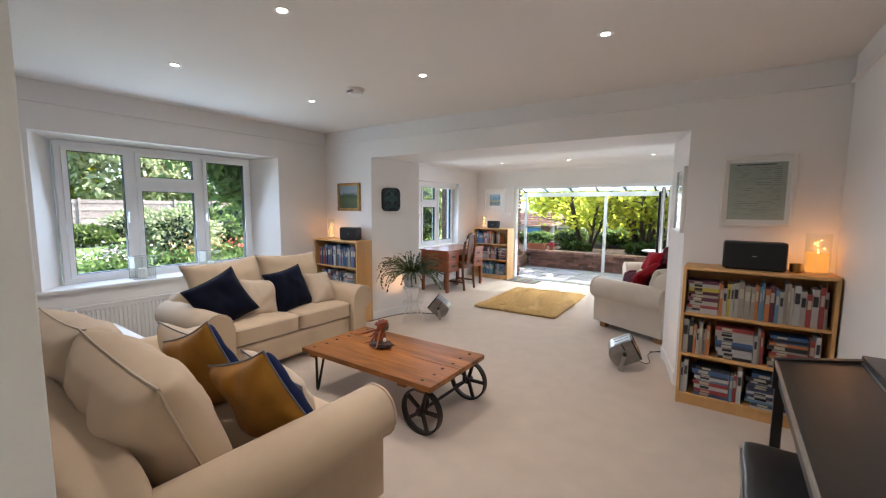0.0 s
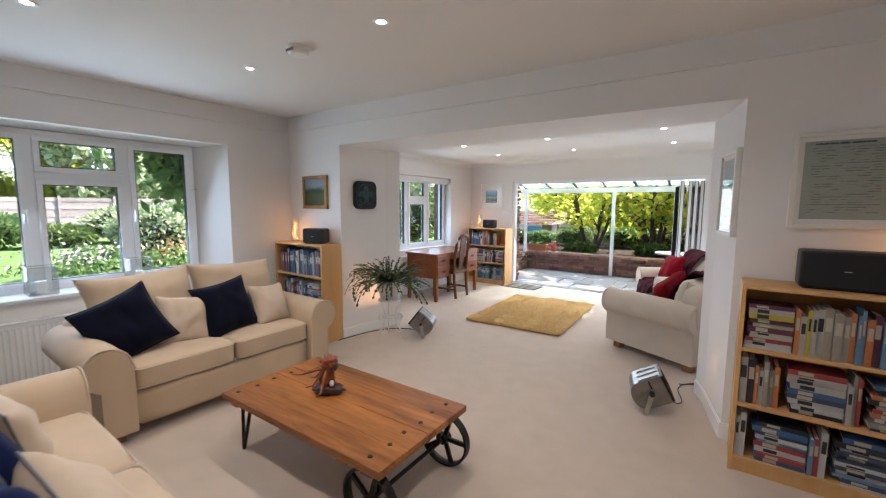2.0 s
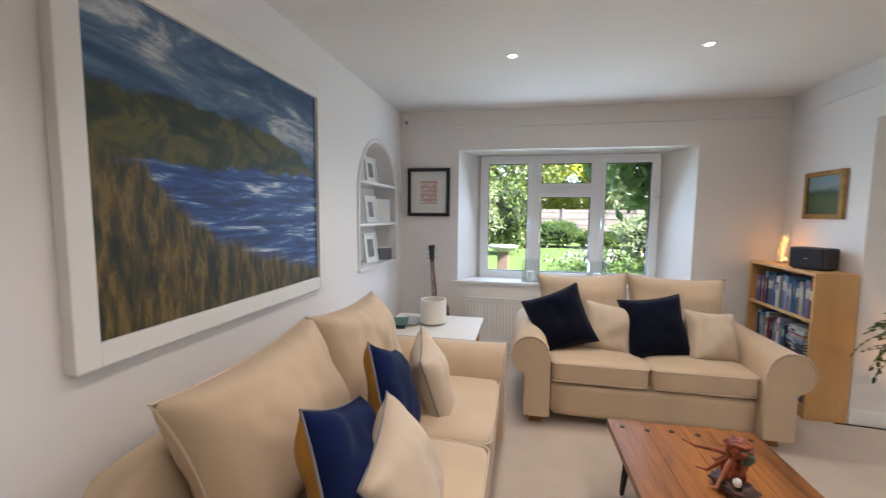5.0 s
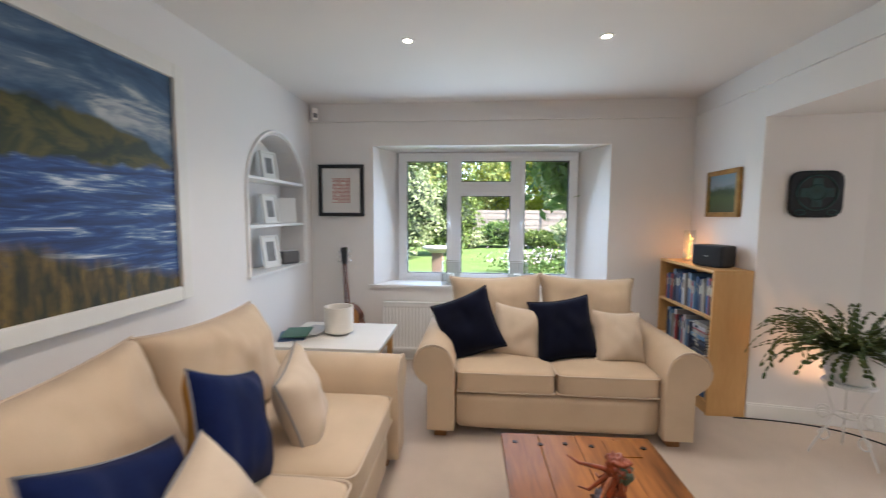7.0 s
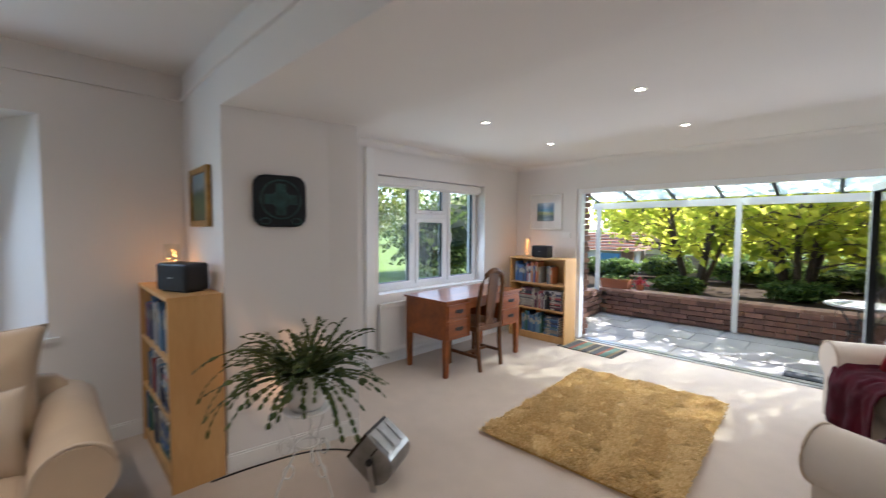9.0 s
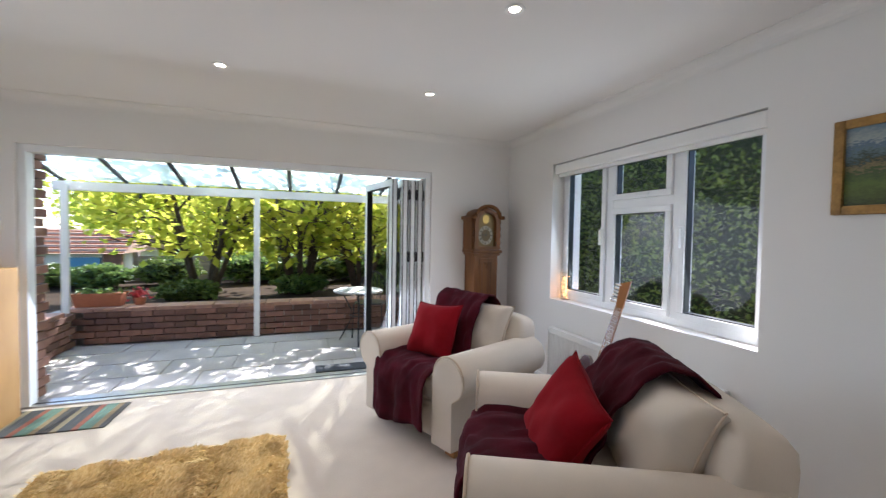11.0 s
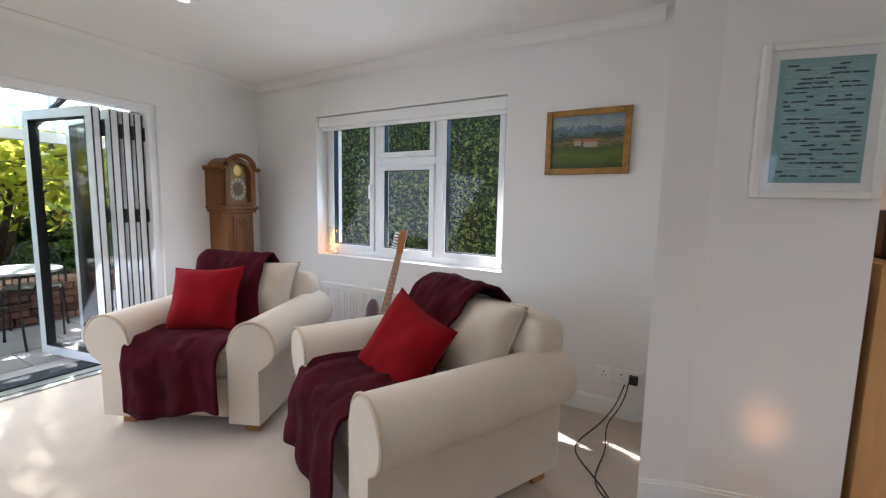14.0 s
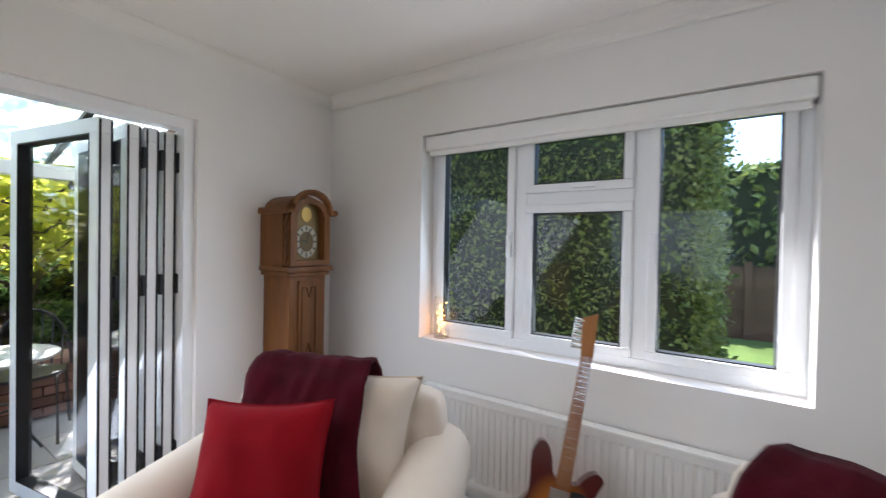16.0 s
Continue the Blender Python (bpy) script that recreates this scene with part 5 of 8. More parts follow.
part("cross", boxes((-0.095, 0.0302, -0.02, 0.095, 0.034, 0.04), (-0.03, 0.0302, -0.085, 0.03, 0.0338, 0.105), bevel=0.002), M_PLAQ2, pl, "teal enamel cross")
for sx in (1, -1):
    bm = bmesh.new()
    tube(bm, [(sx * 0.09 + 0.03 * math.cos(t * 0.5), 0.031, -0.12 + 0.018 * math.sin(t * 0.5)) for t in range(13)], 0.005, 6)
    part("scroll", bm, M_PLAQ2, pl)

# ---------------------------------------------------------------- desk, chair, rugs
dk = thing("desk", "polished reddish yew writing desk under the window", "desk", pose(-4.39, 6.64, 0, 0, 0, 0))
DW, DD, DH = 1.24, 0.62, 0.745
part("top", boxes((-DD / 2, -DW / 2, DH - 0.022, DD / 2, DW / 2, DH), bevel=0.005), M_YEW, dk)
for s in (1, -1):
    y0, y1 = sorted((s * (DW / 2 - 0.02), s * (DW / 2 - 0.37)))
    part("pedestal", boxes((-DD / 2 + 0.02, y0, 0.36, DD / 2 - 0.02, y1, DH - 0.022), bevel=0.003), M_YEW, dk)
    for z0, z1 in ((0.375, 0.545), (0.56, 0.70)):
        dr = part("drawer", boxes((DD / 2 - 0.021, y0 + 0.02, z0, DD / 2 - 0.008, y1 - 0.02, z1), bevel=0.004), M_YEW, dk)
        part("inlay", boxes((DD / 2 - 0.0085, y0 + 0.035, z0 + 0.015, DD / 2 - 0.0065, y1 - 0.035, z0 + 0.018), (DD / 2 - 0.0085, y0 + 0.035, z1 - 0.018, DD / 2 - 0.0065, y1 - 0.035, z1 - 0.015)), M_OAKDARK, dr)
        bm = bmesh.new()
        yc, zc = (y0 + y1) / 2, (z0 + z1) / 2
        tube(bm, [(DD / 2 - 0.006 + 0.018 * math.sin(math.pi * i / 8), yc - 0.045 + 0.09 * i / 8, zc - 0.012 * math.sin(math.pi * i / 8)) for i in range(9)], 0.0045, 6)
        box(bm, DD / 2 - 0.0082, yc - 0.055, zc - 0.014, DD / 2 - 0.005, yc + 0.055, zc + 0.018, 0.001)
        part("drawer_handle", bm, M_IRON, dr, "dark swing handle")
    for sx in (1, -1):
        x = sx * (DD / 2 - 0.045)
        for yl in (s * (DW / 2 - 0.045),):
            bm = bmesh.new()
            hexa(bm, [(x - 0.02, yl - 0.02, 0), (x + 0.02, yl - 0.02, 0), (x + 0.02, yl + 0.02, 0), (x - 0.02, yl + 0.02, 0)],
                 [(x - 0.026, yl - 0.026, 0.36), (x + 0.026, yl - 0.026, 0.36), (x + 0.026, yl + 0.026, 0.36), (x - 0.026, yl + 0.026, 0.36)])
            part("leg", bm, M_YEW, dk)
part("centre_drawer", boxes((-DD / 2 + 0.05, -DW / 2 + 0.37, 0.63, DD / 2 - 0.03, DW / 2 - 0.37, DH - 0.022), bevel=0.003), M_YEW, dk)
part("back_apron", boxes((-DD / 2 + 0.012, -DW / 2 + 0.371, 0.40, -DD / 2 + 0.03, DW / 2 - 0.371, DH - 0.023)), M_YEW, dk)

# shield-backed dining chair, its back to the room
ch = thing("desk_chair", "dark oak dining chair with a pierced splat back", "chair", pose(-4.20, 6.60, 0, 0, 0, 90))
for s in (1, -1):
    bm = bmesh.new()
    tube(bm, [(s * 0.17, -0.20, 0), (s * 0.175, -0.17, 0.25), (s * 0.18, -0.165, 0.45), (s * 0.185, -0.18, 0.65), (s * 0.17, -0.21, 0.87), (s * 0.12, -0.23, 0.97), (s * 0.04, -0.235, 1.005), (0, -0.236, 1.008)],
         [0.022, 0.023, 0.024, 0.022, 0.023, 0.026, 0.030, 0.030], 8)
    part("back_post", bm, M_OAKDARK, ch)
    bm = bmesh.new()
    box(bm, s * 0.20 - 0.02, 0.18, 0, s * 0.20 + 0.02, 0.22, 0.43, 0.004)
    part("leg", bm, M_OAKDARK, ch)
    part("side_stretcher", boxes((s * 0.185 - 0.009, -0.17, 0.13, s * 0.185 + 0.009, 0.18, 0.16)), M_OAKDARK, ch)
part("cross_stretcher", boxes((-0.18, 0.0, 0.13, 0.18, 0.02, 0.155)), M_OAKDARK, ch)
part("seat_rail", boxes((-0.21, -0.18, 0.40, 0.21, 0.22, 0.45), bevel=0.004), M_OAKDARK, ch)
bm = bmesh.new()
soft_box(bm, 0.41, 0.38, 0.05, 0.012, 8, Matrix.Translation((0, 0.02, 0.462)))
part("seat", bm, mat("brown_leather_seat", (0.16, 0.07, 0.03), 0.5, var=0.2), ch, "worn brown drop-in seat", True)
for x, w in ((0, 0.035), (-0.05, 0.009), (0.05, 0.009)):
    bm = bmesh.new()
    prof = [(0.45, w * 1.3), (0.55, w * 0.8), (0.68, w * 1.7), (0.80, w * 1.9), (0.90, w * 1.3), (0.985, w * 1.6)]
    for (z0, a0), (z1, a1) in zip(prof, prof[1:]):
        ya, yb = -0.165 - (z0 - 0.45) * 0.13, -0.165 - (z1 - 0.45) * 0.13
        xa, xb = x * (1 + (z0 - 0.45) * 0.5), x * (1 + (z1 - 0.45) * 0.5)
        hexa(bm, [(xa - a0, ya - 0.007, z0), (xa + a0, ya - 0.007, z0), (xa + a0, ya + 0.007, z0), (xa - a0, ya + 0.007, z0)],
             [(xb - a1, yb - 0.007, z1), (xb + a1, yb - 0.007, z1), (xb + a1, yb + 0.007, z1), (xb - a1, yb + 0.007, z1)])
    part("splat", bm, M_OAKDARK, ch)

# shaggy gold rug: many tufts on a backing
M_SHAG = mat("gold_shag_pile", (0.60, 0.37, 0.11), 0.9, var=0.2, scale=5, fine=60, bump=0.3, sheen=0.4, tint=(0.50, 0.29, 0.08))
RUG = pose(-2.665, 6.385, 0, 0, 0, 2.5)
RW, RL = 1.22, 1.70
M_TUFT = leafy("gold_shag_tufts", (0.95, 0.78, 0.45), (0.70, 0.50, 0.21), 0.9, 0.3)
rug = thing("rug", "gold shaggy rectangular rug on the carpet", "rug", RUG)
bm = bmesh.new()
soft_box(bm, RW, RL, 0.014, 0.0, 24, Matrix.Translation((0, 0, 0.008)), sharp=12, wrinkle=0.001)
part("backing", bm, M_SHAG, rug, smooth=True)
rs = np.random.RandomState(4)
k = 34000
cx, cy = rs.uniform(-RW / 2, RW / 2, k), rs.uniform(-RL / 2, RL / 2, k)
clump = np.array([noise.noise(Vector((x * 9, y * 9, 0))) for x, y in zip(cx, cy)])
stroke = np.sin(cx * 17.0 + 1.6 * np.sin(cy * 2.1))
ang = -0.4 + 1.1 * stroke + clump * 1.8 + rs.normal(0, 0.8, k)
lean = 0.020 + 0.012 * rs.uniform(0, 1, k)
hgt = 0.036 + 0.015 * clump + rs.uniform(0, 0.008, k)
base = np.stack([cx, cy, np.full(k, 0.012)], 1)
tip = base + np.stack([np.cos(ang) * lean, np.sin(ang) * lean, hgt - 0.012], 1)
sd_ = np.stack([-np.sin(ang) * 0.0065, np.cos(ang) * 0.0065, np.zeros(k)], 1)
mid = (base + tip) / 2 + np.array([0, 0, 0.006])
v = np.stack([base - sd_, base + sd_, mid + sd_ * 1.2, tip, mid - sd_ * 1.2], 1).reshape(-1, 3)
f = (np.arange(k)[:, None] * 5 + np.arange(5)[None, :]).tolist()
me = bpy.data.meshes.new("shag_surface")
me.from_pydata(v.tolist(), [], f)
me.materials.append(M_TUFT)
pile = new("shag_surface", me)
pile.parent = rug
pile["kind"] = "stuff"

# striped door mat
mt = thing("door_mat", "flat woven multicoloured striped mat by the doors", "mat", pose(-3.575, 8.0, 0, 0, 0, -2))
cols = [(0.05, 0.045, 0.04), (0.20, 0.14, 0.07), (0.10, 0.16, 0.12), (0.22, 0.07, 0.04), (0.06, 0.06, 0.06), (0.25, 0.20, 0.12)]
mm = [mat("mat_stripe_%d" % i, c, 0.95, fine=260, bump=0.5) for i, c in enumerate(cols)]
for i in range(18):
    x = -0.34 + i * 0.68 / 18
    part("stripe", boxes((x, -0.21, 0.001, x + 0.68 / 18 - 0.001, 0.21, 0.009), bevel=0.002), mm[(i * 5 + i // 3) % 6], mt)

# ---------------------------------------------------------------- plant on a wire stand
M_WHITEWIRE = mat("white_painted_wire", (0.75, 0.74, 0.70), 0.4, var=0.05)
M_POT = mat("white_glazed_pot", (0.70, 0.71, 0.70), 0.3, var=0.08, scale=6, coat=0.3)
M_CACTUS = leafy("cactus_green", (0.028, 0.055, 0.014), (0.085, 0.105, 0.030), 0.5, 0.12)
PS = (-3.50, 4.36)
st = thing("plant_stand", "white scrolled wire plant stand on the carpet", "plant stand", pose(PS[0], PS[1], 0))
for i in range(3):
    a = math.radians(120 * i - 100)
    c, s = math.cos(a), math.sin(a)
    bm = bmesh.new()
    prof = [(0.17, 0.0), (0.165, 0.02), (0.13, 0.10), (0.075, 0.20), (0.06, 0.28), (0.085, 0.36), (0.11, 0.42), (0.115, 0.455)]
    tube(bm, [(r * c, r * s, z + 0.006) for r, z in prof], 0.0055, 6)
    part("leg", bm, M_WHITEWIRE, st)
    bm = bmesh.new()
    tube(bm, [((0.115 + 0.038 * math.cos(t * 0.45) * (1 - t / 40)) * c, (0.115 + 0.038 * math.cos(t * 0.45) * (1 - t / 40)) * s, 0.27 + 0.05 * math.sin(t * 0.45) * (1 - t / 40)) for t in range(22)], 0.0045, 6)
    part("scroll", bm, M_WHITEWIRE, st)
    bm = bmesh.new()
    tube(bm, [((0.10 + 0.028 * math.cos(t * 0.45)) * c, (0.10 + 0.028 * math.cos(t * 0.45)) * s, 0.13 + 0.035 * math.sin(t * 0.45)) for t in range(14)], 0.0045, 6)
    part("scroll", bm, M_WHITEWIRE, st)
for r, z in ((0.118, 0.455), (0.06, 0.26)):
    bm = bmesh.new()
    tube(bm, [(r * math.cos(2 * math.pi * i / 28), r * math.sin(2 * math.pi * i / 28), z) for i in range(29)], 0.005, 6)
    part("ring", bm, M_WHITEWIRE, st)
bm = bmesh.new()
lathe(bm, [(0.0001, 0.462), (0.115, 0.462), (0.118, 0.466)], 24)
part("tray", bm, M_WHITEWIRE, st)
pt = thing("potted_cactus", "trailing green cactus in a white glazed pot", "potted plant", pose(PS[0], PS[1], 0.467))
bm = bmesh.new()
lathe(bm, [(0.085, 0.0), (0.10, 0.02), (0.125, 0.10), (0.135, 0.17), (0.142, 0.185), (0.142, 0.20), (0.128, 0.20), (0.122, 0.17), (0.0001, 0.165)], 32)
part("pot", bm, M_POT, pt, smooth=True)
rnd = random.Random(8)
verts, faces = [], []


def pad(p, d, nrm, l, w):
    """One flat joint of the cactus: a lozenge with a midrib."""
    s = d.cross(nrm).normalized() * w
    k = len(verts)
    verts.extend([p, p + d * l * 0.35 + s, p + d * l * 0.75 + s * 0.9, p + d * l, p + d * l * 0.75 - s * 0.9, p + d * l * 0.35 - s, p + d * l * 0.5 + nrm * w * 0.45, p + d * l * 0.5 - nrm * w * 0.35])
    for q in ((0, 1, 6), (1, 2, 6), (2, 3, 6), (3, 4, 6), (4, 5, 6), (5, 0, 6), (1, 0, 7), (2, 1, 7), (3, 2, 7), (4, 3, 7), (5, 4, 7), (0, 5, 7)):
        faces.append(tuple(k + x for x in q))


for i in range(200):
    a = rnd.uniform(0, 2 * math.pi)
    el = rnd.uniform(0.10, 0.95)
    d = Vector((math.cos(a) * math.cos(el), math.sin(a) * math.cos(el), math.sin(el)))
    p = Vector((0.07 * math.cos(a) * rnd.random(), 0.07 * math.sin(a) * rnd.random(), 0.175))
    n = rnd.choice((6, 7, 8, 9, 9, 10, 10, 11, 12, 14)) if math.sin(a + 0.6) < 0.5 else rnd.randint(6, 11)
    curl = rnd.uniform(0.09, 0.19)
    far = 0
    for k in range(n):
        l = rnd.uniform(0.036, 0.052)
        side = d.cross(Vector((0, 0, 1)))
        nrm = (side.normalized().cross(d) + Vector((rnd.uniform(-.6, .6), rnd.uniform(-.6, .6), 0))).normalized() if side.length > 1e-3 else Vector((1, 0, 0))
        pad(p, d, nrm, l, rnd.uniform(0.008, 0.014))
        p = p + d * l * 0.93
        if PS[0] + p.x < -3.86:
            d.x += 0.35
        d = (d + Vector((rnd.uniform(-0.1, 0.1), rnd.uniform(-0.1, 0.1), -curl * (0.35 + k * 0.12)))).normalized()
me = bpy.data.meshes.new("foliage")
me.from_pydata([tuple(v) for v in verts], [], faces)
me.materials.append(M_CACTUS)
fo = new("foliage", me)
fo.parent = pt

# ---------------------------------------------------------------- theatre floodlights on the floor
M_FLOODSTEEL = mat("dull_lamp_steel", (0.34, 0.33, 0.315), 0.34, 0.95, var=0.25, scale=9, fine=160, bump=0.15)
M_FLOODGLASS = mat("lit_flood_lens", (1.0, 0.62, 0.30), 0.4, var=0, bump=0, emit=0.12)


def flood(m, watts, label, aim, eye, beam=64):
    """An old steel theatre lamp: square body, curved hood, bracket foot, knobs and a lens at -y."""
    fl = thing("floodlight", label, "floodlight", m, "theatre floodlights")
    bm = bmesh.new()
    sec = [(-0.10, -0.10), (0.06, -0.10)] + [(0.06 + 0.10 * math.sin(math.pi * i / 10) * 0.75, -0.10 * math.cos(math.pi * i / 10)) for i in range(1, 10)] + [(0.06, 0.10), (-0.10, 0.10)]
    a = [bm.verts.new((-0.12, y, z)) for y, z in sec]
    b = [bm.verts.new((0.12, y, z)) for y, z in sec]
    bm.faces.new(a)
    bm.faces.new(b[::-1])
    for i in range(len(sec)):
        j = (i + 1) % len(sec)
        bm.faces.new((a[i], b[i], b[j], a[j]))
    bmesh.ops.recalc_face_normals(bm, faces=bm.faces)
    bmesh.ops.bevel(bm, geom=[e for e in bm.edges if e.calc_face_angle(0) > 1.2], offset=0.004, segments=2, affect="EDGES")
    part("housing", bm, M_FLOODSTEEL, fl)
    part("front_rim", boxes((-0.115, -0.118, -0.095, 0.115, -0.1005, -0.08), (-0.115, -0.118, 0.08, 0.115, -0.1005, 0.095), (-0.115, -0.118, -0.08, -0.1, -0.1005, 0.08), (0.1, -0.118, -0.08, 0.115, -0.1005, 0.08)), M_IRON, fl)
    part("lens", boxes((-0.1, -0.106, -0.08, 0.1, -0.102, 0.08)), M_FLOODGLASS, fl, "glowing warm lens")
    for s in (1, -1):
        part("vent_slot", boxes((min(s * 0.1205, s * 0.1225), -0.02, 0.03, max(s * 0.1205, s * 0.1225), -0.01, 0.09)), M_BLACK, fl)
        bm = bmesh.new()
        lathe(bm, [(0.018, 0), (0.018, 0.02), (0.012, 0.024)], 14, pose(s * 0.121, 0, 0, 0, 90 * s, 0))
        part("knob", bm, M_BLACK, fl)
    for k in range(3):
        part("cooling_fin", boxes((-0.10 + k * 0.08, -0.09, 0.1005, -0.06 + k * 0.08, 0.05, 0.106), bevel=0.002), M_FLOODSTEEL, fl)
    inv = m.inverted()
    for s in (1, -1):
        top = Vector((s * 0.132, 0.0, 0.0))
        foot = inv @ Vector((*(m @ Vector((s * 0.132, 0.05, -0.02))).to_2d(), 0.008))
        bm = bmesh.new()
        d = (foot - top)
        side = Vector((0.004, 0, 0))
        wv = d.cross(Vector((1, 0, 0))).normalized() * 0.016
        hexa(bm, [top - wv - side, top + wv - side, top + wv + side, top - wv + side], [foot - wv - side, foot + wv - side, foot + wv + side, foot - wv + side])
        part("bracket_arm", bm, M_STEEL, fl)
    d = bpy.data.lights.new("flood_lamp", "SPOT")
    d.energy, d.spot_size, d.spot_blend, d.shadow_soft_size, d.color = watts, radians(beam), 1.0, 0.04, (1.0, 0.50, 0.20)
    lo = new("flood_lamp", d)
    lo.matrix_world = look(eye, aim)
    return fl


flood(pose(-3.30, 4.70, 0.165, 0, 0, -64) @ pose(0, 0, 0, -38, 0, 0), 2.0, "steel theatre floodlight lighting the plant from the carpet", (-3.95, 4.42, 0.60), (-3.44, 4.63, 0.24))
flood(pose(-0.92, 4.36, 0.165, 0, 0, 104) @ pose(0, 0, 0, -28, 0, 0), 0.32, "steel theatre floodlight turned to the wall on the carpet", (-0.54, 4.46, 0.42), (-0.785, 4.385, 0.23), 38)
M_FLEX = mat("black_cable", (0.012, 0.012, 0.012), 0.5)


def cable(label, pts, r=0.0035):
    cu = bpy.data.curves.new("cable", "CURVE")
    cu.dimensions, cu.bevel_depth, cu.bevel_resolution = "3D", r, 2
    sp = cu.splines.new("NURBS")
    sp.points.add(len(pts) - 1)
    for q, p in zip(sp.points, pts):
        q.co = (*p, 1)
    sp.use_endpoint_u = True
    cu.materials.append(M_FLEX)
    return tagged(new("cable", cu), label, "cable")


cable("black lamp flex lying along the skirting board", [(-3.22, 4.76, 0.10), (-3.30, 4.85, 0.006), (-3.6, 4.8, 0.005), (-3.82, 4.62, 0.005), (-3.90, 4.35, 0.005), (-3.93, 4.10, 0.005), (-3.93, 4.0, 0.005)], 0.005)
cable("black lamp flex trailing to the wall socket", [(-0.86, 4.42, 0.10), (-0.75, 4.50, 0.006), (-0.70, 4.62, 0.005), (-0.82, 4.85, 0.005), (-0.68, 5.10, 0.005), (-0.35, 5.02, 0.005), (-0.10, 5.10, 0.02), (0.0, 4.99, 0.10), (0.03, 4.98, 0.235)])
cable("black lamp flex trailing behind the armchair", [(-0.78, 4.95, 0.005), (-0.62, 5.02, 0.005), (-0.45, 5.25, 0.005), (-0.20, 5.12, 0.008), (0.0, 5.03, 0.09), (0.03, 5.0, 0.22)])

# ---------------------------------------------------------------- sockets
for y, n in ((5.12, 1), (4.99, 2)):
    so = thing("wall_socket", "white plastic socket plate low on the wall", "socket", pose(XE2, y, 0.255, 0, 0, 90), "wall sockets")
    w = 0.043 if n == 1 else 0.073
    part("plate", boxes((-w, 0, -0.043, w, 0.009, 0.043), bevel=0.003), M_TRIM, so)
    for k in range(n):
        xc = (k - (n - 1) / 2) * 0.065
        part("pin_hole", boxes((xc - 0.003, 0.0091, 0.008, xc + 0.003, 0.0096, 0.018)), M_BLACK, so)
        part("pin_hole", boxes((xc - 0.013, 0.0091, -0.014, xc - 0.006, 0.0096, -0.009)), M_BLACK, so)
        part("pin_hole", boxes((xc + 0.006, 0.0091, -0.014, xc + 0.013, 0.0096, -0.009)), M_BLACK, so)
pg = thing("plug", "black mains plug in the wall socket", "plug", pose(XE2 - 0.0095, 4.955, 0.255, 0, 0, 90))
part("body", boxes((-0.024, 0.0005, -0.025, 0.024, 0.035, 0.025), bevel=0.006), M_BLACK, pg)
pn = thing("light_switch", "white switch plate beside the folding doors", "switch", pose(-4.07, YP, 1.35, 0, 0, 180))
part("plate", boxes((-0.06, 0, -0.035, 0.06, 0.02, 0.035), bevel=0.004), M_TRIM, pn)
part("rocker", boxes((-0.02, 0.0201, -0.015, 0.02, 0.025, 0.015), bevel=0.002), M_TRIM, pn)

# ---------------------------------------------------------------- grandmother clock
ck = thing("longcase_clock", "brown oak longcase clock with a brass dial", "clock", pose(-0.32, 8.105, 0) @ Matrix.Diagonal((0.81, 1, 1, 1)))
M_OAKMID = wood("mid_oak", (0.20, 0.078, 0.018), (0.075, 0.027, 0.007), 0.5, "Z", 8.0, coat=0.1)
CB = 0.15
part("plinth", boxes((-0.185, -0.115, 0, 0.185, CB, 0.34), bevel=0.006), M_OAKMID, ck)
part("base_moulding", boxes((-0.195, -0.125, 0.34, 0.195, CB, 0.375), bevel=0.012), M_OAKMID, ck)
part("trunk", boxes((-0.15, -0.09, 0.375, 0.15, CB, 1.17), bevel=0.005), M_OAKMID, ck)
door = part("trunk_door", boxes((-0.085, -0.10, 0.44, 0.085, -0.0905, 1.12), bevel=0.004), M_OAKMID, ck)
bm = boxes((-0.06, -0.106, 0.48, -0.052, -0.1005, 1.085), (0.052, -0.106, 0.48, 0.06, -0.1005, 1.085))
for zz, s in ((1.085, -1), (0.70, 1), (0.62, -1), (0.48, 1)):
    tube(bm, [(-0.056, -0.103, zz), (-0.025, -0.103, zz), (0, -0.103, zz + s * 0.06), (0.025, -0.103, zz), (0.056, -0.103, zz)], 0.004, 6)
part("door_carving", bm, M_OAKDARK, door)
part("waist_moulding", boxes((-0.19, -0.125, 1.17, 0.19, CB, 1.20), (-0.175, -0.11, 1.145, 0.175, CB, 1.1695), bevel=0.008), M_OAKMID, ck)
bm = bmesh.new()
sec = [(-0.18, 1.20), (0.18, 1.20), (0.18, 1.50)] + [(0.15 * math.cos(math.pi * i / 12), 1.52 + 0.085 * math.sin(math.pi * i / 12)) for i in range(13)] + [(-0.18, 1.50)]
sec2 = [(-0.115, 1.235), (0.115, 1.235)] + [(0.115 * math.cos(math.pi * i / 12), 1.47 + 0.085 * math.sin(math.pi * i / 12)) for i in range(13)]
a = [bm.verts.new((x, -0.06, z)) for x, z in sec]
b = [bm.verts.new((x, CB, z)) for x, z in sec]
bm.faces.new(a)
bm.faces.new(b[::-1])
for i in range(len(sec)):
    j = (i + 1) % len(sec)
    bm.faces.new((a[i], b[i], b[j], a[j]))
bmesh.ops.recalc_face_normals(bm, faces=bm.faces)
hood = part("hood", bm, M_OAKMID, ck)
bm = bmesh.new()
rim = [(x, z) for x, z in sec2]
outer = [(-0.165, 1.205), (0.165, 1.205)] + [(0.165 * math.cos(math.pi * i / 12), 1.475 + 0.11 * math.sin(math.pi * i / 12)) for i in range(13)]
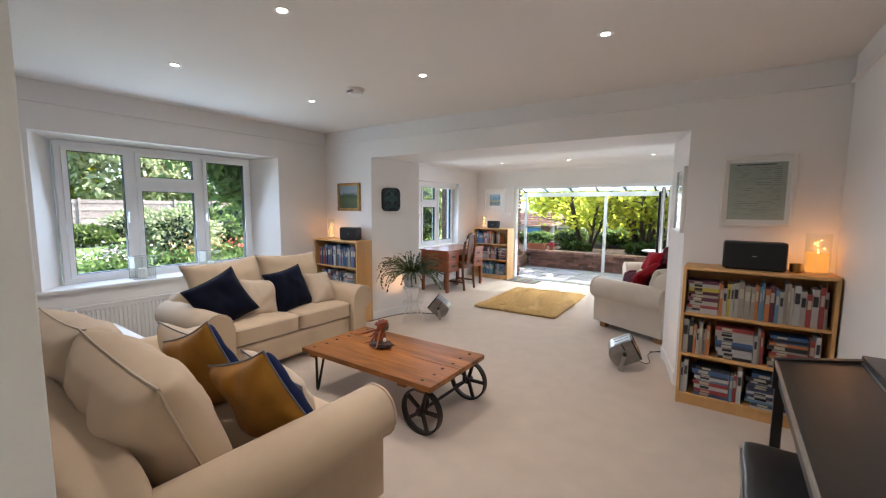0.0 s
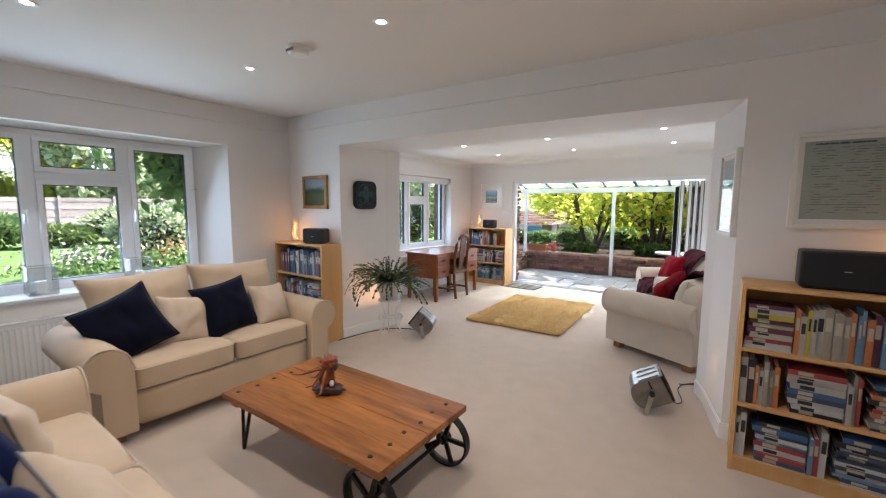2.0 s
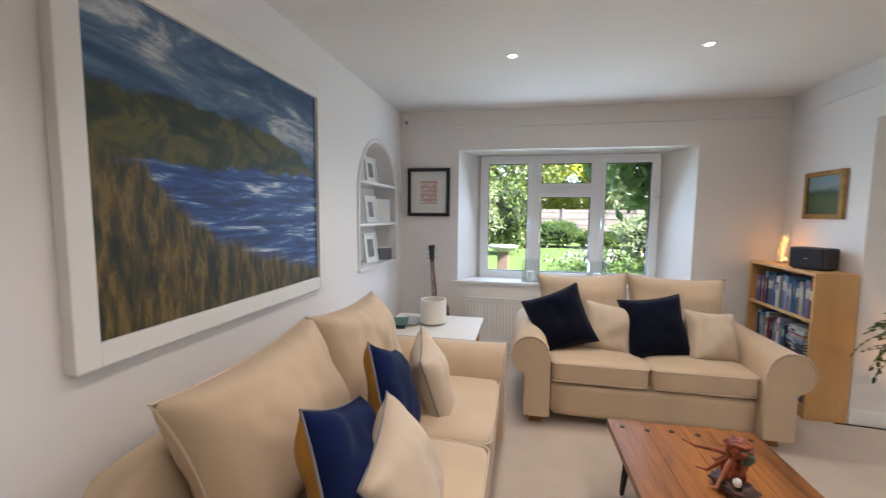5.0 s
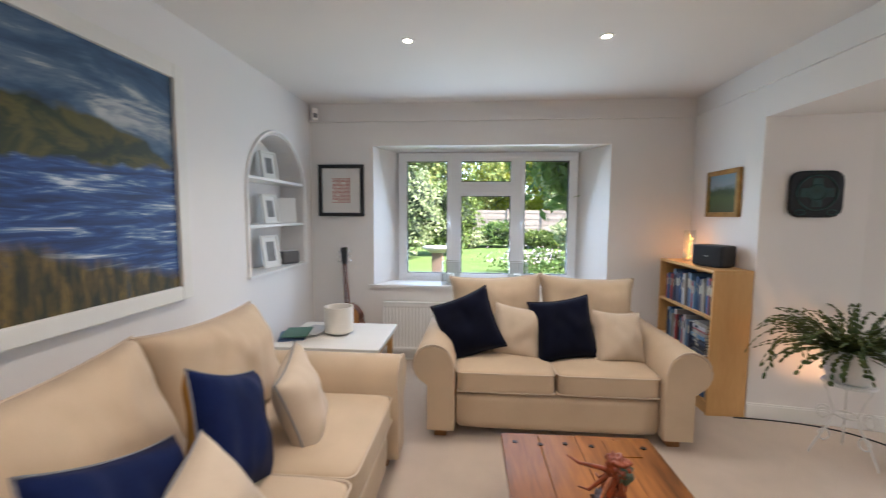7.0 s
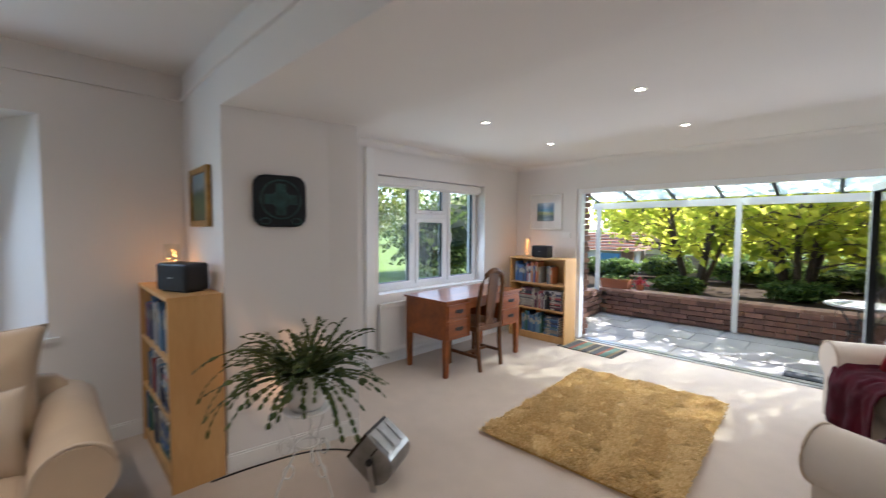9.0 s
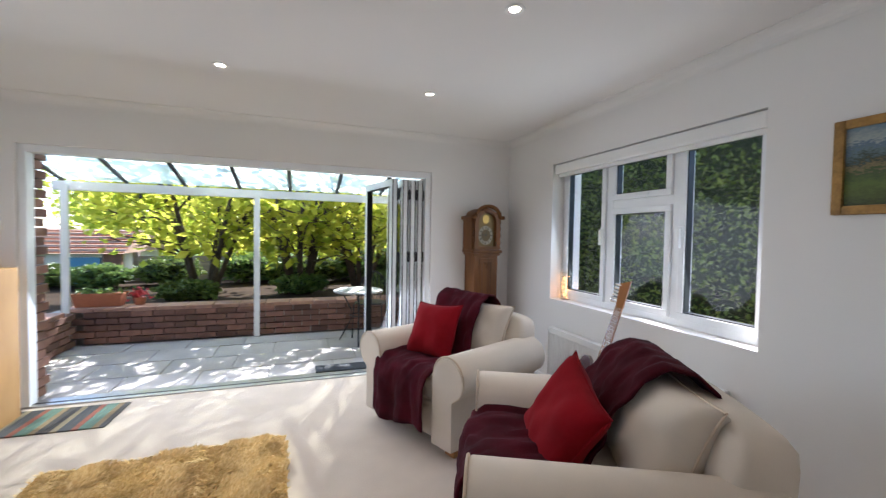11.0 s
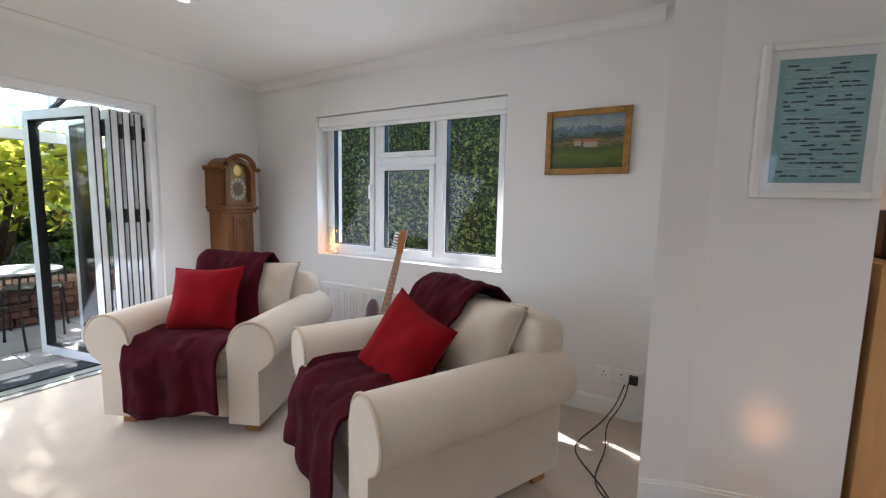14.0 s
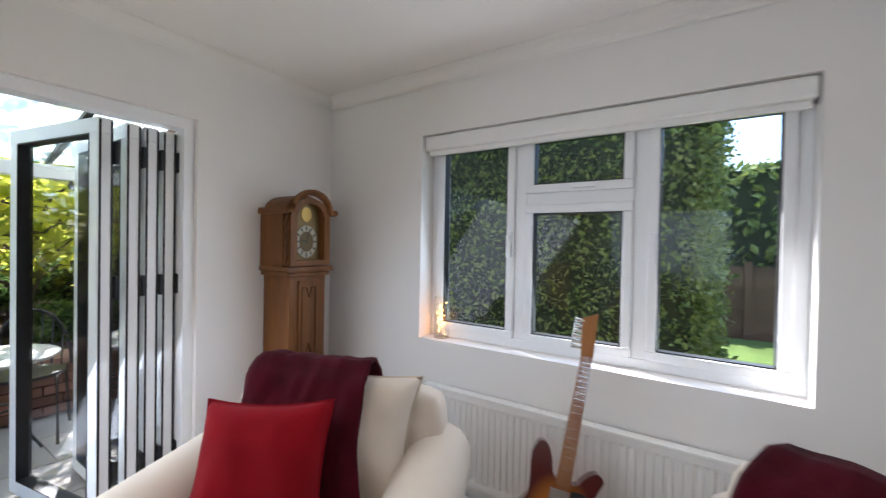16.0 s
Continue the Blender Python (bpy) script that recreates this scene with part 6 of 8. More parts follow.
for y0, y1 in ((-0.115, -0.0605),):
    n = len(rim)
    for i in range(n):
        j = (i + 1) % n
        hexa(bm, [(rim[i][0], y0, rim[i][1]), (rim[j][0], y0, rim[j][1]), (rim[j][0], y1, rim[j][1]), (rim[i][0], y1, rim[i][1])],
             [(outer[i][0], y0, outer[i][1]), (outer[j][0], y0, outer[j][1]), (outer[j][0], y1, outer[j][1]), (outer[i][0], y1, outer[i][1])])
part("hood_door", bm, M_OAKMID, hood)
for s in (1, -1):
    bm = bmesh.new()
    pts = [(s * 0.176 + 0.005 * math.cos(t * 0.9), -0.085 + 0.005 * math.sin(t * 0.9), 1.21 + t * 0.0095) for t in range(30)]
    tube(bm, pts, 0.011, 8)
    part("barley_twist_column", bm, M_OAKDARK, hood)
bm = bmesh.new()
for dy, k in ((0.0, 1.0), (0.02, 1.05)):
    pts = [(-0.20 * k, 1.51), (-0.15 * k, 1.51)] + [(-0.15 * k * math.cos(math.pi * i / 12), 1.515 + 0.10 * k * math.sin(math.pi * i / 12)) for i in range(13)] + [(0.15 * k, 1.51), (0.20 * k, 1.51)]
    tube(bm, [(x, -0.115 - dy * 0.5, z) for x, z in pts], 0.016, 6)
tube(bm, [(-0.20, -0.12, 1.51), (-0.20, CB - 0.02, 1.51)], 0.02, 6)
tube(bm, [(0.20, -0.12, 1.51), (0.20, CB - 0.02, 1.51)], 0.02, 6)
part("cornice", bm, M_OAKMID, hood)
bm = bmesh.new()
bv = [bm.verts.new((x, -0.066, z)) for x, z in sec2]
bm.faces.new(bv)
part("dial_plate", bm, mat("dull_brass", (0.22, 0.15, 0.06), 0.5, 0.7, var=0.15), hood, "brass arched dial plate")
bm = bmesh.new()
disc(bm, 0.092, 0.004, pose(0, -0.067, 1.34, 90, 0, 0), 36)
part("chapter_ring", bm, mat("aged_silver_ring", (0.40, 0.36, 0.28), 0.6, 0.3, var=0.1), hood, "silvered chapter ring")
bm = bmesh.new()
disc(bm, 0.058, 0.002, pose(0, -0.0712, 1.34, 90, 0, 0), 30)
part("dial_centre", bm, mat("dark_brass_patina", (0.13, 0.09, 0.04), 0.45, 0.6, var=0.2), hood, "dark brass dial centre")
bm = bmesh.new()
for i in range(12):
    a = 2 * math.pi * i / 12
    box(bm, -0.004, -0.0722, 0.062, 0.004, -0.0712, 0.086, 0, pose(0, 0, 1.34) @ Matrix.Rotation(a, 4, "Y"))
part("hour_mark", bm, M_BLACK, hood)
bm = bmesh.new()
for a, l in ((-80, 0.05), (20, 0.078)):
    box(bm, -0.003, -0.0745, -0.01, 0.003, -0.0735, l, 0, pose(0, 0, 1.34) @ Matrix.Rotation(radians(a), 4, "Y"))
part("clock_hand", bm, M_BLACK, hood)
bm = bmesh.new()
disc(bm, 0.042, 0.003, pose(0, -0.067, 1.495, 90, 0, 0), 28)
part("moon_disc", bm, M_BRASS, hood, "brass arch medallion")

# ---------------------------------------------------------------- guitars
def guitar(label, m, body_col, edge_mat, electric, neck_mat):
    """A guitar standing on its lower bout: z along the neck, face to -y."""
    g = thing("guitar", label, "guitar", m)
    n = 44
    out = []
    for i in range(n):
        t = 2 * math.pi * i / n
        z = 0.215 - 0.215 * math.cos(t) if not electric else 0.19 - 0.19 * math.cos(t)
        k = z / (0.43 if not electric else 0.38)
        w = (0.19 * math.sin(math.pi * min(1, k * 1.02)) ** 0.55) * (1 - 0.30 * k) * (1 - 0.28 * math.exp(-((k - 0.60) / 0.13) ** 2))
        if electric and k > 0.78:
            w *= 1.15
        out.append(((1 if math.sin(t) >= 0 else -1) * max(w, 0.012), z))
    if electric:
        key = [(0, 0), (0.12, 0.015), (0.165, 0.08), (0.15, 0.16), (0.115, 0.22), (0.13, 0.29), (0.145, 0.335), (0.115, 0.355), (0.075, 0.325), (0.045, 0.29), (-0.035, 0.30), (-0.055, 0.36),
               (-0.08, 0.41), (-0.115, 0.415), (-0.135, 0.36), (-0.125, 0.27), (-0.125, 0.21), (-0.165, 0.13), (-0.165, 0.06), (-0.11, 0.01)]
        out, q = [], len(key)
        for i in range(q):
            p = [Vector(key[(i + k) % q]) for k in (-1, 0, 1, 2)]
            for u in (0.0, 0.33, 0.67):
                c = 0.5 * (2 * p[1] + (p[2] - p[0]) * u + (2 * p[0] - 5 * p[1] + 4 * p[2] - p[3]) * u * u + (3 * p[1] - p[0] - 3 * p[2] + p[3]) * u ** 3)
                out.append((c.x, c.y))
        n = len(out)
    d = 0.05 if electric else 0.10
    bm = bmesh.new()
    a = [bm.verts.new((x, -d / 2, z)) for x, z in out]
    b = [bm.verts.new((x, d / 2, z)) for x, z in out]
    bm.faces.new(a)
    bm.faces.new(b[::-1])
    for i in range(n):
        j = (i + 1) % n
        f = bm.faces.new((a[i], b[i], b[j], a[j]))
        f.material_index = 1
    bmesh.ops.recalc_face_normals(bm, faces=bm.faces)
    body = part("body", bm, body_col, g)
    body.data.materials.append(edge_mat)
    top = 0.38 if electric else 0.43
    zn = top + (0.40 if electric else 0.37)
    bm = bmesh.new()
    hexa(bm, [(-0.027, -d / 2 - 0.012, top - 0.10), (0.027, -d / 2 - 0.012, top - 0.10), (0.027, -d / 2 + 0.012, top - 0.10), (-0.027, -d / 2 + 0.012, top - 0.10)],
         [(-0.021, -d / 2 - 0.012, zn), (0.021, -d / 2 - 0.012, zn), (0.021, -d / 2 + 0.010, zn), (-0.021, -d / 2 + 0.010, zn)])
    neck = part("neck", bm, neck_mat, g)
    bm = bmesh.new()
    for i in range(16):
        z = top - 0.08 + (zn - top + 0.07) * (1 - 0.94 ** (i + 1)) / (1 - 0.94 ** 17)
        box(bm, -0.022, -d / 2 - 0.0135, z, 0.022, -d / 2 - 0.012, z + 0.002)
    part("fret", bm, M_CHROME, neck)["kind"] = "stuff"
    bm = bmesh.new()
    if electric:
        hexa(bm, [(-0.022, -d / 2 - 0.006, zn), (0.024, -d / 2 - 0.006, zn), (0.024, -d / 2 + 0.010, zn), (-0.022, -d / 2 + 0.010, zn)],
             [(-0.042, -d / 2 + 0.004, zn + 0.15), (0.018, -d / 2 + 0.004, zn + 0.185), (0.018, -d / 2 + 0.018, zn + 0.185), (-0.042, -d / 2 + 0.018, zn + 0.15)])
    else:
        hexa(bm, [(-0.024, -d / 2 - 0.006, zn), (0.024, -d / 2 - 0.006, zn), (0.024, -d / 2 + 0.010, zn), (-0.024, -d / 2 + 0.010, zn)],
             [(-0.034, -d / 2 + 0.004, zn + 0.16), (0.034, -d / 2 + 0.004, zn + 0.16), (0.034, -d / 2 + 0.018, zn + 0.16), (-0.034, -d / 2 + 0.018, zn + 0.16)])
    head = part("headstock", bm, neck_mat if electric else M_BLACK, g)
    for i in range(6):
        s = -1 if electric or i < 3 else 1
        z = zn + 0.03 + (i if electric else i % 3) * (0.022 if electric else 0.045)
        bm = bmesh.new()
        tube(bm, [(s * 0.02, -d / 2 + 0.008, z), (s * 0.068, -d / 2 + 0.008, z)], [0.004, 0.010], 8)
        part("tuning_peg", bm, M_CHROME, head, "chrome tuning peg")
    if electric:
        part("scratch_plate", boxes((0.034, -d / 2 - 0.003, 0.06, 0.095, -d / 2 - 0.0005, 0.27), bevel=0.001), M_BLACK, g)
        for z in (0.13, 0.22):
            part("pickup", boxes((-0.045, -d / 2 - 0.014, z, 0.028, -d / 2 - 0.0006, z + 0.045), bevel=0.003), M_CHROME, g)
        part("bridge", boxes((-0.04, -d / 2 - 0.014, 0.07, 0.028, -d / 2 - 0.0006, 0.085), bevel=0.002), M_CHROME, g)
    else:
        bm = bmesh.new()
        disc(bm, 0.05, 0.001, pose(0, -d / 2 - 0.0005, 0.29, 90, 0, 0), 24)
        part("sound_hole", bm, M_BLACK, g)
        part("bridge", boxes((-0.06, -d / 2 - 0.009, 0.12, 0.06, -d / 2 - 0.0005, 0.14), bevel=0.002), M_OAKDARK, g)
    bm = bmesh.new()
    for i in range(6):
        x = (-0.018 + 0.0072 * i)
        tube(bm, [(x, -d / 2 - 0.0155, 0.08 if electric else 0.13), (x * 0.9, -d / 2 - 0.0155, zn)], 0.0006, 3)
    part("strings", bm, M_CHROME, g)
    return g


M_SPRUCE = wood("pale_spruce", (0.50, 0.25, 0.08), (0.38, 0.17, 0.05), 0.3, "Z", 14, coat=0.4)
M_MAPLE = wood("maple_neck", (0.32, 0.135, 0.042), (0.23, 0.09, 0.026), 0.3, "Z", 12, coat=0.3)
M_ROSE = wood("rosewood_neck", (0.17, 0.062, 0.03), (0.08, 0.03, 0.015), 0.4, "Z", 12)
M_BURST = mat("sunburst_lacquer", (0.55, 0.20, 0.02), 0.2, var=0.05, scale=3.5, fine=10, bump=0.0, coat=0.8)
_n, _l = M_BURST.node_tree.nodes, M_BURST.node_tree.links
_tc, _mp, _len, _rp = _n.new("ShaderNodeTexCoord"), _n.new("ShaderNodeMapping"), _n.new("ShaderNodeVectorMath"), _n.new("ShaderNodeValToRGB")
_len.operation = "LENGTH"
_mp.inputs["Location"].default_value, _mp.inputs["Scale"].default_value = (0, 0, -0.165 * 4.6), (5.6, 0.0, 4.6)
_l.new(_tc.outputs["Object"], _mp.inputs[0])
_l.new(_mp.outputs[0], _len.inputs[0])
_l.new(_len.outputs["Value"], _rp.inputs[0])
_rp.color_ramp.elements[0].position, _rp.color_ramp.elements[0].color = 0.22, (0.56, 0.19, 0.02, 1)
_rp.color_ramp.elements[1].position, _rp.color_ramp.elements[1].color = 0.74, (0.075, 0.008, 0.008, 1)
_l.new(_rp.outputs[0], _n["Principled BSDF"].inputs["Base Color"])
M_CHERRY = mat("dark_cherry_lacquer", (0.10, 0.012, 0.010), 0.2, var=0.1, coat=0.8)
guitar("acoustic guitar with dark neck leaning in the corner", pose(-4.60, 1.02, 0.02, 0, 0, 0) @ pose(0, 0, 0, 0, 0, 78) @ pose(0, 0, 0, -6, -7, 0) @ pose(0, 0, 0.16), M_SPRUCE, M_ROSE, False, M_ROSE)
guitar("sunburst electric guitar leaning on the radiator", pose(-0.30, 6.60, 0.14, 0, 0, 0) @ pose(0, 0, 0, 0, 0, -68) @ pose(0, 0, 0, -13, 11, 0), M_BURST, M_CHERRY, True, M_MAPLE)
for nm, (x, y, a) in (("guitar_stand", (-4.60, 1.02, 78)), ("guitar_stand", (-0.30, 6.60, -68))):
    gs = thing(nm, "low black tubular guitar stand on the carpet", "guitar stand", pose(x, y, 0, 0, 0, a), "guitar stands")
    zt = 0.165 if x < -1 else 0.13
    for s in (1, -1):
        bm = bmesh.new()
        tube(bm, [(s * 0.13, -0.12, 0.008), (s * 0.05, 0.02, 0.10), (s * 0.05, 0.05, zt - 0.02), (s * 0.05, -0.06, zt - 0.015), (s * 0.05, -0.075, zt + 0.03)], 0.007, 6)
        part("yoke", bm, M_BLACK, gs)
    bm = bmesh.new()
    tube(bm, [(-0.05, 0.05, zt - 0.02), (0.05, 0.05, zt - 0.02)], 0.007, 6)
    tube(bm, [(0, 0.05, zt - 0.02), (0, 0.17, 0.008)], 0.007, 6)
    part("rear_leg", bm, M_BLACK, gs)

# ---------------------------------------------------------------- digital piano and stool
M_PIANO = mat("satin_black_piano", (0.022, 0.019, 0.018), 0.32, var=0.15, scale=4, fine=120, bump=0.05, coat=0.1)
pi = thing("digital_piano", "satin black upright digital piano with closed lid", "piano", pose(0, 0, 0))
PY0, PY1 = 1.36, 2.76
bm = bmesh.new()
hexa(bm, [(0.03, PY0 + 0.03, 0.775), (0.30, PY0 + 0.03, 0.815), (0.30, PY1 - 0.03, 0.815), (0.03, PY1 - 0.03, 0.775)], [(0.03, PY0 + 0.03, 0.795), (0.30, PY0 + 0.03, 0.842), (0.30, PY1 - 0.03, 0.842), (0.03, PY1 - 0.03, 0.795)])
part("key_lid", bm, M_PIANO, pi)
part("lid_edge", boxes((0.022, PY0 + 0.03, 0.772, 0.0295, PY1 - 0.03, 0.80), bevel=0.003), M_STEEL, pi, "silver lid edge")
part("music_shelf", boxes((0.305, PY0, 0.80, 0.425, PY1, 0.875), bevel=0.006), M_PIANO, pi)
part("shelf_line", boxes((0.3005, PY0 + 0.03, 0.843, 0.3045, PY1 - 0.03, 0.852)), M_STEEL, pi)
part("key_bed", boxes((0.04, PY0 + 0.03, 0.68, 0.42, PY1 - 0.03, 0.773), bevel=0.004), M_PIANO, pi)
part("fascia_line", boxes((0.0372, PY0 + 0.04, 0.725, 0.0398, PY1 - 0.04, 0.731)), M_STEEL, pi)
for y in (PY0, PY1 - 0.03):
    bm = bmesh.new()
    hexa(bm, [(0.02, y, 0.66), (0.42, y, 0.66), (0.42, y + 0.03, 0.66), (0.02, y + 0.03, 0.66)], [(0.02, y, 0.80), (0.42, y, 0.88), (0.42, y + 0.03, 0.88), (0.02, y + 0.03, 0.80)])
    part("cheek", bm, M_PIANO, pi)
    part("leg_panel", boxes((0.20, y + 0.001, 0, 0.42, y + 0.029, 0.66), (0.02, y + 0.001, 0.0, 0.20, y + 0.029, 0.05), (0.03, y + 0.001, 0.05, 0.07, y + 0.029, 0.66), bevel=0.003), M_PIANO, pi)
part("back_board", boxes((0.36, PY0 + 0.031, 0.12, 0.38, PY1 - 0.031, 0.679)), M_PIANO, pi)
ss = thing("piano_stool", "black piano stool with padded seat under the keyboard", "stool", pose(0.06, 2.10, 0))
part("seat_frame", boxes((-0.15, -0.36, 0.42, 0.15, 0.36, 0.465), bevel=0.005), M_PIANO, ss)
bm = bmesh.new()
soft_box(bm, 0.30, 0.72, 0.05, 0.012, 10, Matrix.Translation((0, 0, 0.488)), sharp=8)
part("padded_seat", bm, mat("black_leatherette", (0.012, 0.012, 0.013), 0.35, var=0.1, fine=200, bump=0.3), ss, smooth=True)
part("seat_trim", boxes((-0.156, -0.36, 0.455, -0.1505, 0.36, 0.475), bevel=0.002), M_STEEL, ss)
for sx in (1, -1):
    for sy in (1, -1):
        part("leg", boxes((sx * 0.12 - 0.02, sy * 0.32 - 0.02, 0, sx * 0.12 + 0.02, sy * 0.32 + 0.02, 0.42), bevel=0.003), M_PIANO, ss)

# ---------------------------------------------------------------- side table, lampshade, niche
M_WHITETOP = mat("white_table_paint", (0.76, 0.72, 0.64), 0.4, var=0.03)
tb = thing("side_table", "square white side table beside the sofa", "side table", pose(-4.02, 1.08, 0))
part("top", boxes((-0.34, -0.40, 0.47, 0.34, 0.40, 0.50), bevel=0.004), M_WHITETOP, tb)
part("apron", boxes((-0.31, -0.37, 0.41, 0.31, 0.37, 0.4695)), M_BIRCH, tb)
for sx in (1, -1):
    for sy in (1, -1):
        part("leg", boxes((sx * 0.285 - 0.022, sy * 0.345 - 0.022, 0, sx * 0.285 + 0.022, sy * 0.345 + 0.022, 0.41), bevel=0.003), M_BIRCH, tb)
lm = thing("table_lamp", "white drum-shaded table lamp switched off", "table lamp", pose(-4.06, 1.07, 0.50))
bm = bmesh.new()
lathe(bm, [(0.10, 0.02), (0.112, 0.02), (0.112, 0.215), (0.10, 0.215), (0.10, 0.02)], 36)
part("shade", bm, mat("cream_lampshade", (0.78, 0.73, 0.64), 0.85, var=0.03, fine=300), lm)
bm = bmesh.new()
lathe(bm, [(0.07, 0.0), (0.07, 0.012), (0.015, 0.02), (0.012, 0.12)], 20)
part("base", bm, M_WHITETOP, lm)
bm = bmesh.new()
for k in range(3):
    a = 2 * math.pi * k / 3
    tube(bm, [(0, 0, 0.12), (0.102 * math.cos(a), 0.102 * math.sin(a), 0.13)], 0.002, 5)
part("spider", bm, M_STEEL, lm)
for i, (x, y, a, c, t) in enumerate(((-3.88, 0.79, 20, 2, 0.008), (-4.05, 0.84, -12, 7, 0.006), (-3.90, 0.80, 12, 6, 0.007))):
    book(t, 0.26, 0.19, c, pose(x + 0.1, y - 0.09, 0.5 + 0.012 * i + 0.005, 0, -90, a), True)

NYB = YS - 0.22
for z in (1.36, 1.72):
    half = rad - 0.004 if z < cz + 0 else math.sqrt(max(0.0, (rad) ** 2 - (z - (NZ1 - rad)) ** 2)) - 0.004
    xm = (NX0 + NX1) / 2
    structure("trim_niche_shelf", boxes((xm - half, NYB + 0.002, z - 0.022, xm + half, YS + 0.004, z), bevel=0.002), M_TRIM, "white painted niche shelf", "shelf")
structure("trim_niche_shelf", boxes((NX0 - 0.05, YS - 0.215, NZ0 + 0.001, NX1 + 0.05, YS + 0.03, NZ0 + 0.022), bevel=0.004), M_TRIM, "white painted niche sill", "shelf")
bm = bmesh.new()
xm, zm, rr = (NX0 + NX1) / 2, NZ1 - rad, rad + 0.025
tube(bm, [(xm + rr, YS + 0.004, NZ0 + 0.02), (xm + rr, YS + 0.004, 1.3)] + [(xm + rr * math.cos(math.pi * i / 20), YS + 0.004, zm + rr * math.sin(math.pi * i / 20)) for i in range(21)] + [(xm - rr, YS + 0.004, 1.3), (xm - rr, YS + 0.004, NZ0 + 0.02)], 0.016, 8)
structure("trim_niche_arch", bm, M_TRIM, "white painted arch moulding of the niche", "moulding")
M_PALEGREY = mat("pale_grey_print", (0.24, 0.235, 0.23), 0.7, var=0.1, scale=20)
for i, (x, z, w, h) in enumerate(((-4.25, 1.7205, 0.18, 0.235), (-4.25, 1.3605, 0.18, 0.245), (-4.24, 0.9925, 0.20, 0.27))):
    fr = framed("photo_frame", "small white photo frame in the niche", pose(x, NYB + 0.12, z + h / 2 - 0.001, 0, 0, -12) @ pose(0, 0, 0, 8, 0, 0), w, h, 0.018, 0.02, M_MOUNT_W, M_PALEGREY, 0.035, M_PAPER, category="photo frame")
    fr["group"] = "photo frames in the niche"
cd = part("greeting_card", boxes((-0.075, -0.004, 0, 0.075, 0.004, 0.225), bevel=0.001), M_PAPER)
cd.matrix_basis = pose(-4.52, NYB + 0.15, 1.361, 4, 0, -48)
tagged(cd, "white card standing on the niche shelf", "card")
bm = boxes((-0.085, -0.05, 0, 0.085, 0.05, 0.115), bevel=0.02)
sp = thing("speaker", "small grey cloth speaker in the niche", "speaker", pose(-4.52, NYB + 0.145, 0.9925, 0, 0, -30))
part("body", bm, mat("grey_speaker_cloth", (0.14, 0.135, 0.13), 0.9, fine=500, bump=0.4), sp)
part("top_plate", boxes((-0.075, -0.042, 0.1152, 0.075, 0.042, 0.12), bevel=0.002), M_TRIM, sp)
for x, z in ((-3.86, 1.361), (-3.83, 0.9925)):
    bm = bmesh.new()
    lathe(bm, [(0.028, 0), (0.036, 0.02), (0.03, 0.045), (0.012, 0.05)], 16)
    o = part("pebble_dish", bm, M_GRILLE, None, smooth=True)
    o.matrix_basis = pose(x, NYB + 0.10, z)
    tagged(o, "small dark grey pot in the niche", "ornament", "dark pots in the niche")

# ---------------------------------------------------------------- speakers and candle lamps
def speaker(label, m, w, d, h):
    sp = thing("speaker", label, "speaker", m, "black speakers on bookcases")
    bm = boxes((-w / 2, -d / 2, 0.006, w / 2, d / 2, h), bevel=0.018)
    part("body", bm, M_BLACK, sp)
    part("grille", boxes((-w / 2 + 0.012, -d / 2 - 0.003, 0.016, w / 2 - 0.012, -d / 2 - 0.0005, h - 0.012), bevel=0.001), M_GRILLE, sp)
    part("badge", boxes((-0.014, -d / 2 - 0.0042, h / 2 - 0.002, 0.014, -d / 2 - 0.0032, h / 2 + 0.002)), M_STEEL, sp)
    part("foot_pad", boxes((-w / 2 + 0.02, -d / 2 + 0.02, 0, w / 2 - 0.02, d / 2 - 0.02, 0.0058)), M_GRILLE, sp)
    return sp


speaker("wide black smart speaker on the bookcase", pose(-0.03, 4.01, 1.06), 0.365, 0.15, 0.20)
speaker("compact black speaker on the corner bookcase", pose(-4.20, 3.95, 1.06, 0, 0, 24), 0.245, 0.15, 0.165)
speaker("compact black speaker on the far bookcase", pose(-4.27, 8.0, 1.06), 0.245, 0.13, 0.155)
M_FLAME = mat("amber_fairy_light", (1.0, 0.40, 0.08), 0.4, var=0, bump=0, emit=5.0)
M_AMBER = mat("amber_lit_wax", (1.0, 0.42, 0.07), 0.4, var=0.05, bump=0, emit=0.10)
M_CLEAR = pane_glass("clear_glass", (0.96, 0.97, 0.96), 0.02)


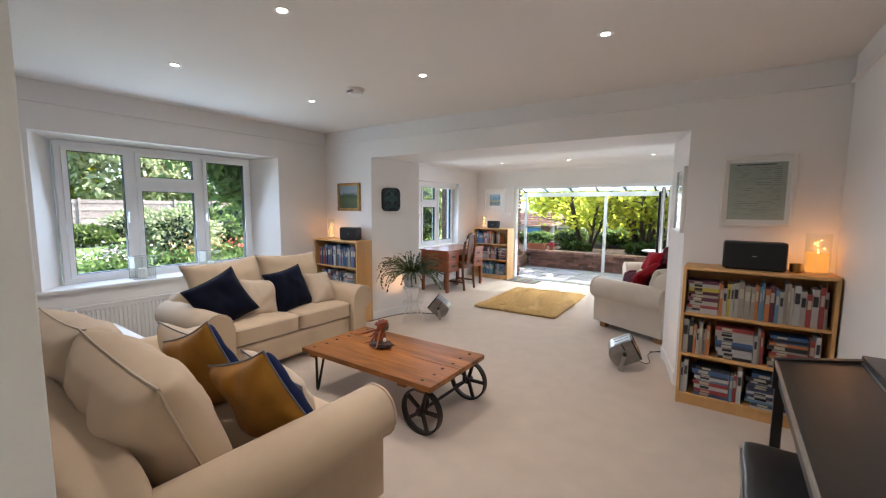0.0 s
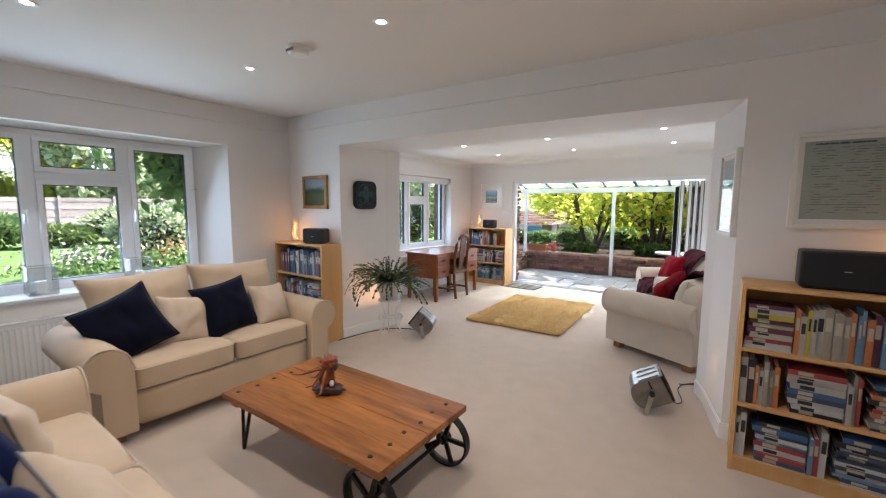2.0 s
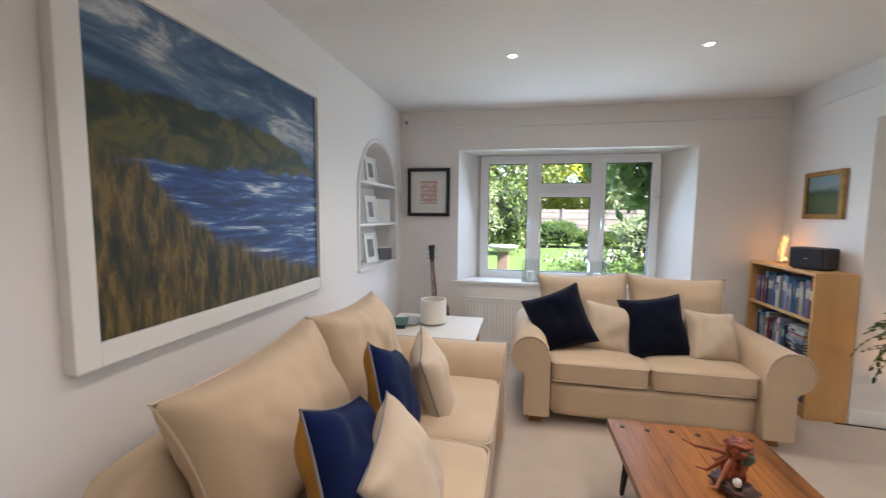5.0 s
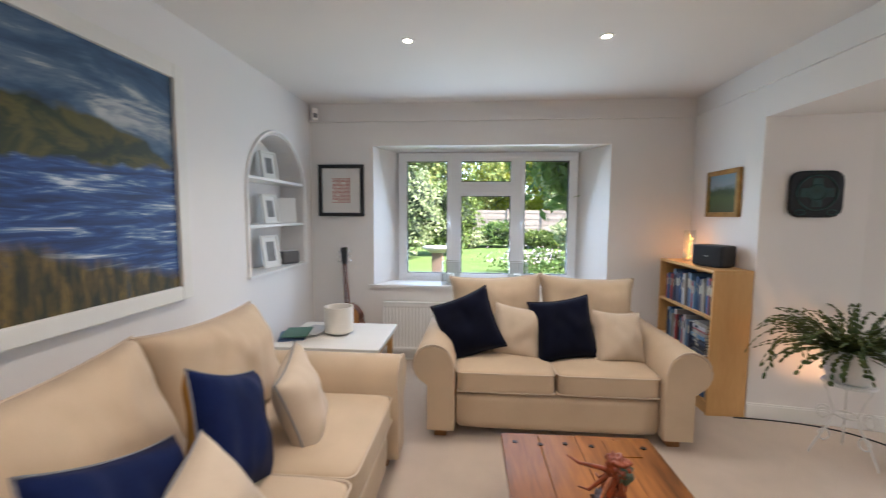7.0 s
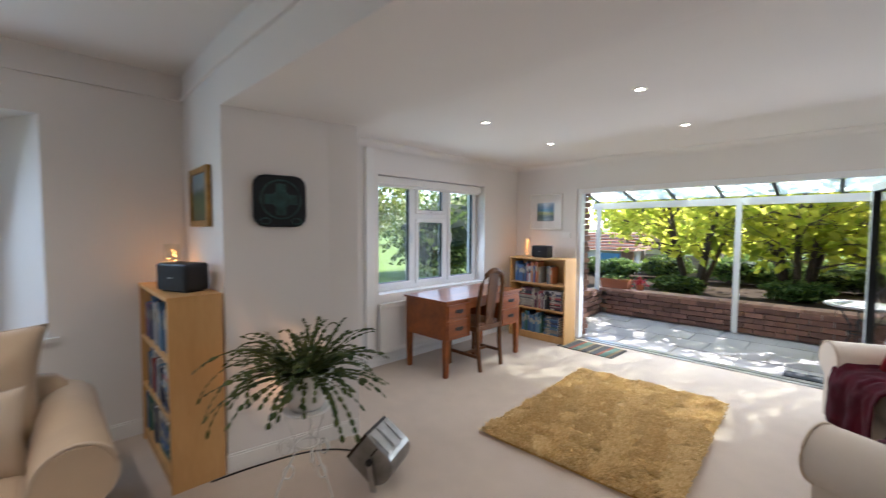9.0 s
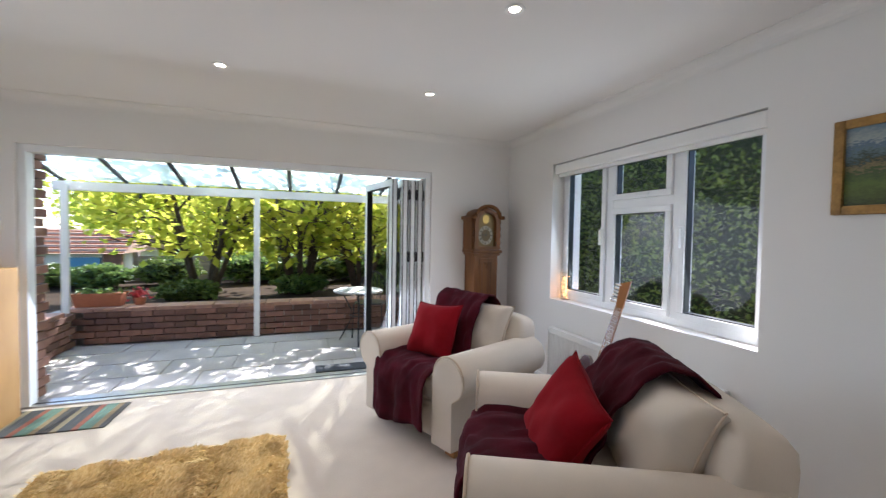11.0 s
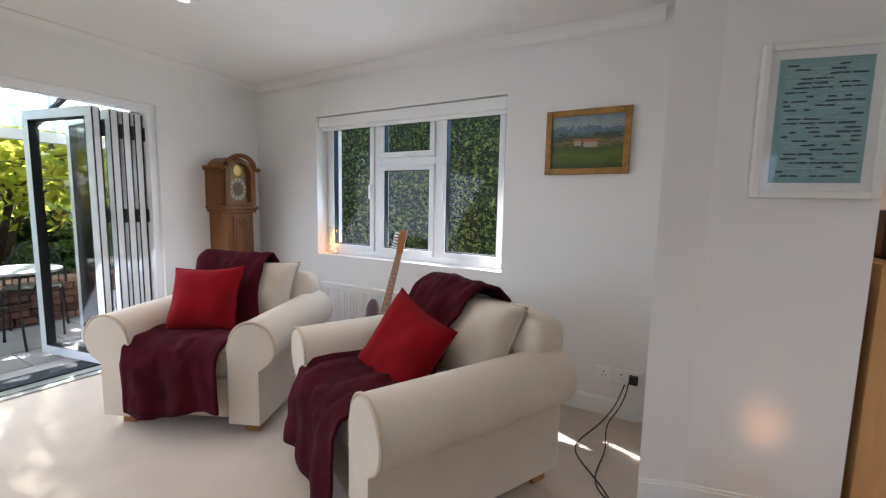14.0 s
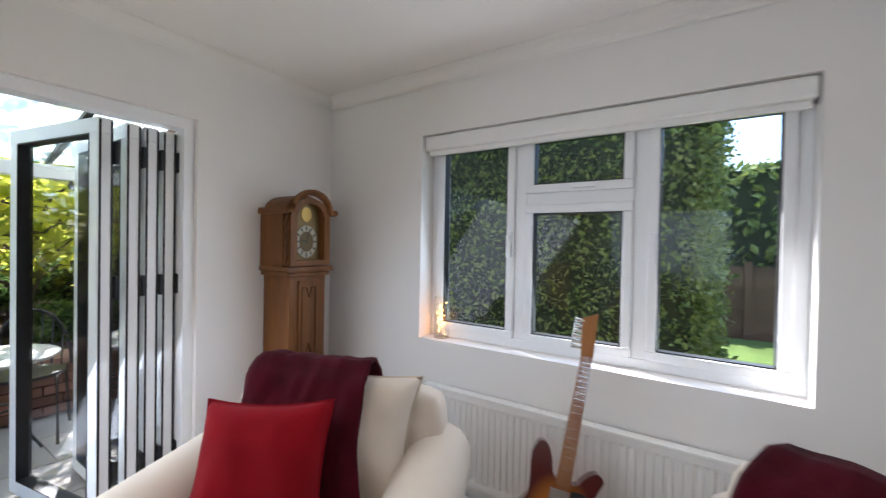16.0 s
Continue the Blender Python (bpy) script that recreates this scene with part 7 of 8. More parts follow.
def fairy_lamp(label, m, r, h, watts, frosted=False):
    fl = thing("fairy_light_jar", label, "lamp", m, "amber fairy light jars")
    bm = bmesh.new()
    lathe(bm, [(r * 0.98, 0.003), (r, 0.006), (r, h), (r - 0.003, h), (r - 0.003, 0.008), (0.0001, 0.007)], 24)
    j = part("jar", bm, M_CLEAR, fl)
    j.visible_shadow = False
    if frosted:
        bm = bmesh.new()
        lathe(bm, [(r * 0.85, 0.009), (r * 0.9, 0.02), (r * 0.9, h * 0.50), (r * 0.8, h * 0.53), (0.0001, h * 0.52)], 24)
        c = part("candle", bm, M_AMBER, fl, "glowing amber wax candle")
        c.visible_shadow = False
    bm = bmesh.new()
    lathe(bm, [(r, 0.0), (r, 0.0028)], 24)
    part("base", bm, M_STEEL, fl)
    rnd = random.Random(int(h * 100))
    for i in range(16):
        a, q = rnd.uniform(0, 6.28), rnd.uniform(0, r * 0.7)
        bm = bmesh.new()
        bmesh.ops.create_icosphere(bm, subdivisions=1, radius=0.0035, matrix=Matrix.Translation((q * math.cos(a), q * math.sin(a), 0.02 + (h - 0.05) * i / 16)))
        part("led", bm, M_FLAME, fl, "glowing amber bead")
    bm = bmesh.new()
    tube(bm, [(r * 0.6 * math.cos(i * 1.3), r * 0.6 * math.sin(i * 1.3), 0.01 + (h - 0.03) * i / 30) for i in range(31)], 0.0008, 4)
    part("wire", bm, M_BRASS, fl)
    d = bpy.data.lights.new("fairy_lamp", "POINT")
    d.energy, d.color, d.shadow_soft_size = watts, (1.0, 0.42, 0.10), r * 0.8
    lo = new("fairy_lamp", d)
    lo.matrix_world = m @ Matrix.Translation((0, 0, h * 0.45))
    return fl


fairy_lamp("tall clear glass lamp with a glowing amber candle", pose(0.315, 4.06, 1.06), 0.068, 0.27, 0.20, True)
fairy_lamp("clear glass jar of lit amber fairy lights", pose(-4.62, 3.98, 1.06), 0.045, 0.26, 0.09)
fairy_lamp("clear glass jar of lit amber fairy lights", pose(-4.52, 8.03, 1.06), 0.045, 0.26, 0.12)
fairy_lamp("clear glass jar of lit fairy lights on the sill", pose(XE2 + 0.085, 7.40, 0.801), 0.045, 0.24, 0.05)
bm = bmesh.new()
lathe(bm, [(0.03, 0), (0.034, 0.004), (0.034, 0.06), (0.031, 0.06), (0.031, 0.01), (0.0001, 0.01)], 20)
o = part("tealight_holder", bm, M_BRASS)
o.matrix_basis = pose(0.205, 4.02, 1.06)
tagged(o, "small brass tealight cup on the bookcase", "candle holder")

# lanterns on the deep sill
for y in (1.90, 2.56):
    la = thing("glass_lantern", "square clear glass candle lantern on the sill", "lantern", pose(-4.99, y, 0.757), "lanterns on the sill")
    s, h = 0.085, 0.22
    for a in range(4):
        bm = bmesh.new()
        box(bm, -s, s - 0.002, 0.006, s, s, h, 0, Matrix.Rotation(a * math.pi / 2, 4, "Z"))
        p = part("glass_side", bm, M_CLEAR, la)
        p.visible_shadow = False
        bm = bmesh.new()
        tube(bm, [(s, s, 0.0), (s, s, h)], 0.0025, 5)
        tube(bm, [(s, s, h), (-s, s, h)], 0.0025, 5)
        bmesh.ops.transform(bm, matrix=Matrix.Rotation(a * math.pi / 2, 4, "Z"), verts=bm.verts)
        part("edge_wire", bm, M_STEEL, la)
    part("base", boxes((-s, -s, 0, s, s, 0.005)), M_STEEL, la)
    bm = bmesh.new()
    lathe(bm, [(0.035, 0.0055), (0.035, 0.10), (0.03, 0.104), (0.0001, 0.102)], 20)
    part("candle", bm, M_PAPER, la, "white pillar candle")

# ---------------------------------------------------------------- folding doors
tr = thing("door_1", "white folding doors stacked open to the terrace", "folding doors", kind="structure")
part("door_frame", boxes((PX0, YP + 0.03, 0.0, PX0 + 0.05, YP + 0.13, PZ), (PX1 - 0.05, YP + 0.03, 0.0, PX1, YP + 0.13, PZ), (PX0 + 0.05, YP + 0.03, PZ - 0.055, PX1 - 0.05, YP + 0.13, PZ), bevel=0.003), M_UPVC, tr)
part("threshold", boxes((PX0, YP + 0.021, -0.02, PX1, YP + 0.175, 0.012), bevel=0.003), M_STEEL, tr, "grey metal threshold")
part("track_groove", boxes((PX0 + 0.05, YP + 0.07, 0.0122, PX1 - 0.05, YP + 0.09, 0.014)), M_BLACK, tr)
LW, LH = 0.76, 1.86


def leaf(x, y, turn):
    m = pose(x, y, 0.016, 0, 0, turn)
    s = 0.068

    def b(*rows, bevel=0.0):
        bm = boxes(*rows, bevel=bevel)
        bmesh.ops.transform(bm, matrix=m, verts=bm.verts)
        return bm
    lf = part("leaf", b((0, -0.03, 0, LW, 0.03, s), (0, -0.03, LH - s, LW, 0.03, LH), (0, -0.03, s, s, 0.03, LH - s), (LW - s, -0.03, s, LW, 0.03, LH - s), bevel=0.004), M_UPVC, tr)
    g = 0.005
    part("gasket", b((s, -0.031, s, LW - s, 0.031, s + g), (s, -0.031, LH - s - g, LW - s, 0.031, LH - s), (s, -0.031, s + g, s + g, 0.031, LH - s - g), (LW - s - g, -0.031, s + g, LW - s, 0.031, LH - s - g)), M_BLACK, lf)
    for e in (-0.004, LW + 0.0005):
        for q in (-0.027, 0.019):
            part("edge_seal", b((e, q, 0.01, e + 0.0035, q + 0.008, LH - 0.01)), M_BLACK, lf)
    p = part("pane", b((s, -0.006, s, LW - s, 0.006, LH - s)), M_GLASS, lf)
    p.visible_shadow = False
    for z in (0.20, 1.05, 1.66):
        part("hinge", b((-0.02, -0.042, z, 0.03, -0.0302, z + 0.10), (-0.012, -0.05, z + 0.01, 0.012, -0.042, z + 0.09), bevel=0.003), M_BLACK, lf)


for k in range(4):
    leaf(PX1 - 0.085 - 0.075 * k - (0.03 if k == 3 else 0), YP + 0.10, 90 + (11 if k == 3 else (1.5 if k % 2 else -0.5)))

# ---------------------------------------------------------------- terrace
PXA, PXB, PYA, PYB = -4.45, 1.4, YP + 0.18, 10.24
structure("pavement", boxes((PXA - 0.4, PYA, -0.3, PXB + 2, PYB + 0.1, -0.022)), M_JOINT, "mortar bed of the paved terrace", "terrace")
terrace = bpy.data.objects["pavement"]


def slab_mesh(w, d, h, bevel):
    bm = boxes((-w / 2, -d / 2, -h, w / 2, d / 2, 0), bevel=bevel)
    return mesh_of(bm, "piece")


def piece(name, me, parent, x, y, z, rz=0.0):
    ob = new(name, me)
    ob.location, ob.rotation_euler = (x, y, z), (0, 0, rz)
    ob.parent = parent
    return ob


# outer brick leaf beside the opening, and the low garden wall
def brick_run(parent, me, x0, y0, along, length, courses, z0=0.0, seed=0, step=0.225, rise=0.075):
    rnd = random.Random(seed)
    for c in range(courses):
        x = (0.0 if c % 2 else step / 2)
        while x <= length + 0.01:
            px, py = (x0 + x, y0) if along == "x" else (x0, y0 + x)
            ob = piece("brick", me, parent, px + rnd.uniform(-0.002, 0.002), py + rnd.uniform(-0.004, 0.002), z0 + rise * (c + 1), 0 if along == "x" else math.pi / 2)
            x += step


brick_me = slab_mesh(0.215, 0.102, 0.065, 0.004)
brick_me.materials.append(M_BRICK)
slab_me = slab_mesh(0.595, 0.445, 0.03, 0.005)
slab_me.materials.append(M_PAVE)
cope_me = slab_mesh(0.295, 0.30, 0.045, 0.006)
cope_me.materials.append(M_COPE)
GH = 0.375
gw = structure("wall_garden", boxes((PXA, PYB + 0.052, -0.2, PXB, PYB + 0.24, GH - 0.004), (PXA - 0.24, PYA + 0.05, -0.2, PXA - 0.05, PYB + 0.24, GH - 0.004)), M_JOINT, "low red brick wall around the terrace", "garden wall")
outer = structure("wall_north_outer", boxes((PX0 - 2.0, YP + 0.181, -0.2, PX0 - 0.10, YP + 0.29, 2.5), (PX1 + 0.10, YP + 0.181, -0.2, XE2 + 0.42, YP + 0.29, 2.5), (PX0 - 0.1, YP + 0.181, PZ + 0.03, PX1 + 0.1, YP + 0.29, 2.5)), M_BRICK, "red brick outer wall of the house", "wall")

# canopy of posts, beam, rafters and tinted glazing
M_CANOPY = pane_glass("tinted_roof_glazing", (0.88, 0.93, 0.88), 0.10)
_n, _l = M_CANOPY.node_tree.nodes, M_CANOPY.node_tree.links
_haze, _mixed, _dirt, _rng = _n.new("ShaderNodeBsdfTranslucent"), _n.new("ShaderNodeMixShader"), _n.new("ShaderNodeTexNoise"), _n.new("ShaderNodeMapRange")
_haze.inputs[0].default_value = (0.90, 0.94, 0.86, 1)
_dirt.inputs["Scale"].default_value = 1.6
_rng.inputs[1].default_value, _rng.inputs[2].default_value, _rng.inputs[3].default_value, _rng.inputs[4].default_value = 0.3, 0.7, 0.32, 0.55
_clear = [q for q in _n if q.type == "MIX_SHADER"][0]
_l.new(_dirt.outputs[0], _rng.inputs[0])
_l.new(_rng.outputs[0], _mixed.inputs[0])
_l.new(_clear.outputs[0], _mixed.inputs[1])
_l.new(_haze.outputs[0], _mixed.inputs[2])
_l.new(_mixed.outputs[0], _n["Material Output"].inputs[0])
cp = thing("canopy", "white timber terrace canopy with a glazed roof", "canopy")
BZ0, BZ1, CX0, CX1 = 1.775, 1.875, -4.62, 0.35
part("front_beam", boxes((CX0, PYB - 0.02, BZ0, CX1, PYB + 0.07, BZ1), bevel=0.004), M_TRIM, cp)
part("wall_plate", boxes((CX0, YP + 0.291, 2.26, CX1, YP + 0.36, 2.34), bevel=0.004), M_TRIM, cp)
for x in (-4.50, -2.53, -0.56):
    part("post", boxes((x - 0.035, PYB - 0.055, -0.02, x + 0.035, PYB - 0.0205, BZ0 + 0.05), bevel=0.003), M_TRIM, cp)
yA, zA, yB, zB = PYB + 0.12, BZ1 + 0.01, YP + 0.30, 2.345
nb = 8
for i in range(nb + 1):
    x = CX0 + 0.04 + (CX1 - CX0 - 0.08) * i / nb
    bm = bmesh.new()
    hexa(bm, [(x - 0.02, yA, zA), (x + 0.02, yA, zA), (x + 0.02, yB, zB), (x - 0.02, yB, zB)], [(x - 0.02, yA, zA + 0.045), (x + 0.02, yA, zA + 0.045), (x + 0.02, yB, zB + 0.045), (x - 0.02, yB, zB + 0.045)])
    part("rafter", bm, M_DARKMETAL, cp, "dark grey glazing bar")
    if i < nb:
        x2 = CX0 + 0.04 + (CX1 - CX0 - 0.08) * (i + 1) / nb
        bm = bmesh.new()
        hexa(bm, [(x + 0.021, yA, zA + 0.02), (x2 - 0.021, yA, zA + 0.02), (x2 - 0.021, yB, zB + 0.02), (x + 0.021, yB, zB + 0.02)],
             [(x + 0.021, yA, zA + 0.026), (x2 - 0.021, yA, zA + 0.026), (x2 - 0.021, yB, zB + 0.026), (x + 0.021, yB, zB + 0.026)])
        part("roof_pane", bm, M_CANOPY, cp)
# small festoon bulbs hung under the beam
for i in range(9):
    x = -4.3 + i * 0.5
    bm = bmesh.new()
    lathe(bm, [(0.008, 0.045), (0.010, 0.03), (0.020, 0.012), (0.020, -0.006), (0.010, -0.02), (0.0001, -0.022)], 12)
    o = part("festoon_bulb", bm, M_DARKMETAL if i % 3 else M_CLEAR, None, smooth=True)
    o.matrix_basis = pose(x, PYB + 0.02, BZ0 - 0.045)
    tagged(o, "small unlit festoon bulb under the canopy beam", "bulb", "festoon bulbs")

# trough with red flowers on the wall
tg = thing("planter", "terracotta trough on the garden wall", "planter", pose(-4.25, PYB + 0.14, GH + 0.046))
bm = bmesh.new()
hexa(bm, [(-0.22, -0.07, 0), (0.22, -0.07, 0), (0.22, 0.07, 0), (-0.22, 0.07, 0)], [(-0.24, -0.09, 0.15), (0.24, -0.09, 0.15), (0.24, 0.09, 0.15), (-0.24, 0.09, 0.15)])
part("trough", bm, M_TERRA, tg)
part("rim", boxes((-0.25, -0.10, 0.13, 0.25, -0.0905, 0.16), (-0.25, 0.0905, 0.13, 0.25, 0.10, 0.16)), M_TERRA, tg)
rs = np.random.RandomState(2)
me = leaf_mesh("foliage", rs.normal(0, 1, (160, 3)) * (0.10, 0.05, 0.02) + (0, 0, 0.175), 0.03, M_SHRUB, 3)
o = new("foliage", me)
o.parent = tg
M_REDFLOWER = mat("red_petals", (0.55, 0.03, 0.04), 0.6, var=0.2)
pf = thing("potted_flowers", "red flowers in a small pot on the garden wall", "potted plant", pose(-3.86, PYB + 0.16, GH + 0.046))
bm = bmesh.new()
lathe(bm, [(0.05, 0), (0.065, 0.09), (0.06, 0.09), (0.055, 0.07), (0.0001, 0.07)], 18)
part("pot", bm, M_TERRA, pf)
o = new("petals", leaf_mesh("petals", rs.normal(0, 1, (90, 3)) * (0.06, 0.05, 0.03) + (0, 0, 0.14), 0.03, M_REDFLOWER, 5))
o.parent = pf
o["kind"] = "stuff"

# bistro table, chair and boot tray on the terrace
bt = thing("bistro_table", "round pale bistro table with dark metal legs", "garden table", pose(-1.32, 9.55, -0.012))
bm = bmesh.new()
lathe(bm, [(0.29, 0.63), (0.30, 0.635), (0.30, 0.65), (0.29, 0.656), (0.0001, 0.656)], 36)
part("tabletop", bm, mat("pale_stone_top", (0.50, 0.49, 0.46), 0.5, var=0.15, scale=20), bt)
for i in range(3):
    a = 2 * math.pi * i / 3 + 0.4
    c, s = math.cos(a), math.sin(a)
    bm = bmesh.new()
    tube(bm, [(0.24 * c, 0.24 * s, 0.63), (0.10 * c, 0.10 * s, 0.40), (0.10 * c, 0.10 * s, 0.28), (0.26 * c, 0.26 * s, 0.006)], 0.009, 8)
    part("leg", bm, M_DARKMETAL, bt)
bm = bmesh.new()
tube(bm, [(0.10 * math.cos(i * math.pi / 10), 0.10 * math.sin(i * math.pi / 10), 0.34) for i in range(21)], 0.006, 6)
part("ring", bm, M_DARKMETAL, bt)
gc = thing("garden_chair", "dark metal garden chair with a woven round back", "garden chair", pose(-1.12, 9.88, -0.012, 0, 0, 160))
for s in (1, -1):
    bm = bmesh.new()
    tube(bm, [(s * 0.19, 0.20, 0), (s * 0.18, 0.17, 0.43), (s * 0.18, -0.18, 0.43), (s * 0.20, -0.22, 0.0)], 0.010, 8)
    part("side_frame", bm, M_DARKMETAL, gc)
bm = bmesh.new()
tube(bm, [(0.21 * math.cos(math.pi * i / 16), -0.19 - 0.06 * math.sin(math.pi * i / 16), 0.43 + 0.40 * math.sin(math.pi * i / 16)) for i in range(17)], 0.011, 8)
back = part("back_hoop", bm, M_DARKMETAL, gc)
for i in range(1, 8):
    x = -0.21 + i * 0.0525
    zt = 0.43 + 0.40 * math.sqrt(max(0.0, 1 - (x / 0.21) ** 2))
    bm = bmesh.new()
    tube(bm, [(x, -0.19, 0.43), (x, -0.24, zt)], 0.006, 6)
    part("slat", bm, M_DARKMETAL, back)
bm = bmesh.new()
lathe(bm, [(0.20, 0.425), (0.205, 0.435), (0.20, 0.445), (0.0001, 0.445)], 28, Matrix.Translation((0, -0.01, 0)))
part("seat", bm, M_DARKMETAL, gc)
o = part("boot_mat", boxes((-0.36, -0.10, 0.0, 0.36, 0.10, 0.025), bevel=0.006), mat("dark_bristle_mat", (0.02, 0.022, 0.024), 0.95, fine=200, bump=0.8), None)
o.matrix_basis = pose(-1.50, 8.57, -0.011)
tagged(o, "dark bristle mat on the terrace by the doors", "mat")

# ---------------------------------------------------------------- garden behind the terrace
structure("ground_raised_bed", boxes((PXA - 3.0, PYB + 0.241, -0.2, 6.0, 14.45, 0.28)), M_SOIL, "dark soil of the raised garden bed", "flower bed")


def magnolia(label, x, y, z, stems, spread, height, leaves, seed):
    rnd = random.Random(seed)
    t = thing("tree", label, "tree", pose(x, y, z), "magnolia trees")
    tips, segs = [], []
    bm = bmesh.new()
    for i in range(stems):
        a = 2 * math.pi * (i + rnd.random() * 0.6) / stems
        out = spread * rnd.uniform(0.35, 0.8)
        p0 = Vector((0.10 * math.cos(a), 0.10 * math.sin(a), -0.05))
        p1 = Vector((0.35 * out * math.cos(a), 0.35 * out * math.sin(a), 1.2))
        p2 = Vector((0.75 * out * math.cos(a + 0.2), 0.75 * out * math.sin(a + 0.2), 2.6))
        p3 = Vector((out * math.cos(a + 0.1), out * math.sin(a + 0.1), height * rnd.uniform(0.75, 1.0)))
        tube(bm, [p0, p1, (p1 + p2) / 2 + Vector((rnd.uniform(-.06, .06), rnd.uniform(-.06, .06), 0)), p2, p3], [0.050, 0.036, 0.030, 0.024, 0.010], 8)
        for k in range(14):
            f = (k + rnd.random()) / 14
            q = p0.lerp(p1, 0.45 + f * 1.8) if f < 0.3 else (p1.lerp(p2, (f - 0.3) / 0.35) if f < 0.65 else p2.lerp(p3, (f - 0.65) / 0.35))
            b = a + rnd.uniform(-1.8, 1.8)
            l = rnd.uniform(0.5, 1.0) * spread * 0.5
            e = q + Vector((l * math.cos(b), l * math.sin(b), rnd.uniform(-0.05, 0.55)))
            md = (q + e) / 2 + Vector((0, 0, 0.10))
            tube(bm, [q, md, e], [0.018, 0.012, 0.005], 6)
            for w in range(5):
                tips.append(q.lerp(md, w / 5) if w < 2 else md.lerp(e, (w - 1) / 3.5))
            for w in range(3):
                c = b + rnd.uniform(-1.3, 1.3)
                e2 = md.lerp(e, rnd.random()) + Vector((0.35 * math.cos(c), 0.35 * math.sin(c), rnd.uniform(-0.1, 0.3)))
                tube(bm, [md.lerp(e, 0.5), e2], [0.008, 0.003], 5)
                tips += [e2, (md + e2) / 2]
    part("trunk", bm, M_BARK, t, smooth=True)
    rs = np.random.RandomState(seed)
    tp = np.array([tuple(q) for q in tips])
    c = tp[rs.randint(0, len(tp), leaves)] + rs.normal(0, 0.20, (leaves, 3))
    c = c[c[:, 2] > rs.uniform(0.35, 1.5, len(c))]
    # Thinned by height so the unseen upper crown shapes sun dapples on the floor.
    c = c[(rs.uniform(0, 1, len(c)) < np.where(c[:, 2] > 4.4, 0.30, np.where(c[:, 2] > 2.2, 0.14, 0.62)))]
    o = new("crown", leaf_mesh("crown", c, 0.11, M_MAGNOLIA, seed, flat=0.35, aspect=1.7))
    o.parent = t
    return t


magnolia("spreading multi-stemmed magnolia with yellow-green leaves", -3.5, 12.2, 0.28, 5, 2.4, 7.6, 6500, 5)
magnolia("upright multi-stemmed magnolia with yellow-green leaves", -2.0, 12.0, 0.28, 6, 2.1, 8.0, 5600, 9)
magnolia("upright multi-stemmed magnolia with yellow-green leaves", -0.9, 12.3, 0.28, 6, 2.2, 8.0, 6500, 14)
magnolia("upright multi-stemmed magnolia with yellow-green leaves", 0.8, 12.2, 0.28, 6, 2.4, 8.0, 6500, 23)


def foliage(name, label, category, centre, size, n, leaf_size, material, seed, group="", boxy=False, core=True, lump=0.35):
    """A shrub, hedge or far tree: a ragged shell of leaves round an added core in shade colour."""
    cx, cy, cz = centre
    sx, sy, sz = size
    t = thing(name, label, category, pose(cx, cy, cz), group)
    rs = np.random.RandomState(seed)
    if boxy:
        f = rs.randint(0, 5, n)
        u, v = rs.uniform(-1, 1, n), rs.uniform(-1, 1, n)
        p = np.stack([np.where(f < 2, np.where(f == 0, -1, 1), u), np.where(f < 2, u, np.where(f < 4, np.where(f == 2, -1, 1), v)), np.where(f == 4, 1, v)], 1)
        p = p * np.array([sx, sy, sz])
        p += rs.normal(0, 0.075, (n, 3))
    else:
        p = rs.normal(size=(n, 3))
        p /= np.linalg.norm(p, axis=1)[:, None]
        k = np.array([noise.noise(Vector((*(q * 2.2), ))+ Vector((seed, 0, 0))) + 0.5 * noise.noise(Vector((*(q * 5), )) + Vector((0, seed, 0))) for q in p])
        p = p * (0.85 + lump * k)[:, None] * rs.uniform(0.72, 1.06, n)[:, None] * np.array([sx, sy, sz])
    p[:, 2] += sz
    p = p[p[:, 2] > 0.02]
    o = new("leaves", leaf_mesh("leaves", p, leaf_size, material, seed))
    o.parent = t
    # Dark core added to stop see-through and stand for shade within the leaves.
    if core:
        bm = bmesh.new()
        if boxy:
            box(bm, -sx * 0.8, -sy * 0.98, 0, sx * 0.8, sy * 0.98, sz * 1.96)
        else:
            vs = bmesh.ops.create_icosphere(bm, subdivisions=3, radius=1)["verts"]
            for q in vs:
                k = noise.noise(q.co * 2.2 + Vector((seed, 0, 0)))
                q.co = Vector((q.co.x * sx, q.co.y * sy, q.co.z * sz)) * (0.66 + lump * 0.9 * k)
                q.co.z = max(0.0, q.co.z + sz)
        part("shade_core", bm, M_SHADE, t)
    return t


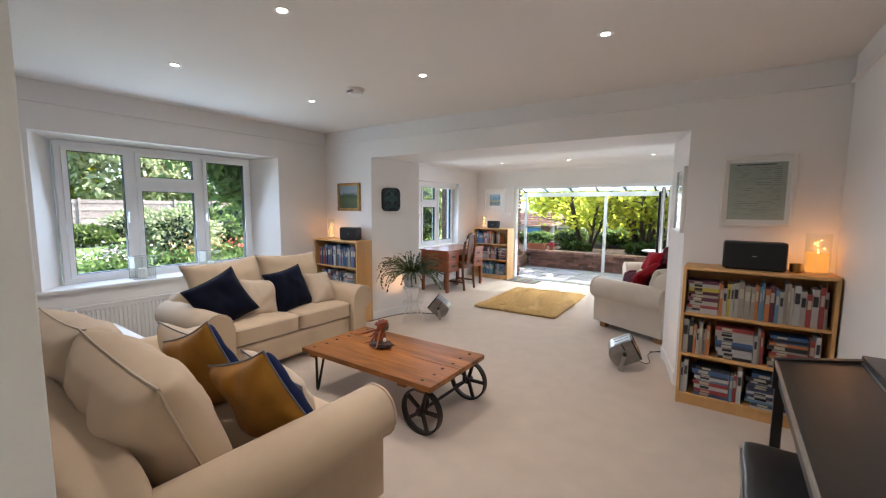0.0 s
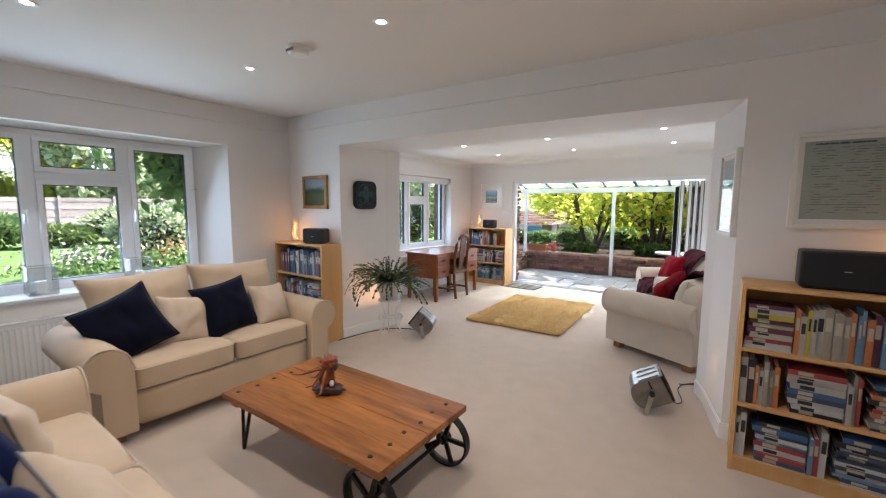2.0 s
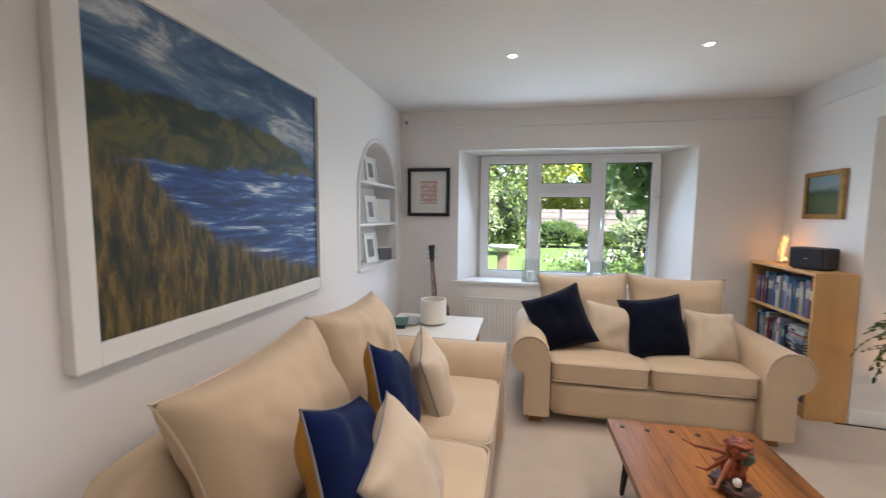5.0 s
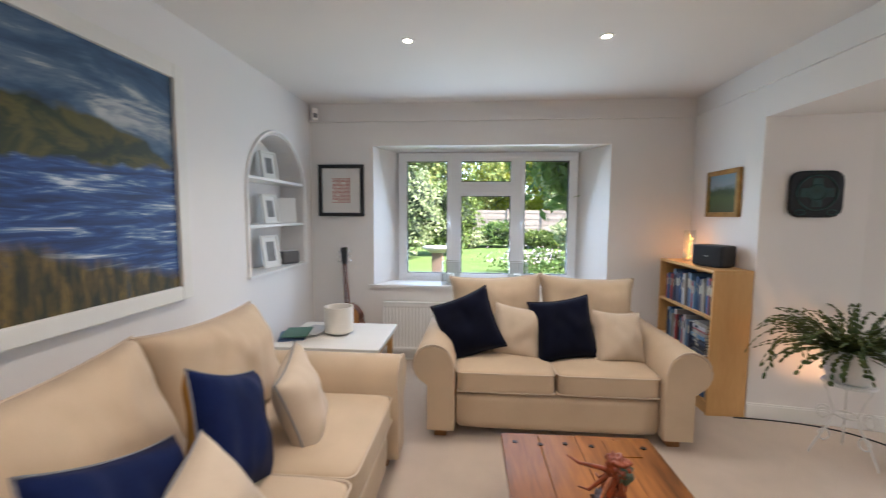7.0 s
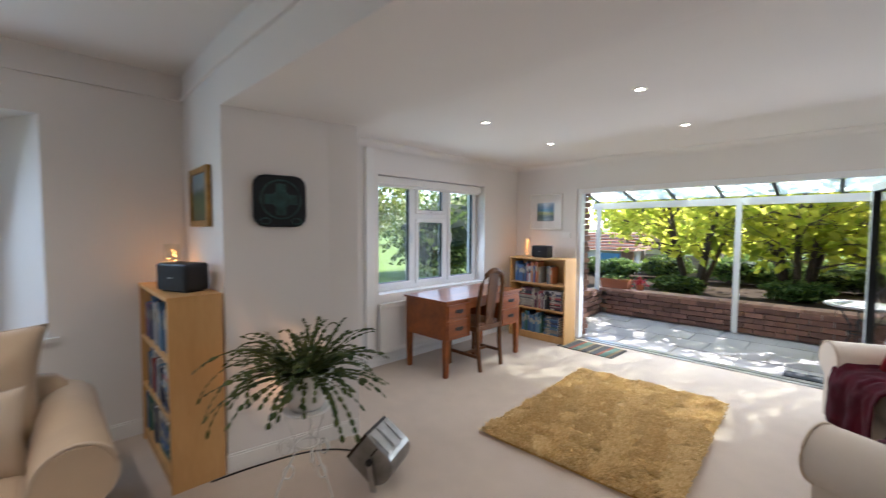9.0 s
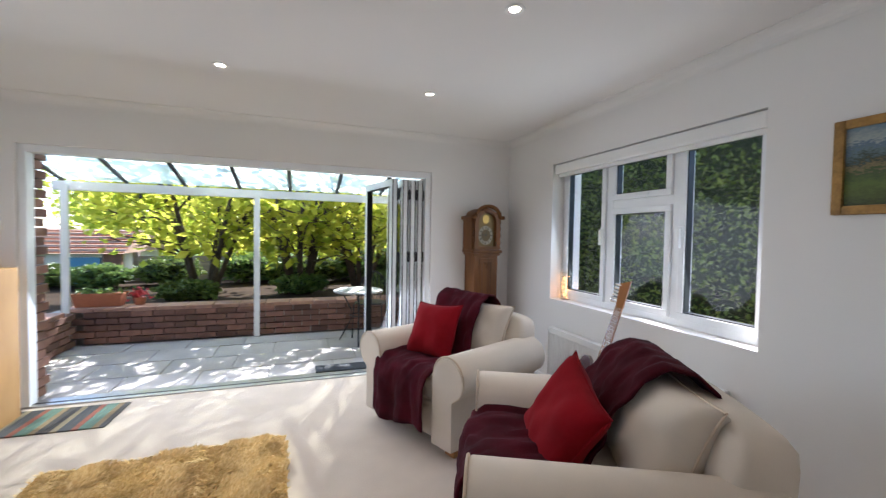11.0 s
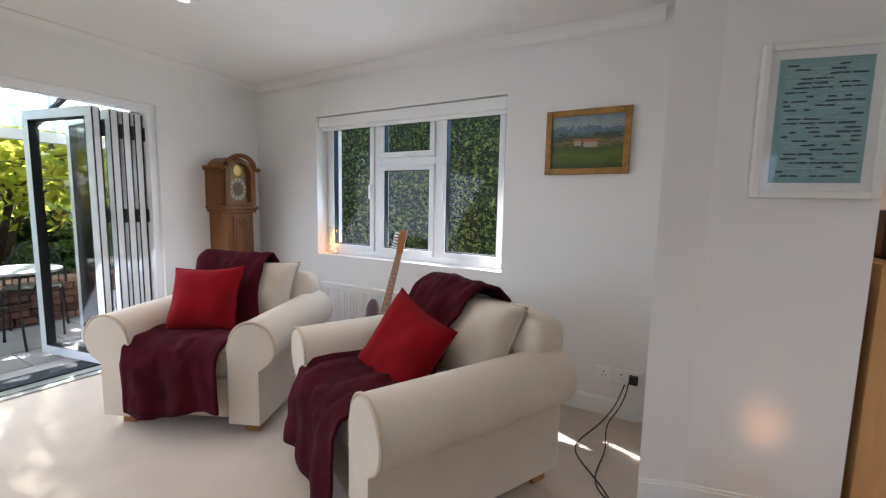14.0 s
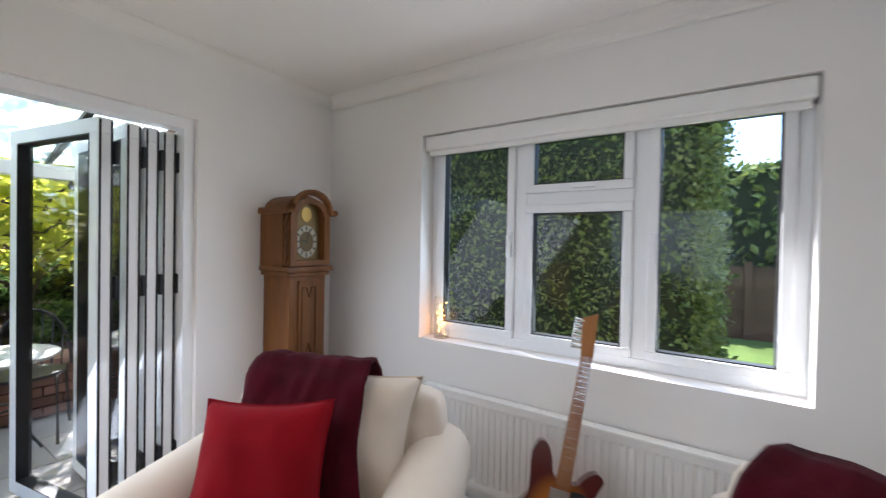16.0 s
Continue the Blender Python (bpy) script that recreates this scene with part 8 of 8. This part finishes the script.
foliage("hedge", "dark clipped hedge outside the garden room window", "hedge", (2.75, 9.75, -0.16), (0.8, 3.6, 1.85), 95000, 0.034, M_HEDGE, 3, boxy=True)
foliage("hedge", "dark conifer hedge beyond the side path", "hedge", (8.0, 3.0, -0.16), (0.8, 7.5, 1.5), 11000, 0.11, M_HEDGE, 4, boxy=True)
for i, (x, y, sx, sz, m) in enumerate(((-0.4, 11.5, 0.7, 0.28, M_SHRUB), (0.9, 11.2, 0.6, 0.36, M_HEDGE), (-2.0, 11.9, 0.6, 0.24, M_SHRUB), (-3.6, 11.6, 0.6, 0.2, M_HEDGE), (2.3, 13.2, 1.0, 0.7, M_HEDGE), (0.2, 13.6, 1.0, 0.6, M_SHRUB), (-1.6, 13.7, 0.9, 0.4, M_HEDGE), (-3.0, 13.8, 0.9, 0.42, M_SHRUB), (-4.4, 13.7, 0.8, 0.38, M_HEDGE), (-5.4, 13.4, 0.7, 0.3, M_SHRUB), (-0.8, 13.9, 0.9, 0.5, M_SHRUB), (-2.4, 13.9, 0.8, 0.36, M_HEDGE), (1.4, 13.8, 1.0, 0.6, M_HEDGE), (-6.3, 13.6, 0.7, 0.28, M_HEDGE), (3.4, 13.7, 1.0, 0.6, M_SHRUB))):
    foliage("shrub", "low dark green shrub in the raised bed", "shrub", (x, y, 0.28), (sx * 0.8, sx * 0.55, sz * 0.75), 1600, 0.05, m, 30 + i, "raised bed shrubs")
for i, (x, y, s) in enumerate(((-9.5, 27, 2.6), (-4.5, 26, 2.3), (0.0, 25, 2.1), (4.5, 24, 2.3), (9.5, 27, 2.6))):
    foliage("tree", "far leafy garden tree in sun", "tree", (x, y, -0.1), (s * 1.2, s, s * 1.1), 3200, 0.17, M_MAGNOLIA, 50 + i, "far garden trees", core=False)
for i, (x, y, s) in enumerate(((-6.6, 19.5, 1.5), (-3.6, 17.6, 1.5), (-1.0, 18.2, 1.7), (1.6, 17.4, 1.5), (4.2, 18.0, 1.7))):
    foliage("tree", "sunlit yellow-green garden tree behind the fence", "tree", (x, y, -0.1), (s * 1.1, s * 0.9, s * 1.15), 3600, 0.13, M_MAGNOLIA, 150 + i, "trees behind the fence", core=False)


M_DARKFENCE = wood("dark_stained_fence_wood", (0.11, 0.065, 0.038), (0.06, 0.036, 0.022), 0.85, "Y", 6, rand=0.2)


def fence(label, x0, y0, x1, y1, z0, z1, n, timber=M_FENCE):
    fc = thing("fence", label, "fence", None, "garden fences")
    a, b = Vector((x0, y0, 0)), Vector((x1, y1, 0))
    d = (b - a).normalized()
    nr = Vector((-d.y, d.x, 0))
    for i in range(n + 1):
        p = a.lerp(b, i / n)
        part("post", boxes((p.x - 0.05, p.y - 0.05, z0, p.x + 0.05, p.y + 0.05, z1 + 0.08)), timber, fc)
        if i < n:
            q = a.lerp(b, (i + 1) / n)
            rows = max(3, int((z1 - z0) / 0.16))
            for k in range(rows):
                za, zb = z0 + (z1 - z0) * k / rows, z0 + (z1 - z0) * (k + 1) / rows
                o1, o2 = nr * (0.012 if k % 2 else -0.006), nr * (0.028 if k % 2 else 0.012)
                bm = bmesh.new()
                hexa(bm, [p + o1 + Vector((0, 0, za)), q + o1 + Vector((0, 0, za)), q + o2 + Vector((0, 0, za)), p + o2 + Vector((0, 0, za))],
                     [p + o1 + Vector((0, 0, zb)), q + o1 + Vector((0, 0, zb)), q + o2 + Vector((0, 0, zb)), p + o2 + Vector((0, 0, zb))])
                part("board", bm, timber, fc)
    return fc


fence("weathered grey wooden fence behind the raised bed", -5.2, 14.5, 5.0, 14.5, -0.16, 0.80, 6)
fence("brown wooden panel fence at the end of the lawn", -25.0, -14.0, -25.0, 16.0, -0.16, 1.75, 15)
fence("low brown wooden fence beyond the hedge", 6.6, -3.0, 6.6, 9.0, -0.16, 1.05, 7, M_DARKFENCE)

# outbuilding with a pale wall and a tiled roof
hs = thing("outbuilding", "small white outbuilding with blue door and tiled roof", "outbuilding", pose(-6.3, 15.4, -0.16))
part("wall", boxes((-0.9, -1.2, 0, 0.9, 1.2, 1.05)), mat("white_render", (0.72, 0.70, 0.66), 0.8, var=0.06), hs)
part("door", boxes((0.1, -1.24, 0.0, 0.62, -1.2005, 0.95), bevel=0.006), mat("blue_door_paint", (0.10, 0.28, 0.46), 0.5), hs)
part("brick_pier", boxes((0.66, -1.26, 0, 0.98, -1.2005, 1.04)), M_BRICK, hs)
bm = bmesh.new()
hexa(bm, [(-1.05, -1.4, 1.03), (1.05, -1.4, 1.03), (1.05, 1.4, 1.03), (-1.05, 1.4, 1.03)], [(-1.0, -0.1, 1.5), (1.0, -0.1, 1.5), (1.0, 0.1, 1.5), (-1.0, 0.1, 1.5)])
roof = part("roof", bm, mat("tan_roof_tiles", (0.34, 0.22, 0.14), 0.85, var=0.2), hs)
for k in range(6):
    f0 = k / 6
    y, z = -1.42 + 1.3 * f0, 1.045 + 0.47 * f0
    part("tile_course", boxes((-1.06, y, z, 1.06, y + 0.03, z + 0.03)), M_TERRA, roof)

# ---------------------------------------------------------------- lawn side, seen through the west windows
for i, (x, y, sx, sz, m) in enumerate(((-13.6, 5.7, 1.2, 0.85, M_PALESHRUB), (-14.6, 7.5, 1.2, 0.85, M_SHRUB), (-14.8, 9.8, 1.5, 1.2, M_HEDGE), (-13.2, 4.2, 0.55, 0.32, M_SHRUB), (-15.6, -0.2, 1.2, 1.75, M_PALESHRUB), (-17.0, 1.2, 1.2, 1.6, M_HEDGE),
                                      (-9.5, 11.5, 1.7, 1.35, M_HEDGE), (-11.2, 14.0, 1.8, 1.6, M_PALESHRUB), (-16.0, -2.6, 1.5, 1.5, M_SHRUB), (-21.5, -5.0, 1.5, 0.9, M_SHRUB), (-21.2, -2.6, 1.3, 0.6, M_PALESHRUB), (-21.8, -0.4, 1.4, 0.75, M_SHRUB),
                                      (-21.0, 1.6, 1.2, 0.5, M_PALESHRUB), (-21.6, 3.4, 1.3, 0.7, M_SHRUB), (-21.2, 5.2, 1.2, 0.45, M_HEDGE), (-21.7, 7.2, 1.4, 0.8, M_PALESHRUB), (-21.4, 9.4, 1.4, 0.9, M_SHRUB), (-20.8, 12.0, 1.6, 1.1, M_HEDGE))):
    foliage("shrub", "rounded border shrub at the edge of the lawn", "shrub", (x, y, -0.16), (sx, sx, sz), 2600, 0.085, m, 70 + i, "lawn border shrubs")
for i, (y, s, m) in enumerate(((-20, 4.2, M_TREELEAF), (-14, 3.8, M_PALESHRUB), (-8.5, 4.4, M_TREELEAF), (-3.5, 3.6, M_PALESHRUB), (1.0, 4.2, M_TREELEAF), (5.5, 3.4, M_MAGNOLIA), (9.5, 4.0, M_PALESHRUB), (14.5, 4.4, M_TREELEAF), (20.0, 4.2, M_PALESHRUB), (26.0, 4.6, M_TREELEAF))):
    foliage("tree", "tall leafy tree beyond the lawn fence", "tree", (-31 - 1.5 * (i % 2), y, -0.1), (s, s, s * 1.1), 7000, 0.25, m, 90 + i, "lawn boundary trees", core=False)
rs = np.random.RandomState(12)
for i, (y, n, col) in enumerate(((3.6, 240, (0.6, 0.5, 0.45)), (7.2, 200, (0.55, 0.10, 0.06)), (5.6, 160, (0.6, 0.32, 0.10)))):
    pm = mat("petals_%d" % i, col, 0.6, var=0.2)
    ft = thing("flowers", "loose clump of garden flowers by the lawn", "flowers", pose(-12.3, y, -0.16), "border flowers")
    o = new("petals", leaf_mesh("petals", rs.normal(0, 1, (n, 3)) * (0.3, 0.5, 0.12) + (0, 0, 0.5), 0.05, pm, i))
    o.parent = ft
    o = new("leaves", leaf_mesh("leaves", rs.normal(0, 1, (500, 3)) * (0.35, 0.55, 0.14) + (0, 0, 0.25), 0.07, M_SHRUB, i + 5))
    o.parent = ft
bb = thing("bird_bath", "pale stone bird bath on the lawn", "bird bath", pose(-8.3, 1.45, -0.16))
M_STONE = mat("pale_stone", (0.45, 0.40, 0.33), 0.85, var=0.15, fine=50, bump=0.5)
part("pillar", boxes((-0.10, -0.10, 0.08, 0.10, 0.10, 0.92), bevel=0.015), mat("brown_stone", (0.24, 0.15, 0.10), 0.85, var=0.2, fine=50, bump=0.5), bb, "brown stone pillar")
part("plinth", boxes((-0.2, -0.2, 0, 0.2, 0.2, 0.08), bevel=0.01), M_STONE, bb)
bm = bmesh.new()
lathe(bm, [(0.14, 0.92), (0.26, 0.99), (0.28, 1.03), (0.25, 1.03), (0.18, 0.98), (0.0001, 0.97)], 26)
part("bowl", bm, M_STONE, bb, smooth=True)
# climber hanging by the recessed window
rs = np.random.RandomState(21)
wi = thing("climber", "green climber trailing outside the recessed window", "climbing plant", pose(XW - 0.75, 3.15, 1.5))
n = 900
c = rs.normal(0, 1, (n, 3)) * (0.16, 0.30, 0.26) + (0, 0.05, 0.55)
c[:, 2] -= np.clip((c[:, 1] + 0.1), -0.2, 0.4) * 0.9
o = new("leaves", leaf_mesh("leaves", c, 0.075, M_SHRUB, 8, aspect=2.4))
o.parent = wi
bm = bmesh.new()
tube(bm, [(-0.05, 0.55, -1.66), (0.0, 0.5, -0.4), (0.02, 0.35, 0.3), (0.0, 0.0, 0.75), (0.0, -0.6, 0.85)], [0.03, 0.025, 0.02, 0.014, 0.006], 7)
part("stem", bm, M_BARK, wi)

# ---------------------------------------------------------------- bricks, copings and slabs, piece by piece
brick_run(gw, brick_me, PXA + 0.11, PYB + 0.0, "x", PXB - PXA - 0.3, 5, 0.0, 1)
brick_run(gw, brick_me, PXA - 0.002, PYA + 0.16, "y", PYB - PYA - 0.30, 5, 0.0, 2)
x = PXA - 0.10
while x < PXB:
    piece("coping", cope_me, gw, x + 0.15, PYB + 0.11, GH + 0.045)
    x += 0.303
y = PYA + 0.2
while y < PYB - 0.15:
    piece("coping", cope_me, gw, PXA - 0.12, y, GH + 0.045, math.pi / 2)
    y += 0.303
for c in range(26):
    for xx in (PX0 - 0.052, PX1 + 0.052):
        piece("brick", brick_me, outer, xx, YP + 0.185 + (0.11 if c % 2 else 0.06), 0.075 * (c + 1) - 0.01, math.pi / 2)
rnd = random.Random(17)
y = PYA + 0.225
row = 0
while y < PYB + 0.2:
    x = PXA + (0.3 if row % 2 else 0.05)
    while x < PXB + 0.5:
        piece("slab", slab_me, terrace, x, y, -0.012 + rnd.uniform(-0.002, 0.002))
        x += 0.605
    y += 0.455
    row += 1
